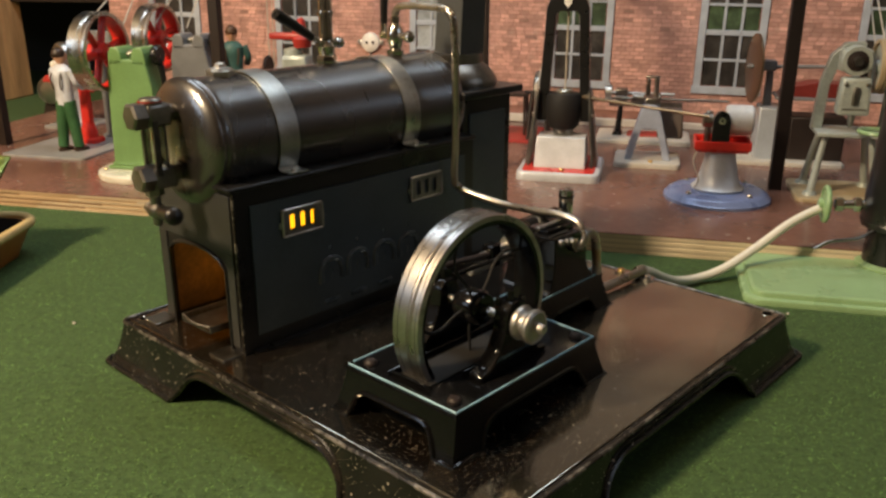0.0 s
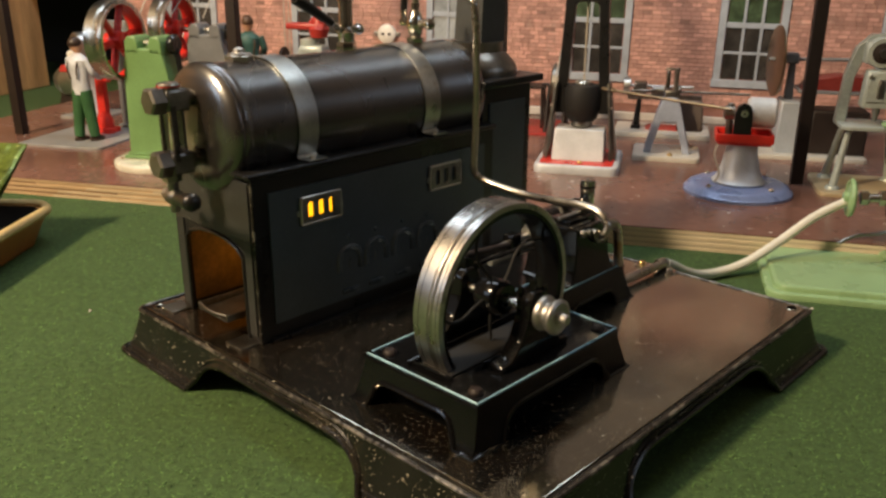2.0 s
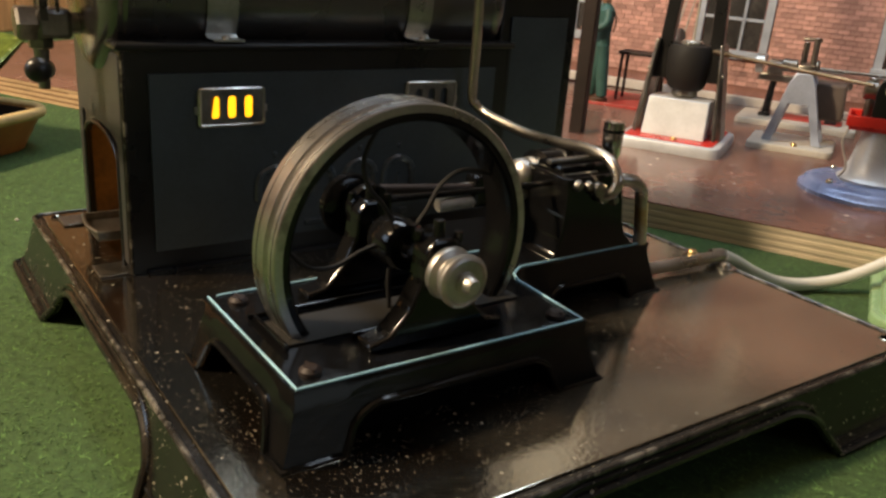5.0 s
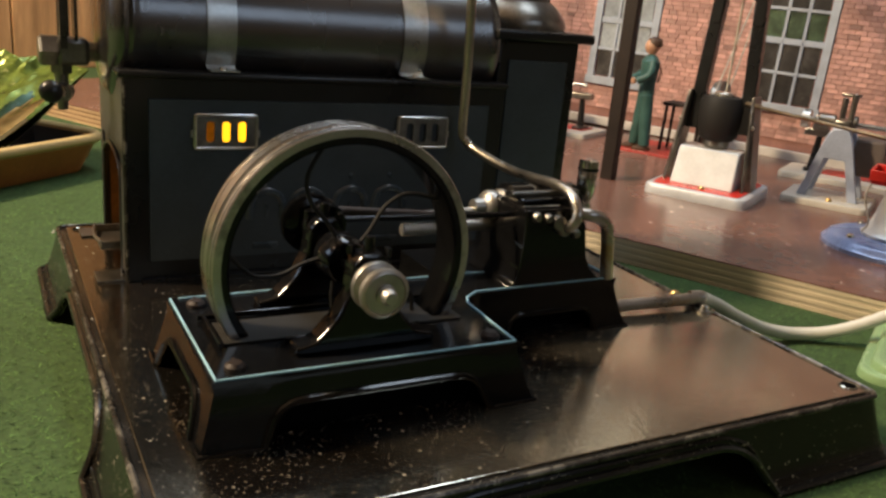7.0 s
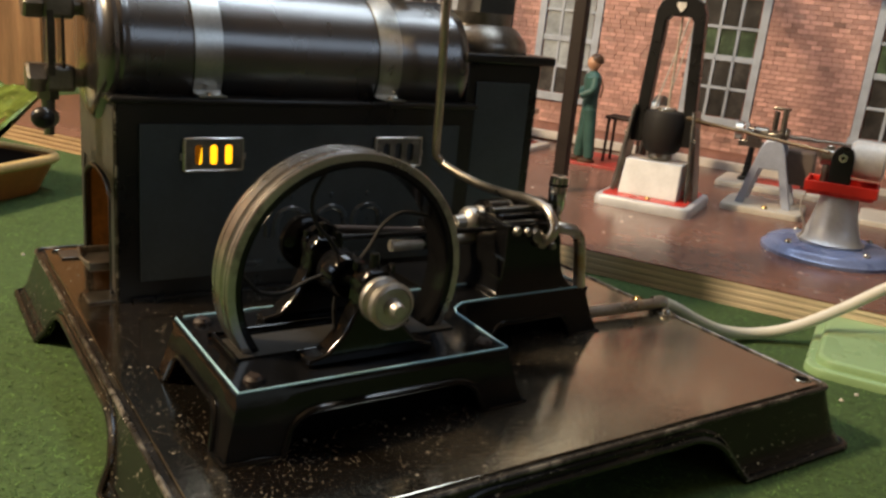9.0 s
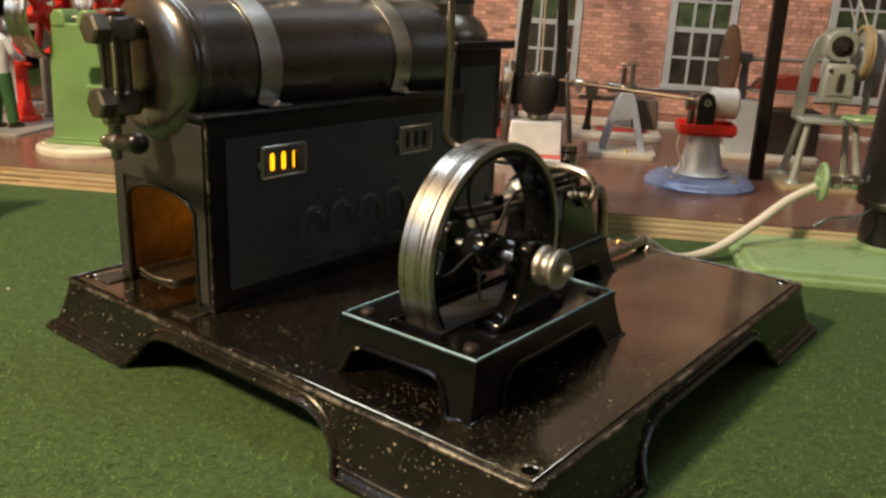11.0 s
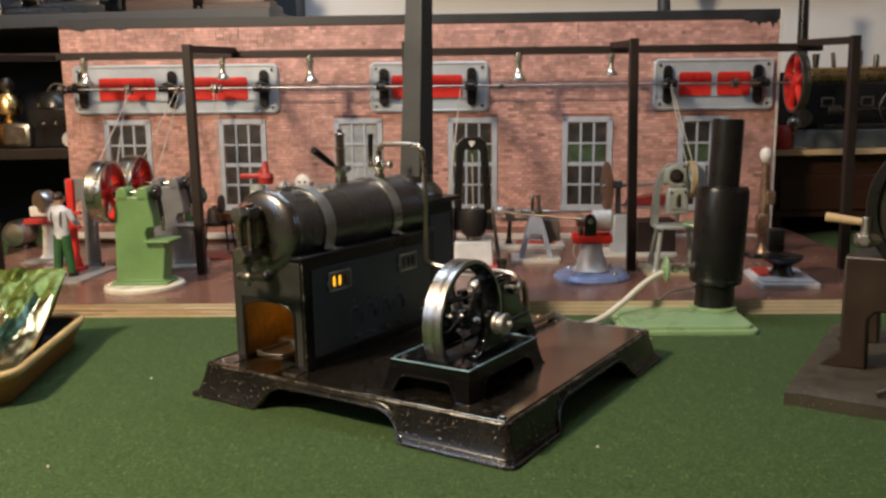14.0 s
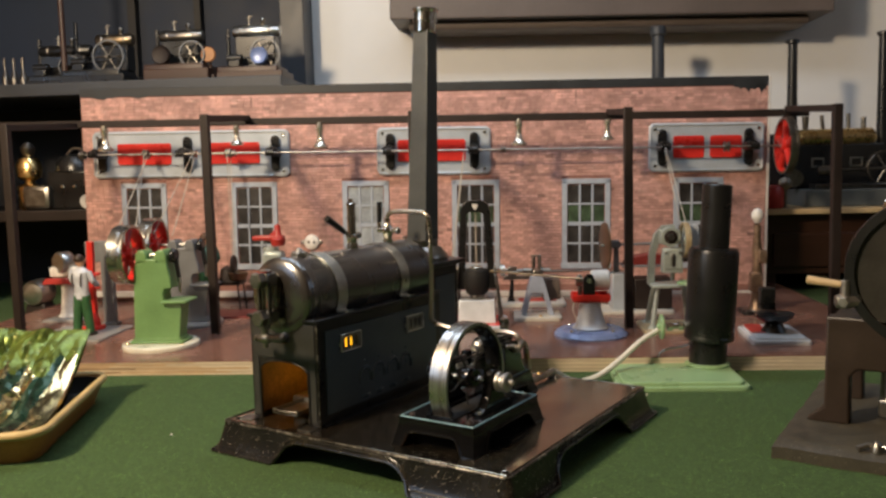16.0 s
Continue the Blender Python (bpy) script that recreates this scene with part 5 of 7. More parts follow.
# ---------------------------------------------------------------- machines on the platform
def press(u, v, body, scale, group, reach=0.046):
    m = at(u, v) @ Matrix.Scale(scale, 4)
    p = thing("eccentric_press", m, "toy eccentric press in %s enamel with red-spoked flywheel on round plate" % ("green" if body is GREEN else "grey"), "press", group)
    part("round_base", lathe([(0, 0), (0.0525, 0), (0.0534, 0.0025), (0.0525, 0.0062), (0.0490, 0.0080), (0.0440, 0.0072), (0.0, 0.0070)], 48), CREAM if body is GREEN else CLEAR, p, "round pale metal base")
    out = [(-0.030, 0.0065), (0.036, 0.0065), (0.036, 0.012), (0.0325, 0.013), (0.0375, 0.052), (0.0385, 0.0625), (0.020, 0.0640), (0.0135, 0.068), (0.0125, 0.078), (0.0155, 0.084), (0.0255, 0.085), (0.0245, 0.098), (0.020, 0.118), (0.0175, 0.126), (-0.024, 0.126), (-0.028, 0.110), (-0.0295, 0.070), (-0.032, 0.013), (-0.034, 0.012), (-0.034, 0.0065)]
    part("body", prism(out, 0.030, pose(0, -0.015, 0), 0.0015), body, p)
    part("foot_moulding", boxes(box((0.078, 0.038, 0.0045), (0.001, 0, 0.0092), 0.0018), box((0.070, 0.033, 0.003), (0.001, 0, 0.0128), 0.0012)), body, p)
    part("table", boxes(box((0.036, 0.046, 0.004), (0.030, 0, 0.066), 0.0015), box((0.020, 0.030, 0.008), (0.028, 0, 0.060), 0.002, taper=(1.3, 1.3))), body, p)
    for x in (-0.0165, 0.0115):
        part("ear", boxes(prism([(-0.0085, 0.120), (0.0085, 0.120), (0.0075, 0.133), (0.004, 0.1385), (-0.004, 0.1385), (-0.0075, 0.133)], 0.030, pose(x, -0.015, 0), 0.0015)), body, p)
    part("crankshaft", boxes(rod((-reach - 0.008, 0, 0.130), (0.030, 0, 0.130), 0.0032), rod((-0.006, 0, 0.130), (0.002, 0, 0.130), 0.005)), STEEL, p)
    part("eccentric", boxes(lathe([(0, -0.004), (0.009, -0.004), (0.0105, -0.002), (0.0105, 0.002), (0.009, 0.004), (0, 0.004)], 24, axis="x", m=pose(0.026, 0, 0.130)), rod((0.028, 0, 0.126), (0.032, 0, 0.092), 0.0035, 0.0028)), STACK, p, "black eccentric with plunger rod")
    part("plunger", rod((0.032, 0, 0.098), (0.032, 0, 0.078), 0.003, 0.0022), STEEL, p)
    w = part("flywheel", wheel_rim(0.042, 0.021, 0.0042, 0.0009, 48), STEEL, p, "bright rimmed flywheel")
    w.location = (-reach + 0.003, 0, 0.132)
    part("red_spokes", boxes(arms(6, 0.004, 0.0385, 0.0044, 0.0034, 0.2), lathe([(0, -0.010), (0.009, -0.010), (0.010, 0), (0.009, 0.010), (0, 0.010)], 20, axis="x")), RED, w)
    part("rim_lining", lathe([(0.0379, -0.0100), (0.0373, 0), (0.0379, 0.0100)], 48, axis="x"), RED, w)
    for x, y in ((-0.040, -0.020), (0.040, -0.022)):
        part("base_screw", lathe([(0, 0.003), (0.002, 0.0026), (0.003, 0.001), (0.003, 0)], 14, pose(x, y, 0.0055)), BRASS, p)
    return p


press(-0.148, 0.097, GREEN, 1.0, "eccentric presses")
press(-0.170, 0.262, GREY, 1.0, "eccentric presses", 0.056)
cord("drive_cord", shaft_at(-0.318, 0, -0.009), tuple(at(-0.204, 0.150) @ Vector((0, 0, 0.14))))
cord("drive_cord", shaft_at(-0.318, 0, 0.009), tuple(at(-0.204, 0.082) @ Vector((0, 0, 0.15))))
cord("drive_cord", shaft_at(-0.228, 0, -0.007), tuple(at(-0.214, 0.246) @ Vector((0, 0, 0.15))))
cord("drive_cord", shaft_at(-0.228, 0, 0.007), tuple(at(-0.214, 0.320) @ Vector((0, 0, 0.14))))
cord("drive_cord", shaft_at(-0.163, 0, -0.009), tuple(at(-0.15, 0.43) @ Vector((0, 0, 0.05))))
cord("drive_cord", shaft_at(-0.163, 0, 0.009), tuple(at(-0.15, 0.445) @ Vector((0, 0, 0.05))))

def figurine(m, shirt, legs, label, h=0.122, hair=None):
    """One plain mesh of a standing model worker."""
    s = h / 0.122
    pieces = []
    for sx, fy in ((-1, -0.004), (1, 0.005)):
        pieces.append((rod((sx * 0.0085, fy, 0.005), (sx * 0.0055, 0, 0.062), 0.0062, 0.0078), 1))
        pieces.append((lathe([(0, 0), (0.0062, 0), (0.0062, 0.003), (0.003, 0.0055), (0, 0.0055)], 14, pose(sx * 0.0085, fy - 0.003, 0) @ Matrix.Diagonal((1, 1.7, 1, 1))), 3))
        arm = [(sx * 0.0145, 0, 0.099), (sx * 0.0185, -0.003, 0.085), (sx * 0.0150, -0.015, 0.077)]
        pieces.append((tube(arm, 0.0044, 10, 5), 0))
        pieces.append((lathe([(0, -0.004), (0.0036, -0.002), (0.0036, 0.002), (0, 0.004)], 10, pose(sx * 0.0135, -0.019, 0.0765)), 2))
    pieces.append((lathe([(0, 0.056), (0.0115, 0.057), (0.0125, 0.064), (0.0115, 0.074), (0.0135, 0.090), (0.0142, 0.098), (0.0090, 0.1035), (0.0045, 0.106), (0, 0.106)], 20, Matrix.Diagonal((1, 0.72, 1, 1))), 0))
    pieces.append((rod((0, 0, 0.104), (0, -0.001, 0.110), 0.0036), 2))
    pieces.append((lathe([(0, 0.106), (0.0045, 0.1075), (0.0072, 0.1125), (0.0072, 0.117), (0.0045, 0.1215), (0, 0.123)], 18, pose(0, -0.001, 0) @ Matrix.Diagonal((1, 1.12, 1, 1))), 2))
    pieces.append((lathe([(0.0070, 0.1145), (0.0078, 0.1175), (0.0060, 0.1225), (0.003, 0.1250), (0, 0.1254)], 18, pose(0, 0.0012, 0) @ Matrix.Diagonal((1, 1.12, 1, 1))), 3))
    pieces.append((boxes(tube([(-0.006, 0.0095, 0.076), (-0.008, 0.0105, 0.090), (-0.007, 0.004, 0.102)], 0.0009, 6, 4), tube([(0.006, 0.0095, 0.076), (0.008, 0.0105, 0.090), (0.007, 0.004, 0.102)], 0.0009, 6, 4)), 3))
    ob = part("figurine", merge_materials(*pieces), [shirt, legs, SKIN, hair or HAIR], None)
    ob.matrix_world = m @ Matrix.Scale(s, 4)
    return tagged(ob, label, "figurine", "toy workers")


figurine(at(-0.298, 0.168, TOP + 0.003, 168), SHIRT, TROUSER, "painted toy worker figurine in pale shirt and green trousers", 0.121)
solid("ground_plate", slab(0.115, 0.120, 0.003, 0.006, 0.001), CLEAR, at(-0.314, 0.190), "thin grey plate under the drop hammer and figurine", "base plate")
solid("red_column", boxes(slab(0.030, 0.026, 0.006, 0.005, 0.002), lathe([(0.011, 0.005), (0.010, 0.016), (0.0075, 0.022), (0.0065, 0.028)], 20), prism([(-0.0065, 0.020), (0.0065, 0.020), (0.0060, 0.075), (0.0075, 0.138), (-0.0020, 0.140), (-0.0045, 0.09)], 0.009, pose(0, -0.0045, 0), 0.0012), box((0.018, 0.008, 0.005), (0.006, 0, 0.088), 0.0015), rod((-0.006, 0, 0.066), (0.014, 0, 0.066), 0.0022)), RED, at(-0.308, 0.218, TOP + 0.003), "tall red enamel column with flared foot", "machine column")
solid("grey_pillar", boxes(box((0.020, 0.012, 0.135), (0, 0, 0.0675), 0.002), box((0.050, 0.010, 0.034), (-0.010, 0, 0.122), 0.002), box((0.026, 0.020, 0.006), (0, 0, 0.003), 0.001)), GREY, at(-0.302, 0.264), "tall plain grey metal pillar", "machine column")

# drop hammer
dh = thing("drop_hammer", at(0.299, 0.213), "black drop hammer frame on a silver block and red plate", "drop hammer")
part("base_plate", boxes(slab(0.090, 0.098, 0.0095, 0.010, 0.003)), SILVER, dh, "silver painted base plate")
part("red_top", boxes(slab(0.078, 0.086, 0.0012, 0.006, 0.0004)), RED, dh).location = (0, 0, 0.0092)
part("block", box((0.0560, 0.050, 0.0330), (0, -0.003, 0.0265), 0.0012, taper=(0.95, 0.62)), SILVER, dh, "silver painted tapered anvil block")
for sx in (-1, 1):
    part("guide", prism([(sx * 0.0120, 0.170), (sx * 0.0228, 0.170), (sx * 0.0292, 0.058), (sx * 0.0180, 0.058)], 0.012, pose(0, -0.006, 0), 0.0010), STACK, dh, "black upright guide")
    part("cheek", prism([(sx * 0.0262, 0.092), (sx * 0.0292, 0.092), (sx * 0.0400, 0.010), (sx * 0.0325, 0.010)], 0.024, pose(0, -0.012, 0), 0.0008), PEWTER, dh, "dull steel side cheek")
    part("guide_rod", rod((sx * 0.0350, -0.020, 0.010), (sx * 0.0285, -0.012, 0.080), 0.0016), PEWTER, dh)
    part("cheek_bolt", lathe([(0, -0.0025), (0.0018, -0.002), (0.0026, 0)], 12, axis="y", m=pose(sx * 0.0310, -0.012, 0.066)), BELL, dh)
part("head", prism([(-0.0236, 0.150), (-0.0225, 0.178), (-0.019, 0.187), (-0.011, 0.192), (0.011, 0.192), (0.019, 0.187), (0.0225, 0.178), (0.0236, 0.150), (0.0135, 0.150), (0.0130, 0.170), (0.009, 0.1745), (-0.009, 0.1745), (-0.0130, 0.170), (-0.0135, 0.150)], 0.014, pose(0, -0.007, 0), 0.0012), STACK, dh, "black arched head")
part("shield", prism([(-0.004, 0.183), (0, 0.178), (0.004, 0.183), (0.004, 0.187), (-0.004, 0.187)], 0.001, pose(0, -0.0085, 0)), WHITE, dh)
part("ram", boxes(lathe([(0, 0.050), (0.0135, 0.050), (0.0165, 0.053), (0.0195, 0.064), (0.0200, 0.083), (0.0180, 0.0885), (0, 0.0900)], 32)), DULL_BLACK, dh, "heavy black ram")
part("ram_top", lathe([(0, 0.0925), (0.008, 0.0925), (0.0096, 0.0912), (0.0096, 0.0890)], 28), BELL, dh, "bright worn ram cap")
part("ram_foot", lathe([(0.0105, 0.044), (0.0115, 0.0455), (0.0115, 0.0500)], 24), PEWTER, dh)
part("lifting_cord", rod((0, 0.003, 0.092), (0, 0.003, 0.178), 0.001), CORD, dh)
part("base_screw", lathe([(0, 0.003), (0.002, 0.0026), (0.003, 0.001), (0.003, 0)], 14, pose(0.004, -0.037, 0.0100)), BRASS, dh)

# trestle bearing
tr = thing("bearing_trestle", at(0.392, 0.285), "grey-blue cast bearing trestle on an off-white plate", "bearing stand")
part("base_plate", slab(0.075, 0.070, 0.006, 0.008, 0.002), OFF_WHITE, tr, "off-white enamel base plate")
for sy in (-0.018, 0.014):
    part("a_frame", prism([(-0.026, 0.006), (-0.018, 0.006), (-0.0085, 0.042), (0.0085, 0.042), (0.018, 0.006), (0.026, 0.006), (0.0115, 0.060), (0.007, 0.070), (-0.007, 0.070), (-0.0115, 0.060)], 0.006, pose(0, sy, 0), 0.001), TRESTLE, tr, "grey-blue splayed frame")
part("axle", rod((-0.045, 0.0, 0.074), (0.085, 0.0, 0.074), 0.0015), PEWTER, tr)
part("collar", boxes(rod((-0.022, 0.0, 0.074), (-0.008, 0.0, 0.074), 0.0058), rod((0.006, 0.0, 0.074), (0.010, 0.0, 0.074), 0.008)), PEWTER, tr)
part("motor_block", box((0.030, 0.024, 0.034), (0.024, 0.020, 0.044), 0.003, taper=(0.85, 0.9)), CABINET, tr, "brown block behind the frame")
part("bearing_cap", boxes(box((0.014, 0.034, 0.010), (0, 0, 0.0725), 0.002), rod((0.0045, -0.006, 0.076), (0.0045, -0.006, 0.101), 0.0026), rod((-0.0045, 0.006, 0.076), (-0.0045, 0.006, 0.096), 0.0026), box((0.016, 0.006, 0.003), (0, 0, 0.099), 0.001)), PEWTER, tr)
part("base_screw", lathe([(0, 0.003), (0.002, 0.0026), (0.003, 0.001), (0.003, 0)], 14, pose(0.004, -0.027, 0.006)), BRASS, tr)

# pedestal fan motor
pd = thing("pedestal_machine", at(0.462, 0.141), "silver cone pedestal with red tray on a round blue plate", "pedestal machine")
part("base_plate", lathe([(0, 0), (0.0515, 0), (0.0515, 0.003), (0.0490, 0.0048), (0.0478, 0.0072), (0.0440, 0.0092), (0.0400, 0.0098), (0, 0.0100)], 48), BLUE, pd, "blue round enamel plate")
part("cone", lathe([(0, 0.0098), (0.0245, 0.0098), (0.0255, 0.012), (0.0220, 0.0145), (0.0185, 0.025), (0.0150, 0.040), (0.0140, 0.050), (0, 0.050)], 40), SILVER, pd, "silver painted cone")
part("tray", boxes(box((0.048, 0.036, 0.0045), (0, 0, 0.0515), 0.001, taper=(1.05, 1.05)), box((0.052, 0.002, 0.008), (0, -0.019, 0.056), 0.0006), box((0.052, 0.002, 0.008), (0, 0.019, 0.056), 0.0006), box((0.002, 0.036, 0.008), (-0.0255, 0, 0.056), 0.0006), box((0.002, 0.036, 0.008), (0.0255, 0, 0.056), 0.0006)), RED, pd, "red enamel tray")
part("bearing_block", prism([(-0.0085, 0.053), (0.0085, 0.053), (0.0080, 0.080), (0.0060, 0.0865), (0.002, 0.089), (-0.002, 0.089), (-0.0060, 0.0865), (-0.0080, 0.080)], 0.006, pose(-0.003, -0.016, 0), 0.001), STACK, pd, "black bearing block")
part("drum", lathe([(0, -0.013), (0.0125, -0.013), (0.0145, -0.011), (0.0145, 0.011), (0.0125, 0.013), (0, 0.013)], 32, axis="x", m=pose(0.014, 0.002, 0.0785)), WHITE, pd, "white drum")
part("end_nut", lathe([(0.0012, 0), (0.0034, 0), (0.0034, 0.003), (0.0012, 0.003)], 18, pose(-0.003, -0.016, 0.080, 90)), BELL, pd)
part("bush", boxes(rod((-0.020, 0.004, 0.077), (-0.010, 0.004, 0.077), 0.007), rod((-0.014, 0.004, 0.055), (-0.014, 0.004, 0.086), 0.0035)), PEWTER, pd)
part("wire", tube([(-0.022, -0.016, 0.054), (-0.026, -0.017, 0.040), (-0.020, -0.018, 0.022), (-0.023, -0.016, 0.013)], 0.0009, 6), CORD, pd)
for a in (45, 135, 225, 315):
    part("base_screw", lathe([(0, 0.003), (0.002, 0.0026), (0.003, 0.001), (0.003, 0)], 14, pose(0.040 * math.cos(radians(a)), 0.040 * math.sin(radians(a)), 0.0095)), NICKEL, pd)
solid("coupling_rod", boxes(rod(tuple(at(0.322, 0.208) @ Vector((0, 0, 0.085))), tuple(at(0.448, 0.138) @ Vector((0, 0, 0.081))), 0.0016), rod(tuple(at(0.318, 0.210) @ Vector((0, 0, 0.0855))), tuple(at(0.334, 0.201) @ Vector((0, 0, 0.0848))), 0.0024)), ROD_BRASS, I(), "thin brass rod from hammer to pedestal", "coupling rod")

# machine with the big brass disc
sw = thing("disc_saw", at(0.544, 0.335), "white bench machine with brass disc and red table", "saw bench")
part("base_plate", slab(0.135, 0.075, 0.005, 0.006, 0.002), OFF_WHITE, sw)
part("bench", boxes(box((0.034, 0.048, 0.060), (-0.014, 0, 0.034), 0.002, taper=(0.9, 0.9))), PLATE_GREY, sw, "pale grey bench body")
part("rear_bench", box((0.060, 0.040, 0.050), (0.036, 0, 0.030), 0.002), IRON, sw)
part("table", box((0.078, 0.046, 0.0035), (0.026, 0, 0.0755), 0.001), GREY, sw)
part("red_table", prism([(-0.02, 0.077), (0.052, 0.077), (0.052, 0.092), (0.02, 0.094), (-0.012, 0.088)], 0.034, pose(0.010, -0.017, 0), 0.001), RED_BROWN, sw, "dark red sloping table")
part("arm", boxes(box((0.010, 0.012, 0.050), (-0.020, 0.004, 0.085), 0.002, taper=(0.7, 0.7)), rod((-0.046, 0.004, 0.108), (0.062, 0.004, 0.110), 0.0022), box((0.016, 0.016, 0.012), (-0.022, 0.004, 0.110), 0.002)), GREY, sw)
part("disc", lathe([(0, -0.0018), (0.038, -0.0018), (0.040, -0.001), (0.040, 0.001), (0.038, 0.0018), (0.034, 0.0012), (0, 0.0012)], 48, axis="x", m=pose(-0.038, 0.004, 0.106, 0, 0, 7)), ROD_BRASS, sw, "big tarnished brass disc")

# drilling machine
dm = thing("drill_press", at(0.582, 0.185), "grey-green toy drilling machine with spoked table ring", "drill press")
part("base_plate", slab(0.088, 0.085, 0.004, 0.008, 0.0015), TAN, dm, "tan enamel base plate")
for sx in (-1, 1):
    for sy in (-1, 1):
        part("leg", boxes(rod((sx * 0.030, sy * 0.024, 0.004), (sx * 0.021, sy * 0.015, 0.063), 0.004, 0.003), lathe([(0, 0), (0.0075, 0), (0.006, 0.004), (0, 0.005)], 14, pose(sx * 0.030, sy * 0.024, 0.003))), GREY_GREEN, dm)
part("table", box((0.060, 0.048, 0.004), (0, 0, 0.064), 0.001), GREY_GREEN, dm)
part("table_ring", tube([(0.026 + 0.020 * math.cos(2 * math.pi * k / 28), -0.028 + 0.016 * math.sin(2 * math.pi * k / 28), 0.070) for k in range(28)], 0.0022, 8, closed=True, smooth=False), PALE_GREEN, dm, "pale green table ring")
part("ring_arm", rod((0.026, -0.012, 0.070), (0.010, 0.0, 0.067), 0.0022), GREY_GREEN, dm)
part("frame", prism([(-0.026, 0.065), (-0.016, 0.065), (-0.014, 0.108), (-0.008, 0.128), (0.004, 0.140), (0.014, 0.143), (0.014, 0.151), (-0.004, 0.150), (-0.016, 0.138), (-0.023, 0.112)], 0.010, pose(-0.006, 0.004, 0), 0.0012), GREY_GREEN, dm, "pale grey-green cast frame")
hd = part("head", box((0.030, 0.020, 0.036), (0.001, -0.004, 0.100), 0.003, taper=(0.86, 0.9)), GREY_GREEN, dm, "pale cast drilling head")
part("head_slot", box((0.006, 0.004, 0.018), (0.001, -0.0142, 0.101), 0.0015), PEWTER, hd)
for x in (-0.009, 0.011):
    part("head_bolt", lathe([(0, -0.002), (0.0016, -0.0016), (0.0022, 0)], 12, axis="y", m=pose(x, -0.0142, 0.112)), PEWTER, hd)
part("quill", boxes(rod((0.001, -0.008, 0.084), (0.001, -0.008, 0.070), 0.0042, 0.0022), rod((-0.010, -0.012, 0.088), (0.013, -0.012, 0.088), 0.002)), PEWTER, dm)
part("gear_case", boxes(box((0.030, 0.016, 0.022), (-0.001, 0.0, 0.134), 0.004), lathe([(0.009, -0.010), (0.0135, -0.010), (0.0145, -0.007), (0.0145, 0.007), (0.0135, 0.010), (0.009, 0.010)], 28, axis="y", m=pose(-0.001, 0.0, 0.134))), GREY_GREEN, dm)
part("rotor", lathe([(0, -0.0125), (0.005, -0.0115), (0.0098, -0.0105), (0.0098, 0.008), (0, 0.008)], 24, axis="y", m=pose(-0.001, 0.0, 0.134)), IRON, dm, "dark rotor")
part("gear_cap", lathe([(0, -0.003), (0.004, -0.003), (0.0045, 0.002), (0, 0.002)], 20, axis="y", m=pose(-0.001, -0.014, 0.134)), PEWTER, dm)
pw = part("belt_pulley", wheel_rim(0.026, 0.008, 0.0035, 0.001, 36), TAN, dm, "dull straw-coloured belt pulley")
pw.location = (0.022, 0.004, 0.128)
part("pulley_disc", lathe([(0, -0.004), (0.006, -0.004), (0.007, -0.0015), (0.0226, -0.0012), (0.0226, 0.0012), (0, 0.0012)], 32, axis="x"), GREY_GREEN, pw)
part("guard", box((0.016, 0.022, 0.040), (0.036, 0.014, 0.130), 0.003, taper=(0.7, 0.8)), PLATE_GREY, dm, "pale grey guard beside the pulley")
part("guard_stay", rod((0.034, 0.012, 0.066), (0.036, 0.014, 0.114), 0.003), GREY_GREEN, dm)
cord("drive_cord", shaft_at(0.622, 0, -0.006), tuple(at(0.604, 0.166) @ Vector((0, 0, 0.140))))
cord("drive_cord", shaft_at(0.622, 0, 0.006), tuple(at(0.604, 0.212) @ Vector((0, 0, 0.140))))

# anvil on its plate and the copper lamp stand
an = thing("anvil", at(0.705, 0.110, TOP, -4), "small black anvil on a silver plate with red field", "anvil")
part("base_plate", boxes(slab(0.074, 0.105, 0.006, 0.005, 0.002), slab(0.064, 0.095, 0.009, 0.005, 0.002)), SILVER, an)
part("red_field", slab(0.022, 0.060, 0.0014, 0.004, 0.0004), RED_DARK, an).location = (-0.020, 0.014, 0.0088)
part("stump", boxes(lathe([(0, 0.008), (0.018, 0.008), (0.014, 0.014), (0.0105, 0.022), (0.012, 0.026)], 24, pose(0.0, -0.004, 0)), box((0.045, 0.018, 0.008), (0.0, -0.004, 0.031), 0.003), lathe([(0, 0.034), (0.026, 0.034), (0.024, 0.029), (0.010, 0.020)], 32, pose(0.0, -0.004, 0)), box((0.020, 0.018, 0.030), (-0.006, 0.012, 0.052), 0.002)), STACK, an, "black anvil body")
cpm = material("aged_copper", (0.33, 0.23, 0.16), 0.34, 0.8, 0.45, 60, 400, 0.15)
cp = thing("copper_stand", at(0.738, 0.300), "slender copper machine stand with pale globe", "machine stand")
part("foot", slab(0.05, 0.05, 0.006, 0.006, 0.002), STACK, cp)
part("column", boxes(lathe([(0.014, 0.006), (0.010, 0.014), (0.007, 0.040), (0.009, 0.060), (0.006, 0.080), (0.008, 0.100), (0.005, 0.125), (0.006, 0.140), (0, 0.142)], 20), box((0.018, 0.016, 0.030), (-0.004, -0.006, 0.050), 0.003), box((0.014, 0.016, 0.022), (0.006, -0.004, 0.090), 0.003)), cpm, cp, "aged copper column")
part("globe", lathe([(0, 0.141), (0.005, 0.143), (0.0085, 0.149), (0.0092, 0.156), (0.0065, 0.163), (0, 0.166)], 24), WHITE, cp, "pale round globe")

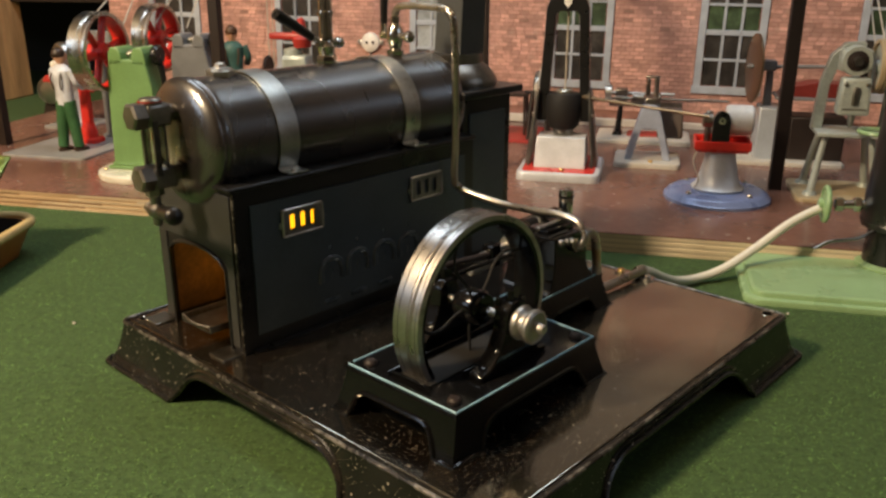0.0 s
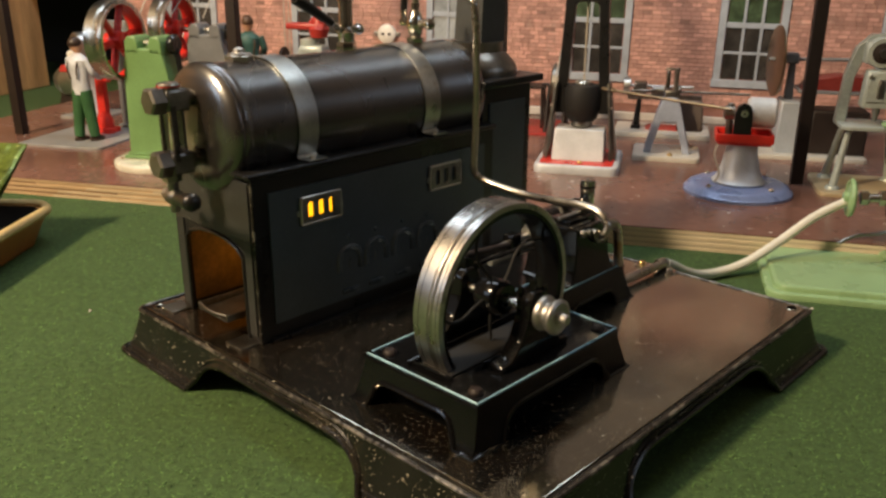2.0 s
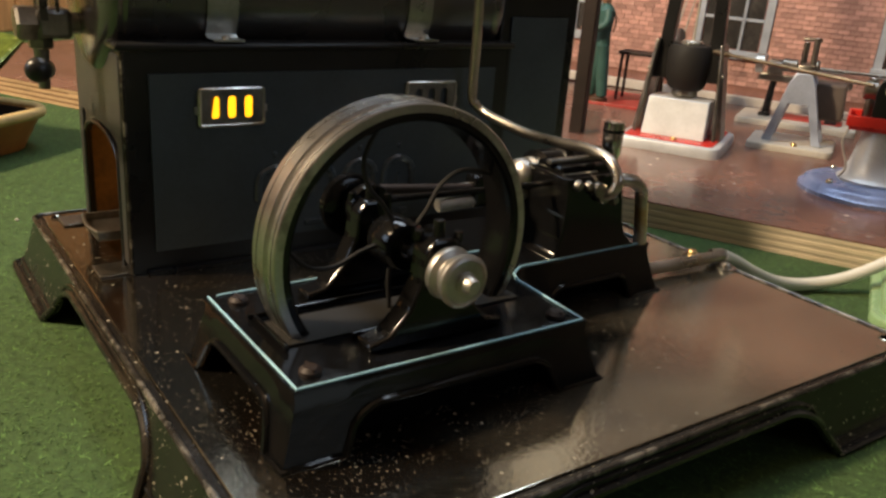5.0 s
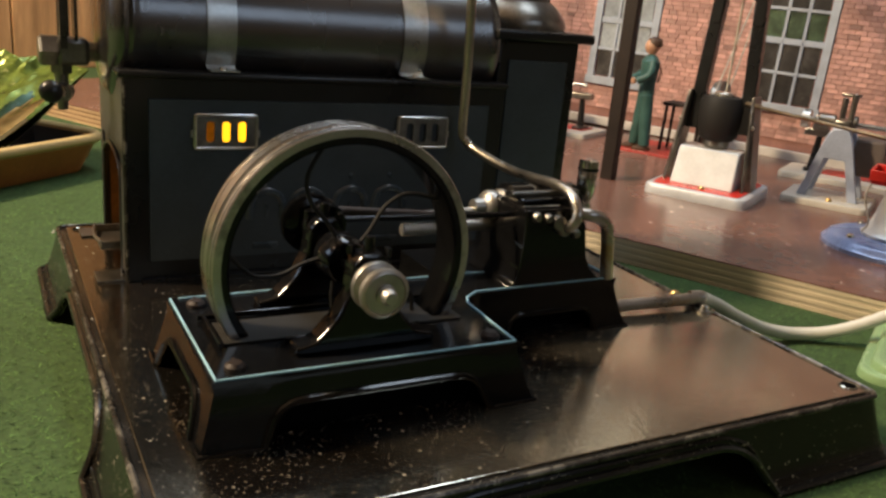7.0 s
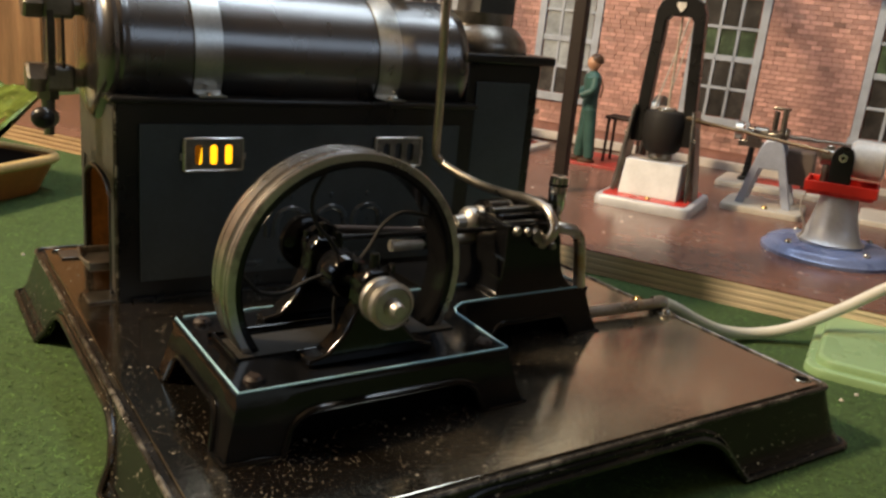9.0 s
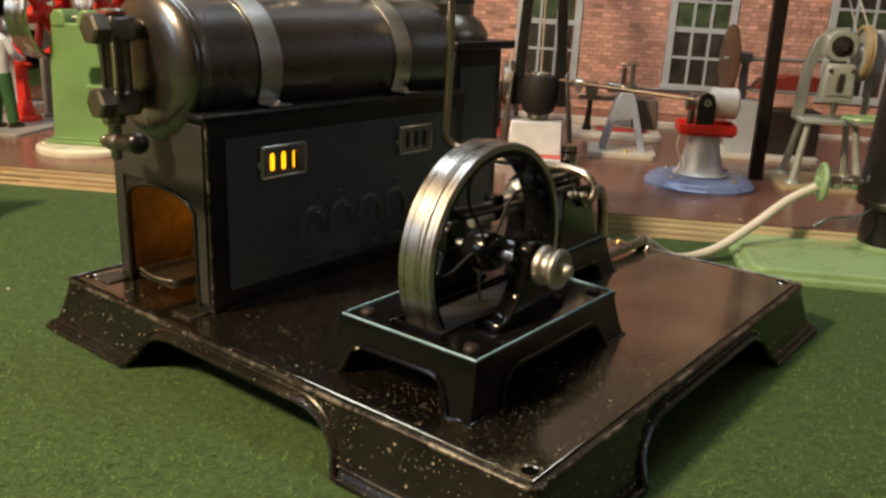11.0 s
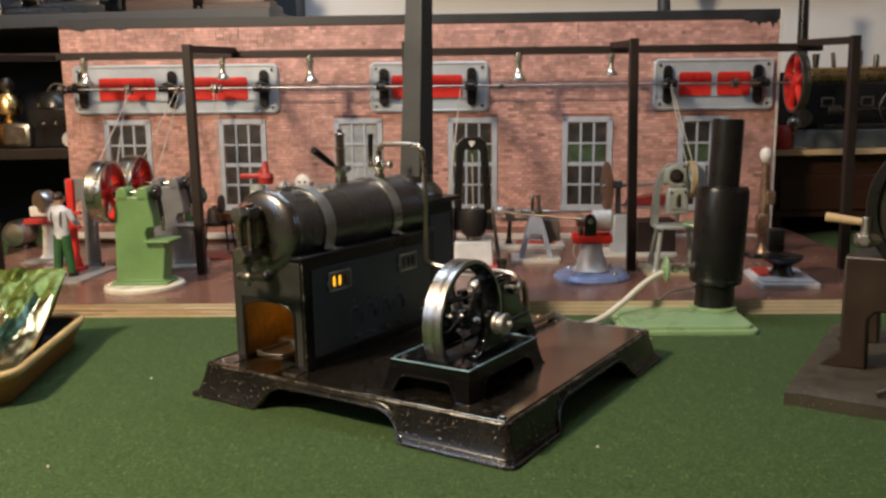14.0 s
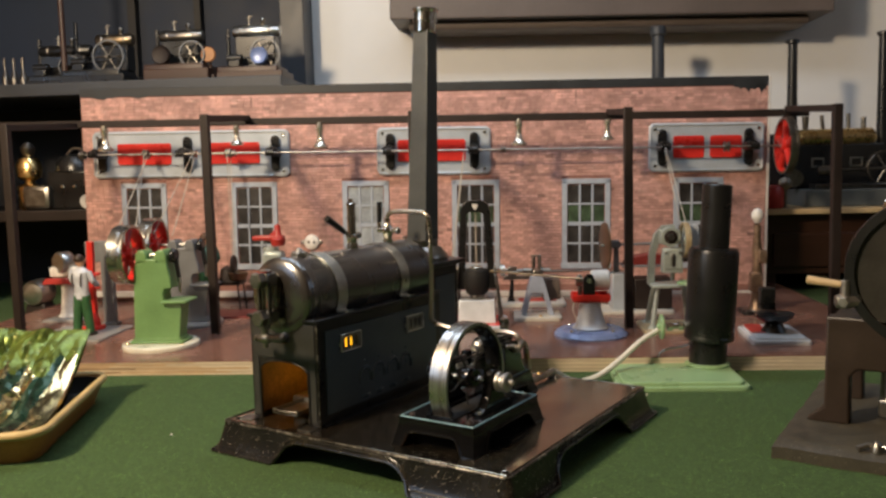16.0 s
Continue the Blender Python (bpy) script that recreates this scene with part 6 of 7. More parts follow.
# things close to the board
figurine(at(0.172, 0.372, TOP + 0.003, -60), OVERALL, OVERALL, "painted toy worker figurine in teal overalls", 0.122, HAIR_BROWN)
figurine(at(-0.180, 0.378, TOP + 0.003, 200), OVERALL, TROUSER, "painted toy worker figurine in teal shirt by the forge", 0.134, HAIR_BROWN)
tb = thing("work_table", at(0.200, 0.408), "small dark red toy work table on a red plate", "toy table")
part("plate", slab(0.100, 0.100, 0.003, 0.004, 0.001), RED_DARK, tb)
part("top", box((0.046, 0.034, 0.0035), (0.010, 0, 0.056), 0.0008), IRON, tb)
for sx in (-1, 1):
    for sy in (-1, 1):
        part("leg", rod((0.010 + sx * 0.020, sy * 0.014, 0.003), (0.010 + sx * 0.019, sy * 0.013, 0.055), 0.0018), IRON, tb)
gr = thing("grindstone", at(0.250, 0.385), "dark grinding wheel on a spindly iron stand", "grinding machine")
part("wheel", lathe([(0, -0.006), (0.026, -0.006), (0.028, -0.004), (0.028, 0.004), (0.026, 0.006), (0, 0.006)], 36, axis="x", m=pose(0, 0, 0.062)), PEWTER, gr)
part("stand", boxes(rod((-0.012, -0.018, 0), (-0.010, 0, 0.062), 0.0024), rod((-0.012, 0.018, 0), (-0.010, 0, 0.062), 0.0024), rod((0.012, -0.018, 0), (0.010, 0, 0.062), 0.0024), rod((0.012, 0.018, 0), (0.010, 0, 0.062), 0.0024), rod((-0.020, 0, 0.062), (0.020, 0, 0.062), 0.002)), IRON, gr)
cord("drive_cord", shaft_at(0.268, 0, -0.006), tuple(at(0.250, 0.357) @ Vector((0, 0, 0.070))))
cord("drive_cord", shaft_at(0.268, 0, 0.006), tuple(at(0.250, 0.413) @ Vector((0, 0, 0.070))))
for u, w in ((0.05, 0.10), (0.385, 0.12)):
    st = thing("small_machine", at(u, 0.420), "small dark lathe on an off-white plate by the wall", "toy lathe", "small machines")
    part("plate", slab(w, 0.075, 0.006, 0.005, 0.002), OFF_WHITE, st)
    part("red_field", slab(w * 0.55, 0.036, 0.0012, 0.004, 0.0004), RED_DARK, st).location = (w * 0.1, 0.004, 0.006)
    for sx in (-1, 1):
        part("stand", boxes(box((0.012, 0.026, 0.004), (sx * w * 0.28, 0, 0.008), 0.001), rod((sx * w * 0.28, 0, 0.008), (sx * w * 0.26, 0, 0.046), 0.0045, 0.003)), STACK, st)
    part("bed", boxes(box((w * 0.78, 0.012, 0.007), (0, 0, 0.047), 0.001), box((0.016, 0.018, 0.016), (-w * 0.26, 0, 0.058), 0.002)), PEWTER, st)
    part("spindle", boxes(rod((-w * 0.42, 0, 0.060), (w * 0.3, 0, 0.060), 0.002), lathe([(0, -0.004), (0.010, -0.004), (0.010, 0.004), (0, 0.004)], 20, axis="x", m=pose(-w * 0.40, 0, 0.060))), TIN, st)
rd = thing("hand_press", at(-0.014, 0.205) @ Matrix.Scale(1.19, 4), "grey-green toy machine with a red cap", "toy machine")
part("column", boxes(slab(0.050, 0.050, 0.005, 0.006, 0.002), lathe([(0.014, 0.005), (0.010, 0.014), (0.009, 0.060), (0.012, 0.075), (0.009, 0.108), (0, 0.110)], 20), box((0.026, 0.022, 0.030), (0.004, 0, 0.088), 0.004)), GREY_GREEN, rd)
part("red_cap", boxes(box((0.040, 0.014, 0.006), (-0.002, 0, 0.120), 0.002), lathe([(0.008, 0.110), (0.010, 0.118), (0.005, 0.124), (0.0035, 0.136), (0, 0.138)], 18, pose(0.010, 0, 0)), rod((0.002, 0, 0.122), (0.010, 0, 0.130), 0.003)), RED_DARK, rd, "red enamel cap")
sc = thing("wall_plate", W @ pose(wl(-0.024), -0.002, 0.1235), "white round plate with two dark holes on the board", "wall plate")
part("plate", lathe([(0, -0.006), (0.0115, -0.006), (0.0138, -0.0045), (0.0142, 0), (0, 0)], 32, axis="y"), WHITE, sc)
for sx in (-1, 1):
    part("hole", lathe([(0, -0.0064), (0.0022, -0.0064), (0.0022, -0.005)], 14, axis="y", m=pose(sx * 0.005, 0, 0)), DULL_BLACK, sc)
    part("ear", box((0.007, 0.003, 0.007), (sx * 0.0165, -0.002, 0), 0.001), TIN, sc)
part("conduit", rod((0, -0.002, -0.014), (0, -0.002, -0.075), 0.0018), TIN, sc)
bl = thing("bellows", at(-0.150, 0.400), "brown toy forge stand with wire legs", "toy forge")
part("pan", boxes(box((0.055, 0.040, 0.008), (0, 0, 0.050), 0.002), lathe([(0, 0.054), (0.016, 0.054), (0.012, 0.074), (0, 0.080)], 14)), IRON, bl)
part("wheel", lathe([(0, -0.003), (0.018, -0.003), (0.020, 0), (0.018, 0.003), (0, 0.003)], 28, axis="x", m=pose(0.012, 0, 0.082) @ Matrix.Scale(0.8, 4)), IRON, bl)
part("brass_pan", lathe([(0, 0), (0.014, 0), (0.018, 0.012), (0.014, 0.013), (0, 0.004)], 24, pose(0.022, -0.010, 0.056)), ROD_BRASS, bl, "tarnished brass pan")
for sx in (-1, 1):
    for sy in (-1, 1):
        part("leg", rod((sx * 0.026, sy * 0.018, 0), (sx * 0.022, sy * 0.015, 0.048), 0.0016), IRON, bl)
solid("red_plate", slab(0.11, 0.075, 0.003, 0.005, 0.001), RED_BROWN, at(-0.140, 0.350), "thin dark red plate on the platform", "base plate")
gl = thing("polishing_machine", at(-0.408, 0.330), "dark polishing machine with red arm on white plate", "toy machine")
part("plate", slab(0.065, 0.070, 0.004, 0.006, 0.002), CLEAR, gl)
part("stand", boxes(lathe([(0.018, 0.005), (0.013, 0.012), (0.010, 0.05), (0.012, 0.070), (0, 0.072)], 20), box((0.055, 0.018, 0.018), (0, 0, 0.082), 0.004)), WHITE, gl)
part("drum", lathe([(0, -0.014), (0.020, -0.014), (0.023, -0.010), (0.023, 0.010), (0.020, 0.014), (0, 0.014)], 28, axis="x", m=pose(-0.004, 0, 0.098, 0, 0, 62) @ Matrix.Scale(0.82, 4)), TIN, gl)
part("red_arm", box((0.050, 0.012, 0.010), (-0.012, -0.012, 0.067), 0.002, taper=(0.8, 0.8)), RED_DARK, gl)
sv = thing("silver_drum", at(-0.541, 0.470, 0.0), "round shiny metal drum on a dark cradle behind the platform", "drum")
part("body", lathe([(0, -0.026), (0.012, -0.0265), (0.020, -0.024), (0.0245, -0.016), (0.0250, 0.0), (0.0245, 0.016), (0.020, 0.024), (0, 0.026)], 36, axis="y", m=pose(0, 0, 0.0455)), TIN, sv)
part("end_ring", lathe([(0.0185, -0.0262), (0.0205, -0.0262), (0.0215, -0.0235)], 36, axis="y", m=pose(0, 0, 0.0455)), TIN, sv)
part("cradle", box((0.044, 0.044, 0.026), (0, 0, 0.013), 0.003, taper=(0.8, 0.8)), IRON, sv)

# ---------------------------------------------------------------- tray with foil bag
ty = thing("tray", D @ pose(-0.2107, -0.2440, 0, 0, 0, 11.6), "orange-brown tray with straw-coloured rim and dark inside", "tray")
def tray_body():
    bm = bmesh.new()
    rings = []
    for w, d, z, r in ((0.198, 0.205, 0.0005, 0.016), (0.210, 0.219, 0.015, 0.020), (0.222, 0.233, 0.029, 0.024), (0.210, 0.221, 0.029, 0.020), (0.198, 0.209, 0.010, 0.016), (0.188, 0.197, 0.004, 0.014)):
        rings.append([bm.verts.new((x, y, z)) for x, y in rounded(w, d, r)])
    for a, b in zip(rings, rings[1:]):
        for k in range(len(a)):
            j = (k + 1) % len(a)
            bm.faces.new((a[k], a[j], b[j], b[k]))
    bm.faces.new(rings[-1])
    bm.faces.new(rings[0][::-1])
    bmesh.ops.recalc_face_normals(bm, faces=bm.faces[:])
    inner = set(rings[3] + rings[4] + rings[5])
    for f in bm.faces:
        if all(v in inner for v in f.verts):
            f.material_index = 1
    return bm


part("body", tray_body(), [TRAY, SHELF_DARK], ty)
part("rim", tube([(x, y, 0.0295) for x, y in rounded(0.220, 0.231, 0.023)], 0.0042, 10, closed=True, smooth=False), TRAY_RIM, ty, "straw-coloured rounded rim")
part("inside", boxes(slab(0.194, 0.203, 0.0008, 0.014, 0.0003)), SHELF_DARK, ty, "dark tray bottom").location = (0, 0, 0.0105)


def foil_bag(printed):
    """A crumpled bag: pleated and full below, pinched flat to a top edge."""
    bm = bmesh.new()
    nu, nv = 120, 64
    tray_place = pose(-0.2107, -0.2440, 0, 0, 0, 11.6)
    inv = tray_place.inverted()
    out = Vector((0.26, -0.66, 0.70))
    for side in (1, -1):
        rows = []
        for j in range(nv + 1):
            t = j / nv
            row = []
            for i in range(nu + 1):
                s = i / nu
                top = Vector((-0.345 + 0.205 * s, -0.175 + 0.059 * s, 0.098 - 0.015 * s + 0.003 * math.sin(7 * s)))
                low = Vector((-0.2805 + 0.1731 * s, -0.352 + 0.0423 * s, 0.0170))
                p = low.lerp(top, t)
                p.z -= 0.024 * math.sin(math.pi * t ** 0.8)
                lip = min(1.0, 5 * min(s, 1 - s))
                warp = 0.10 * noise.noise(Vector((s * 2.3, t * 2.0, 0.7 * side))) + 0.05 * noise.noise(Vector((s * 6, t * 4, 3.3)))
                pleat = abs(((s + warp) * 11.0) % 2 - 1) - 0.5                  # long upright folds
                fine = abs(((s * 0.7 + 2.2 * warp + 0.22 * t) * 17.0) % 2 - 1) - 0.5
                facet = noise.voronoi(Vector((s * 9, t * 5, 1.7 * side)))[0][0] - 0.3
                body = 0.020 * (1 - t) ** 0.7 * (0.30 + 0.70 * math.sin(math.pi * s) ** 0.3)
                fold = (0.019 * pleat * (1.10 - 0.75 * t) + 0.006 * fine * (1.1 - 0.6 * t) + 0.014 * facet * (1 - 0.45 * t)) * lip
                crisp = noise.voronoi(Vector((s * 26, t * 13, 4.1 + side)))[0]
                fold += 0.0050 * (crisp[1] - crisp[0] - 0.2) * (0.45 + 0.55 * t) * lip
                p += out * ((body + 0.0006) * side + fold * (1 if side == 1 else 0.8))
                p.z += 0.003 * noise.noise(Vector((s * 9, 0.3, 0))) * t
                p.z = max(p.z, 0.0118)
                q = inv @ p                                                    # the tray's sides hold it
                if q.z < 0.036:
                    wide = 0.0925 + 0.010 * max(0.0, min(1.0, (q.z - 0.011) / 0.018))
                    q.x, q.y = max(-wide, min(wide, q.x)), max(-wide - 0.004, min(wide + 0.004, q.y))
                    p = tray_place @ q
                row.append(bm.verts.new(p))
            rows.append(row)
        for j in range(nv):
            for i in range(nu):
                s, t = (i + 0.5) / nu, (j + 0.5) / nv
                w = t + 0.16 * noise.noise(Vector((s * 9, t * 4, 3.1)))
                e = s + 0.025 * math.sin(5 * t) + 0.03 * noise.noise(Vector((s * 12, t * 5, 6.6)))
                green = w > 0.80 - 0.14 * abs(math.sin(23 * s + 3 * noise.noise(Vector((s * 8, 0.4, 2.2)))))
                if green == printed:
                    f = bm.faces.new((rows[j][i], rows[j][i + 1], rows[j + 1][i + 1], rows[j + 1][i]))
                    f.material_index = 1 if (0.665 < e < 0.725 or 0.80 < e < 0.915) and not printed else 0
    bmesh.ops.delete(bm, geom=[v for v in bm.verts if not v.link_faces], context="VERTS")
    bmesh.ops.recalc_face_normals(bm, faces=bm.faces[:])
    return bm


fb_bag = thing("foil_bag", D, "crumpled silver and olive-green foil bag in the tray", "foil bag")
for ob in (part("silver_body", foil_bag(False), [FOIL, FOIL_TEAL], fb_bag, "crumpled silver foil with a teal stripe"), part("green_seal", foil_bag(True), FOIL_GREEN, fb_bag, "olive-green printed top of the bag")):
    ob.data.set_sharp_from_angle(angle=radians(24))
solid("black_box", box((0.060, 0.040, 0.034), (0, 0, 0.017), 0.002), SHELF_DARK, D @ pose(-0.205, -0.168, 0.0113, 0, 0, 12), "small black box lying in the tray behind the bag", "box")
rng = random.Random(4)
for k in range(7):
    solid("lint", lathe([(0, 0), (0.0012, 0.0004), (0.0008, 0.0014), (0, 0.0016)], 6), SKIRTING, D @ pose(rng.uniform(-0.15, 0.55), rng.uniform(-0.50, -0.03), 0.0002, 0, 0, rng.uniform(0, 90)), "tiny pale lint speck on the felt", "lint", "lint specks")

# ---------------------------------------------------------------- brown engine on a slab
be = thing("brown_engine", pose(0, 0, 0), "heavy brown cast engine stand with dark drum on a slab", "steam engine")
def rough_slab(x0, x1, y0, y1, h):
    bm = bmesh.new()
    bmesh.ops.create_grid(bm, x_segments=24, y_segments=24, size=0.5)
    for v in bm.verts:
        x, y = x0 + (v.co.x + 0.5) * (x1 - x0), y0 + (v.co.y + 0.5) * (y1 - y0)
        e = min(v.co.x + 0.5, 0.5 - v.co.x, v.co.y + 0.5, 0.5 - v.co.y)
        v.co = (x + 0.003 * noise.noise((x * 30, y * 30, 0)), y + 0.003 * noise.noise((x * 30, y * 30, 5)), h - (0.004 if e < 0.01 else 0) + 0.0015 * noise.noise((x * 40, y * 40, 2)))
    ex = bmesh.ops.extrude_edge_only(bm, edges=[e for e in bm.edges if e.is_boundary])["geom"]
    for v in ex:
        if isinstance(v, bmesh.types.BMVert):
            v.co.z = 0
    bmesh.ops.recalc_face_normals(bm, faces=bm.faces[:])
    return bm


part("slab", rough_slab(-0.033, 0.27, 0.440, 0.70, 0.015), STONE, be, "mottled grey-brown slab")
def stand_side(y):
    o = [(-0.020, 0.015), (0.018, 0.015), (0.0175, 0.060), (0.024, 0.067), (0.15, 0.067), (0.157, 0.060), (0.157, 0.015), (0.19, 0.015), (0.178, 0.03), (0.176, 0.115), (-0.003, 0.115), (-0.004, 0.030)]
    return prism(o, 0.018, pose(0, y, 0), 0.002)
part("frame_side", stand_side(0.520), BROWN_CAST, be, "brown cast side frame")
part("frame_side", stand_side(0.615), BROWN_CAST, be)
part("frame_top", boxes(box((0.172, 0.09, 0.012), (0.086, 0.574, 0.108), 0.002)), BROWN_CAST, be)
part("end_rail", box((0.016, 0.08, 0.04), (0.006, 0.575, 0.088), 0.002), BROWN_CAST, be)
part("drum", lathe([(0, -0.055), (0.058, -0.055), (0.062, -0.051), (0.062, 0.045), (0.056, 0.050), (0, 0.050)], 48, axis="y", m=pose(0.078, 0.575, 0.158)), material("smoky_drum_steel", (0.032, 0.029, 0.024), 0.34, 0.1, 0.35, 25, 300, 0.1), be, "smoky dark drum")
part("drum_ring", lathe([(0.058, -0.059), (0.066, -0.059), (0.067, -0.054), (0.062, -0.050)], 48, axis="y", m=pose(0.078, 0.575, 0.158)), STACK, be)
vb = part("valve_body", boxes(rod((0.013, 0.517, 0.124), (0.013, 0.517, 0.150), 0.0055, 0.004), rod((0.006, 0.512, 0.131), (0.024, 0.522, 0.131), 0.0062, segments=8), rod((0.013, 0.514, 0.131), (0.013, 0.505, 0.131), 0.005, segments=6)), PULLEY, be, "dull metal valve")
part("valve_handle", rod((0.010, 0.517, 0.1455), (-0.0195, 0.519, 0.1485), 0.0032, 0.0042), WOOD_EDGE, vb, "turned pale wooden handle")
part("steam_fitting", boxes(rod((0.045, 0.53, 0.196), (0.045, 0.53, 0.222), 0.006, 0.004), rod((0.036, 0.53, 0.206), (0.056, 0.53, 0.206), 0.004), rod((0.050, 0.515, 0.180), (0.058, 0.515, 0.192), 0.005)), NICKEL, be)
part("pump", boxes(box((0.10, 0.05, 0.018), (0.088, 0.575, 0.026), 0.003), lathe([(0, -0.03), (0.014, -0.03), (0.014, 0.03), (0, 0.03)], 20, axis="x", m=pose(0.08, 0.575, 0.046)), rod((0.045, 0.56, 0.030), (0.045, 0.56, 0.062), 0.006)), PEWTER, be, "small pump under the stand")
part("slab_fitting", boxes(lathe([(0, 0), (0.010, 0), (0.009, 0.010), (0.004, 0.016), (0, 0.016)], 16, pose(0.048, 0.455, 0.014) @ Matrix.Scale(0.6, 4)), tube([(0.034, 0.450, 0.017), (0.045, 0.455, 0.020), (0.07, 0.45, 0.018)], 0.0022, 8)), PEWTER, be)

# ---------------------------------------------------------------- shelf unit, sideboard, wall cabinet, pine side
su = thing("shelf_unit", D, "dark grey open shelf unit against the wall", "shelf unit")
part("side", box((0.056, 0.092, 1.90), (-0.139, 0.944, 0.95), 0.002), SHELF_GREY, su)
# Unseen far end: the unit is widened to hide pale wall from reflections.
part("side", box((0.040, 0.36, 1.90), (-2.34, 0.815, 0.95), 0.002), SHELF_GREY, su)
part("shelf", box((2.22, 0.36, 0.026), (-1.209, 0.815, 0.441), 0.002), SHELF_GREY, su)
part("shelf", box((2.22, 0.36, 0.022), (-1.209, 0.815, 0.182), 0.002), IRON, su)
part("shelf", box((2.22, 0.36, 0.026), (-1.209, 0.815, 0.78), 0.002), SHELF_GREY, su)
part("back", box((2.18, 0.008, 0.34), (-1.244, 0.984, 0.611)), SHELF_BACK, su, "slate-blue back panel")
# Unseen black upper back and shelf, added to keep the plate's reflections dark.
part("back", box((2.18, 0.008, 1.12), (-1.244, 0.984, 1.341)), SHELF_DARK, su)
part("shelf", box((2.22, 0.36, 0.026), (-1.209, 0.815, 1.12), 0.002), SHELF_DARK, su)
part("back", box((2.18, 0.008, 0.44), (-1.244, 0.984, 0.220)), SHELF_DARK, su)
part("divider", box((0.020, 0.03, 0.325), (-0.5436, 0.970, 0.617), 0.001), SHELF_DARK, su)
part("divider", box((0.016, 0.03, 0.325), (-0.382, 0.970, 0.617), 0.001), SHELF_DARK, su)


def toy_engine(m, boiler, frame, wheel_r, label, chimney=0.12, flip=1, plinth=0.0, bx=0.0, half=0.046, bz=0.060, disc=None):
    e = thing("toy_engine", m @ pose(0, 0, plinth) @ Matrix.Scale(1.15, 4), label, "toy steam engine", "shelf engines")
    if plinth:
        part("plinth", box((0.120, 0.082, plinth / 1.15 + 0.001), (0.005, 0, -plinth / 2.3 + 0.0005), 0.0015), frame, e)
    if disc:
        part("drive_disc", lathe([(0, -0.004), (disc[2] * 0.6, -0.003), (disc[2] * 0.9, -0.005), (disc[2], -0.002), (disc[2], 0.002), (0, 0.002)], 32, axis="y", m=pose(disc[0], -0.034, disc[1])), disc[3], e)
    part("base", slab(0.112, 0.075, 0.010, 0.004, 0.002), frame, e)
    part("firebox", box((half * 1.7, 0.034, bz - 0.020), (bx, 0.014, bz / 2), 0.002), STACK, e)
    part("boiler", lathe([(0, -half), (0.009, -half), (0.011, -half + 0.003), (0.011, half - 0.003), (0.009, half), (0, half)], 28, axis="x", m=pose(bx, 0.014, bz)), boiler, e)
    for x in (bx - half * 0.65, bx + half * 0.6):
        part("band", lathe([(0.0112, -0.002), (0.0116, -0.001), (0.0116, 0.001), (0.0112, 0.002)], 28, axis="x", m=pose(x, 0.014, bz)), PEWTER, e)
    part("chimney", rod((-0.050 * flip, 0.020, 0.008), (-0.050 * flip, 0.020, chimney), 0.004, 0.0034), STACK, e)
    part("dome", boxes(lathe([(0.003, 0), (0.003, 0.007), (0.0045, 0.009), (0.003, 0.013), (0, 0.014)], 14, pose(bx + 0.012, 0.014, bz + 0.010)), rod((bx - 0.014, 0.014, bz + 0.010), (bx - 0.014, 0.014, bz + 0.030), 0.0018), rod((bx - 0.018, 0.014, bz + 0.024), (bx - 0.008, 0.014, bz + 0.028), 0.0013)), PEWTER, e)
    w = part("flywheel", wheel_rim(wheel_r, 0.005, 0.0024, 0, 36), GREY, e)
    w.matrix_local = pose(0.030 * flip, -0.022, wheel_r + 0.004, 0, 0, 90)
    part("spokes", boxes(arms(6, 0.003, wheel_r - 0.002, 0.0011, 0.0009), rod((-0.008, 0, 0), (0.010, 0, 0), 0.003)), PEWTER, w)
    part("cylinder", boxes(rod((-0.040 * flip, -0.022, 0.026), (-0.012 * flip, -0.022, 0.026), 0.007), rod((-0.012 * flip, -0.022, 0.026), (0.030 * flip, -0.022, 0.026), 0.0018), box((0.022, 0.016, 0.013), (-0.026 * flip, -0.022, 0.016), 0.002)), STACK, e)
    return e


SZ = 0.4545
toy_engine(D @ pose(-0.610, 0.735, SZ), STACK, STACK, 0.022, "black toy steam engine with thin pale chimney on the shelf", 0.085, plinth=0.010, bx=0.006, half=0.050)
toy_engine(D @ pose(-0.5175, 0.720, SZ), ROD_BRASS, STACK, 0.030, "toy steam engine with brass boiler on the shelf", 0.105, plinth=0.0174, bx=0.028, half=0.035, bz=0.068)
toy_engine(D @ pose(-0.337, 0.720, SZ), PEWTER, WOOD_RED, 0.024, "toy steam engine with tin boiler on a brown board", 0.080, plinth=0.0233, half=0.040, bz=0.0655, disc=(-0.0226, 0.026, 0.017, IRON))
toy_engine(D @ pose(-0.1815, 0.720, SZ), TIN, WOOD_RED, 0.028, "toy steam engine with bright nickel boiler and blue disc", 0.085, plinth=0.013, bx=0.0065, half=0.0435, bz=0.078, disc=(0.022, 0.028, 0.0155, BLUE))
dt = thing("disc_stand", D @ pose(-0.270, 0.704, SZ + 0.0005), "dull brown disc on a small wooden stand", "disc stand")
part("disc", lathe([(0, -0.003), (0.014, -0.003), (0.016, 0), (0.014, 0.003), (0, 0.003)], 28, axis="y", m=pose(0, -0.004, 0.053)), TRAY, dt)
part("stem", boxes(box((0.030, 0.030, 0.012), (0, 0, 0.006), 0.002), rod((0, 0.006, 0.010), (0, 0.006, 0.053), 0.003)), WOOD_RED, dt)
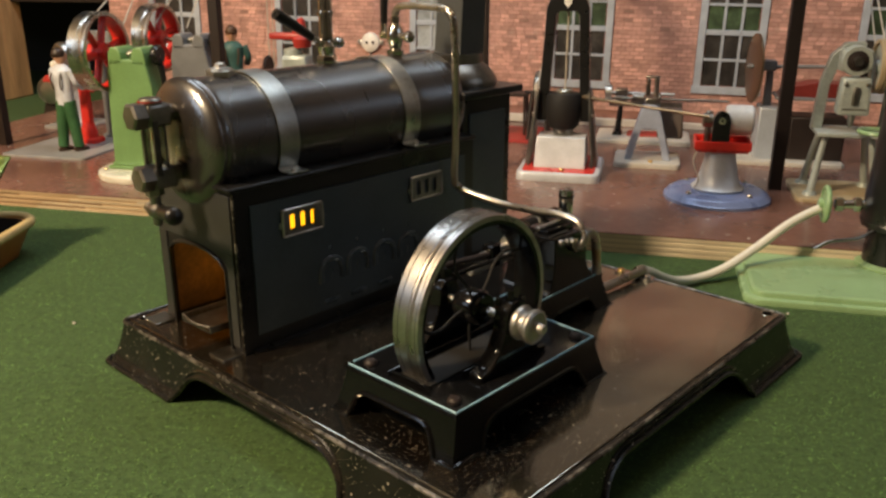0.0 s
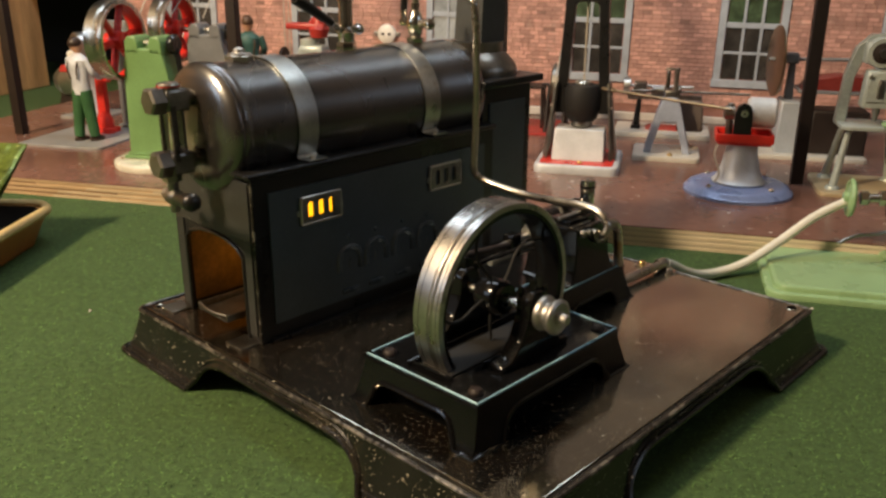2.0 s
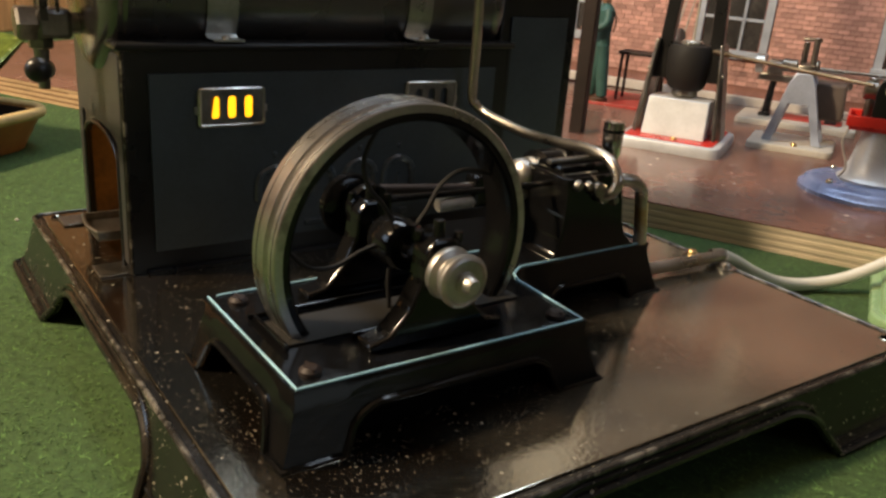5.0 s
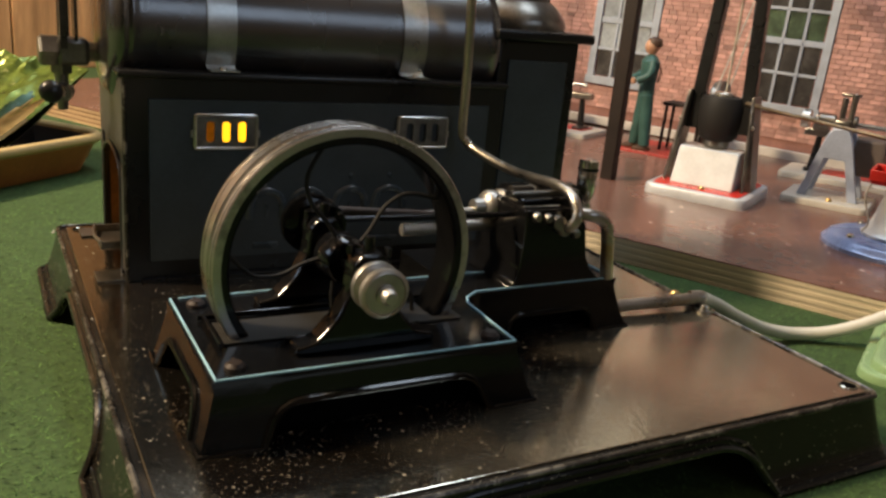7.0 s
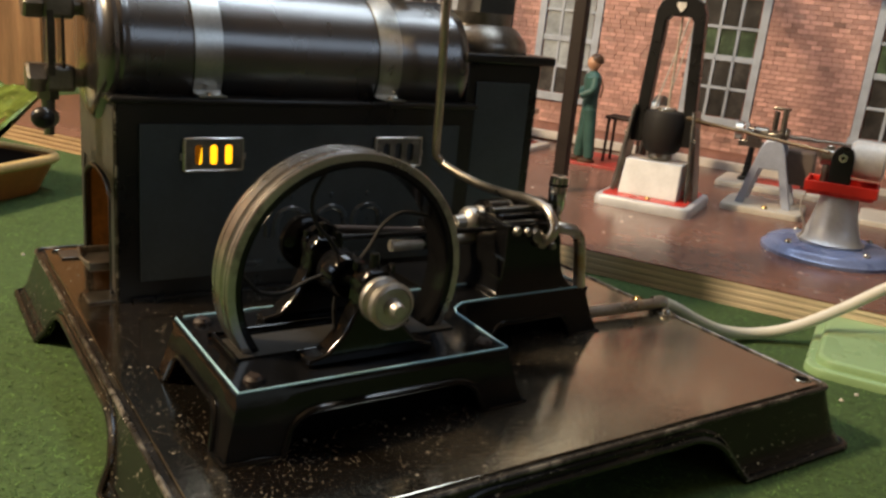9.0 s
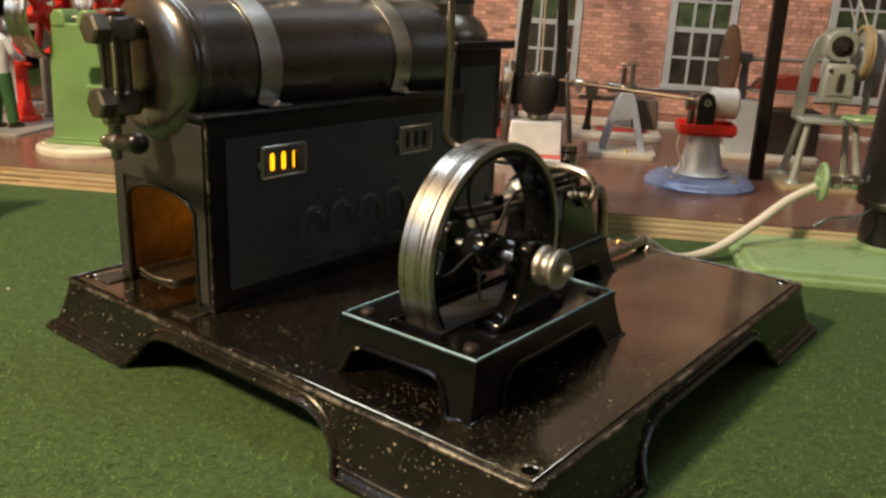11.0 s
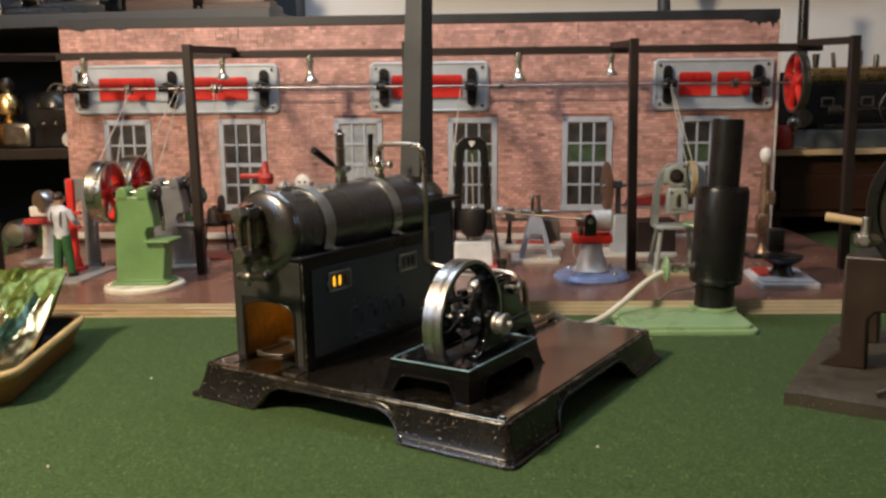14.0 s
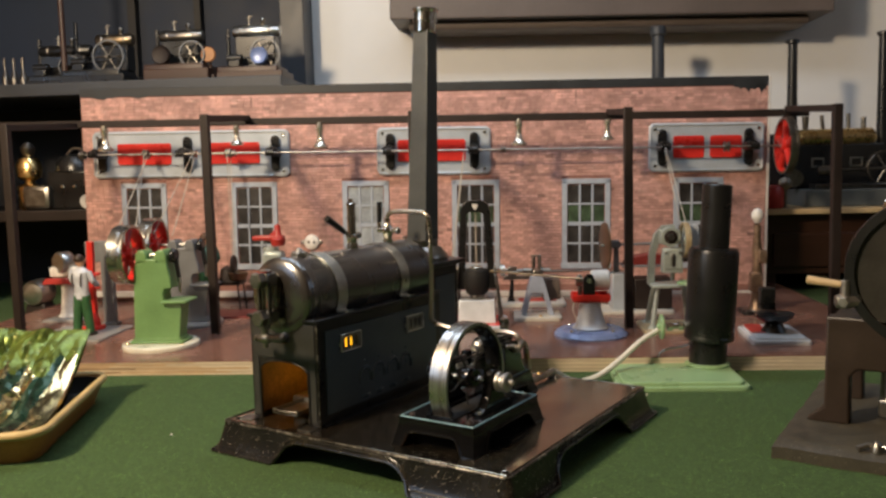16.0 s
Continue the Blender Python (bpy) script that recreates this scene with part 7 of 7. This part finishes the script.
solid("wooden_rod", lathe([(0, 0), (0.008, 0), (0.0065, 0.02), (0.0055, 0.10), (0.006, 0.30), (0, 0.301)], 18), WOOD_RED, D @ pose(-0.577, 0.690, SZ), "slim brown wooden rod standing on the shelf", "rod")
for u in (-0.709, -0.689, -0.669):
    solid("small_bottle", lathe([(0, 0), (0.008, 0), (0.008, 0.018), (0.0055, 0.026), (0.003, 0.032), (0.003, 0.060), (0, 0.061)], 14), GUN, D @ pose(u, 0.690, SZ), "small metal lubricator flask on the shelf", "flask", "shelf flasks")
# lower shelf
lo = 0.1935
sm = thing("dark_engine", D @ pose(-0.575, 0.700, lo), "black vertical toy engine in the dark shelf", "toy steam engine")
part("body", boxes(box((0.090, 0.070, 0.080), (0, 0, 0.040), 0.004), lathe([(0.040, 0.080), (0.038, 0.098), (0.026, 0.112), (0, 0.116)], 24)), STACK, sm)
for sx in (-0.012, 0.014):
    part("rivet", lathe([(0, -0.003), (0.003, -0.002), (0.004, 0)], 12, axis="y", m=pose(sx, -0.035, 0.048)), NICKEL, sm)
part("handle", tube([(-0.02, 0, 0.11), (0.0, 0, 0.128), (0.03, 0, 0.12), (0.038, 0, 0.10)], 0.003, 8), PEWTER, sm)
bb = thing("brass_lamp", D @ pose(-0.672, 0.690, lo), "small brass lamp with grey top in the dark shelf", "lamp")
part("font", lathe([(0, 0), (0.020, 0), (0.024, 0.006), (0.025, 0.050), (0.010, 0.056), (0.010, 0.062), (0.024, 0.070), (0.026, 0.095), (0.018, 0.110), (0, 0.112)], 24), BRASS, bb)
part("globe", lathe([(0.006, 0.110), (0.014, 0.122), (0.015, 0.132), (0.008, 0.142), (0, 0.144)], 20), PEWTER, bb)
gb = thing("grey_box", D @ pose(-0.640, 0.670, lo), "rounded grey metal box in the dark shelf", "box")
part("body", box((0.062, 0.040, 0.052), (0, 0, 0.026), 0.010), PEWTER, gb)
solid("white_ring", lathe([(0.004, -0.006), (0.015, -0.006), (0.016, 0), (0.015, 0.006), (0.004, 0.006)], 24, axis="y", m=pose(0, 0, 0.016)), SKIRTING, D @ pose(-0.528, 0.655, lo), "pale round metal ring standing on the shelf", "ring")
rk = thing("dark_fan", D @ pose(-0.455, 0.600, 0.0), "dark toy machine standing on the felt behind platform", "toy machine")
part("body", boxes(slab(0.07, 0.06, 0.008, 0.006, 0.002), lathe([(0.016, 0.008), (0.010, 0.020), (0.008, 0.080), (0, 0.082)], 18), lathe([(0, -0.010), (0.026, -0.010), (0.028, 0), (0.026, 0.010), (0, 0.010)], 28, axis="x", m=pose(0, 0, 0.095))), IRON, rk)

sd = thing("sideboard", D @ pose(1.24, 0.80, 0), "red-brown wooden sideboard with drawers and pale edge", "sideboard")
part("carcass", box((0.80, 0.36, 0.118), (0, 0, 0.094), 0.002), WOOD_RED, sd)
part("foot", box((0.03, 0.34, 0.036), (-0.385, 0, 0.018), 0.002), WOOD_RED, sd)
part("foot", box((0.03, 0.34, 0.036), (0.385, 0, 0.018), 0.002), WOOD_RED, sd)
part("top", box((0.82, 0.40, 0.010), (0, -0.01, 0.158), 0.002), WOOD_EDGE, sd, "pale wooden top edge")
for sx in (-0.27, 0.0, 0.27):
    dw = part("drawer", boxes(box((0.22, 0.010, 0.066), (sx, -0.182, 0.082), 0.003)), WOOD_RED, sd)
gp = thing("grey_plinth", D @ pose(1.16, 0.74, 0.163), "flat grey plinth on the sideboard", "plinth")
part("body", box((0.46, 0.20, 0.034), (0, 0, 0.017), 0.003), PLINTH_GREY, gp)
me = thing("brass_engine", D @ pose(1.02, 0.72, 0.197), "large toy engine with brass boiler and black firebox", "toy steam engine")
part("firebox", box((0.170, 0.060, 0.088), (0, 0.02, 0.044), 0.002), STACK, me)
part("boiler", lathe([(0, -0.075), (0.016, -0.075), (0.020, -0.071), (0.020, 0.071), (0.016, 0.075), (0, 0.075)], 32, axis="x", m=pose(0, 0.02, 0.100)), BRASS, me, "polished brass boiler")
part("smoke_box", box((0.080, 0.050, 0.112), (-0.123, 0.030, 0.056), 0.002), IRON, me, "dark brown end box")
for x, h in ((-0.084, 0.30), (0.096, 0.31)):
    c = part("chimney", rod((x, 0.03, 0.0), (x, 0.03, h), 0.012, 0.009), STACK, me)
    part("chimney_rim", lathe([(0.009, 0), (0.013, 0.002), (0.013, 0.008), (0.008, 0.010)], 20, pose(x, 0.03, h - 0.006)), STACK, c)
for x in (-0.045, 0.03):
    part("air_window", boxes(*[box((a, 0.002, b), (x + c, -0.011, 0.052 + d)) for a, b, c, d in ((0.024, 0.003, 0, 0.008), (0.024, 0.003, 0, -0.008), (0.003, 0.018, -0.011, 0), (0.003, 0.018, 0.011, 0))]), TIN, me)
for a, b, h, r0, r1 in ((-0.06, -0.06, 0.146, 0.005, 0.007), (-0.025, -0.028, 0.148, 0.004, 0.004), (0.025, 0.025, 0.150, 0.004, 0.004), (0.055, 0.055, 0.142, 0.005, 0.005)):
    part("fitting", rod((a, 0.02, 0.118), (b, 0.02, h), r0, r1), PEWTER, me)
w = part("flywheel", wheel_rim(0.036, 0.010, 0.004, 0, 36), GUN, me)
w.matrix_local = pose(0.070, -0.050, 0.038, 0, 0, 90)
part("spokes", boxes(arms(6, 0.004, 0.033, 0.002, 0.0015), rod((-0.012, 0, 0), (0.012, 0, 0), 0.004)), PEWTER, w)
part("rod_gear", boxes(rod((-0.035, -0.05, 0.036), (0.07, -0.05, 0.038), 0.003), rod((-0.060, -0.05, 0.036), (-0.035, -0.05, 0.036), 0.010), box((0.16, 0.04, 0.010), (0.01, -0.05, 0.005), 0.002)), GUN, me)
part("round_end", lathe([(0, -0.01), (0.016, -0.01), (0.018, 0), (0.016, 0.01), (0, 0.01)], 24, axis="y", m=pose(-0.098, -0.03, 0.022)), PEWTER, me)
solid("red_can", lathe([(0, 0), (0.026, 0), (0.0275, 0.002), (0.0275, 0.040), (0.025, 0.044), (0.0, 0.044)], 28), RED_DARK, D @ pose(0.862, 0.645, 0.163), "small red can on the sideboard", "can")
solid("nickel_knob", lathe([(0, 0), (0.008, 0), (0.008, 0.002), (0.003, 0.004), (0.003, 0.034), (0.007, 0.037), (0.012, 0.044), (0.012, 0.052), (0.007, 0.059), (0, 0.060)], 20), PEWTER, D @ pose(0.886, 0.630, 0.163), "round nickel knob on a short stem beside the red can", "knob")
solid("grey_pipe", boxes(rod((0, 0, 0), (0, 0, 0.54), 0.014, 0.013), rod((0, 0, 0.525), (0, 0, 0.545), 0.017)), SHELF_GREY, D @ pose(0.674, 0.80, 0.0), "dark grey upright stovepipe behind the brick board", "pipe")
wc = thing("wall_cabinet", D @ pose(0.562, 0.915, 0.003, 0, 1.2, 0), "grey-brown wall cabinet hung above the layout", "wall cabinet")
# Its unseen upper height is added to darken what the base plate reflects.
part("body", box((0.955, 0.15, 1.30), (0, 0, 1.226), 0.003), CABINET, wc)
part("bottom_rail", box((0.88, 0.11, 0.022), (0, 0.012, 0.566), 0.009), CABINET, wc)
pn = thing("pine_side", D @ pose(-0.755, 0.16, 0), "knotty pine boarding beside the display table", "pine boarding", kind="structure")
for k in range(6):
    part("pine_board", box((0.018, 0.158, 0.50), (0, -0.38 + 0.160 * k, 0.25), 0.002), WOOD_PINE, pn)

# ---------------------------------------------------------------- fibres of the felt
fr = np.random.default_rng(3)
FN = 200000
fu, fv = fr.uniform(-0.32, 0.80, FN), fr.uniform(-0.85, 0.02, FN)
fa, fl_, ft = fr.uniform(0, 2 * math.pi, FN), fr.uniform(0.0014, 0.0034, FN), fr.uniform(0.0, 0.32, FN)
dx, dy, dz = np.cos(fa) * np.cos(ft), np.sin(fa) * np.cos(ft), np.sin(ft)
wx, wy = -np.sin(fa) * 0.00032, np.cos(fa) * 0.00032
fz = np.full(FN, 0.0001)
fibre_verts = np.stack([np.stack([fu - wx, fv - wy, fz], 1), np.stack([fu + wx, fv + wy, fz], 1), np.stack([fu + dx * fl_, fv + dy * fl_, fz + dz * fl_ + 0.0003], 1)], 1).reshape(-1, 3)
mesh = bpy.data.meshes.new("felt_fibres")
mesh.from_pydata(fibre_verts.tolist(), [], np.arange(3 * FN).reshape(-1, 3).tolist())
mesh.materials.append(FIBRE)
ff = new("felt_fibres", mesh)
ff.matrix_world = D
tagged(ff, "short loose fibres of the green felt", "felt fibres", kind="stuff")

# ---------------------------------------------------------------- bricks of the board
BL, BH, GAP = 0.0128, 0.0056, 0.0007
brng = random.Random(11)
def brick_mesh(w):
    bm = box((w, 0.0016, BH - GAP), (0, 0, 0))
    mesh = bpy.data.meshes.new("brick")
    bm.to_mesh(mesh)
    bm.free()
    mesh.materials.append(BRICK)
    return mesh


whole = brick_mesh(BL - GAP)
verts, faces, tones, near = [], [], [], 0
row, z = 0, TOP + 0.026
while z < BZ1 - 0.017:
    cuts = [BW0 + 0.0012]
    if WZ0 - BH / 2 < z < WZ1 + BH / 2:
        for c in win_u:
            cuts += [c - WW / 2 - 0.0004, c + WW / 2 + 0.0004]
    cuts.append(BW1 - 0.001)
    for start, stop in zip(cuts[::2], cuts[1::2]):
        u = start
        if row % 2:
            u -= BL / 2
        while u < stop - 0.002:
            w = BL if brng.random() < 0.6 or 0.33 < u < 0.45 else BL * brng.choice((0.62, 0.8, 1.15, 1.3))
            a, b2 = max(u, start), min(u + w, stop)
            if stop - b2 < 0.003:
                b2 = stop
            u += w
            c, cw = (a + b2) / 2, b2 - a
            if cw < 0.002:
                continue
            y = -0.0005 - brng.uniform(0, 0.0004)
            if (0.335 < c < 0.445 or 0.536 < c < 0.645) and z < 0.150 and near < 300 and abs(cw - BL) < 1e-6:
                ob = new("brick", whole)
                ob.parent = board
                ob.location = (wl(c), y, z)
                near += 1
            else:
                hw, hh, b = (cw - GAP) / 2, (BH - GAP) / 2, len(verts)
                for dy in (-0.0008, 0.0006):
                    verts += [(wl(c) - hw, y + dy, z - hh), (wl(c) + hw, y + dy, z - hh), (wl(c) + hw, y + dy, z + hh), (wl(c) - hw, y + dy, z + hh)]
                # Bricks come darker in one oval patch, and rarely elsewhere.
                darker = brng.random() < max(0.02, 1.1 - math.hypot((c - 0.379) / 0.034, (z - 0.249) / 0.020)) * 0.8
                tones += [1 if darker else 0] * 5
                faces += [(b, b + 1, b + 2, b + 3), (b, b + 4, b + 5, b + 1), (b + 1, b + 5, b + 6, b + 2), (b + 2, b + 6, b + 7, b + 3), (b + 3, b + 7, b + 4, b)]
    row += 1
    z += BH
mesh = bpy.data.meshes.new("brickwork")
mesh.from_pydata(verts, [], faces)
mesh.materials.append(BRICK)
mesh.materials.append(BRICK_DARK)
mesh.polygons.foreach_set("material_index", tones)
bw_ob = new("brickwork", mesh)
bw_ob.parent = board
tagged(bw_ob, "courses of small printed red bricks", kind="stuff")
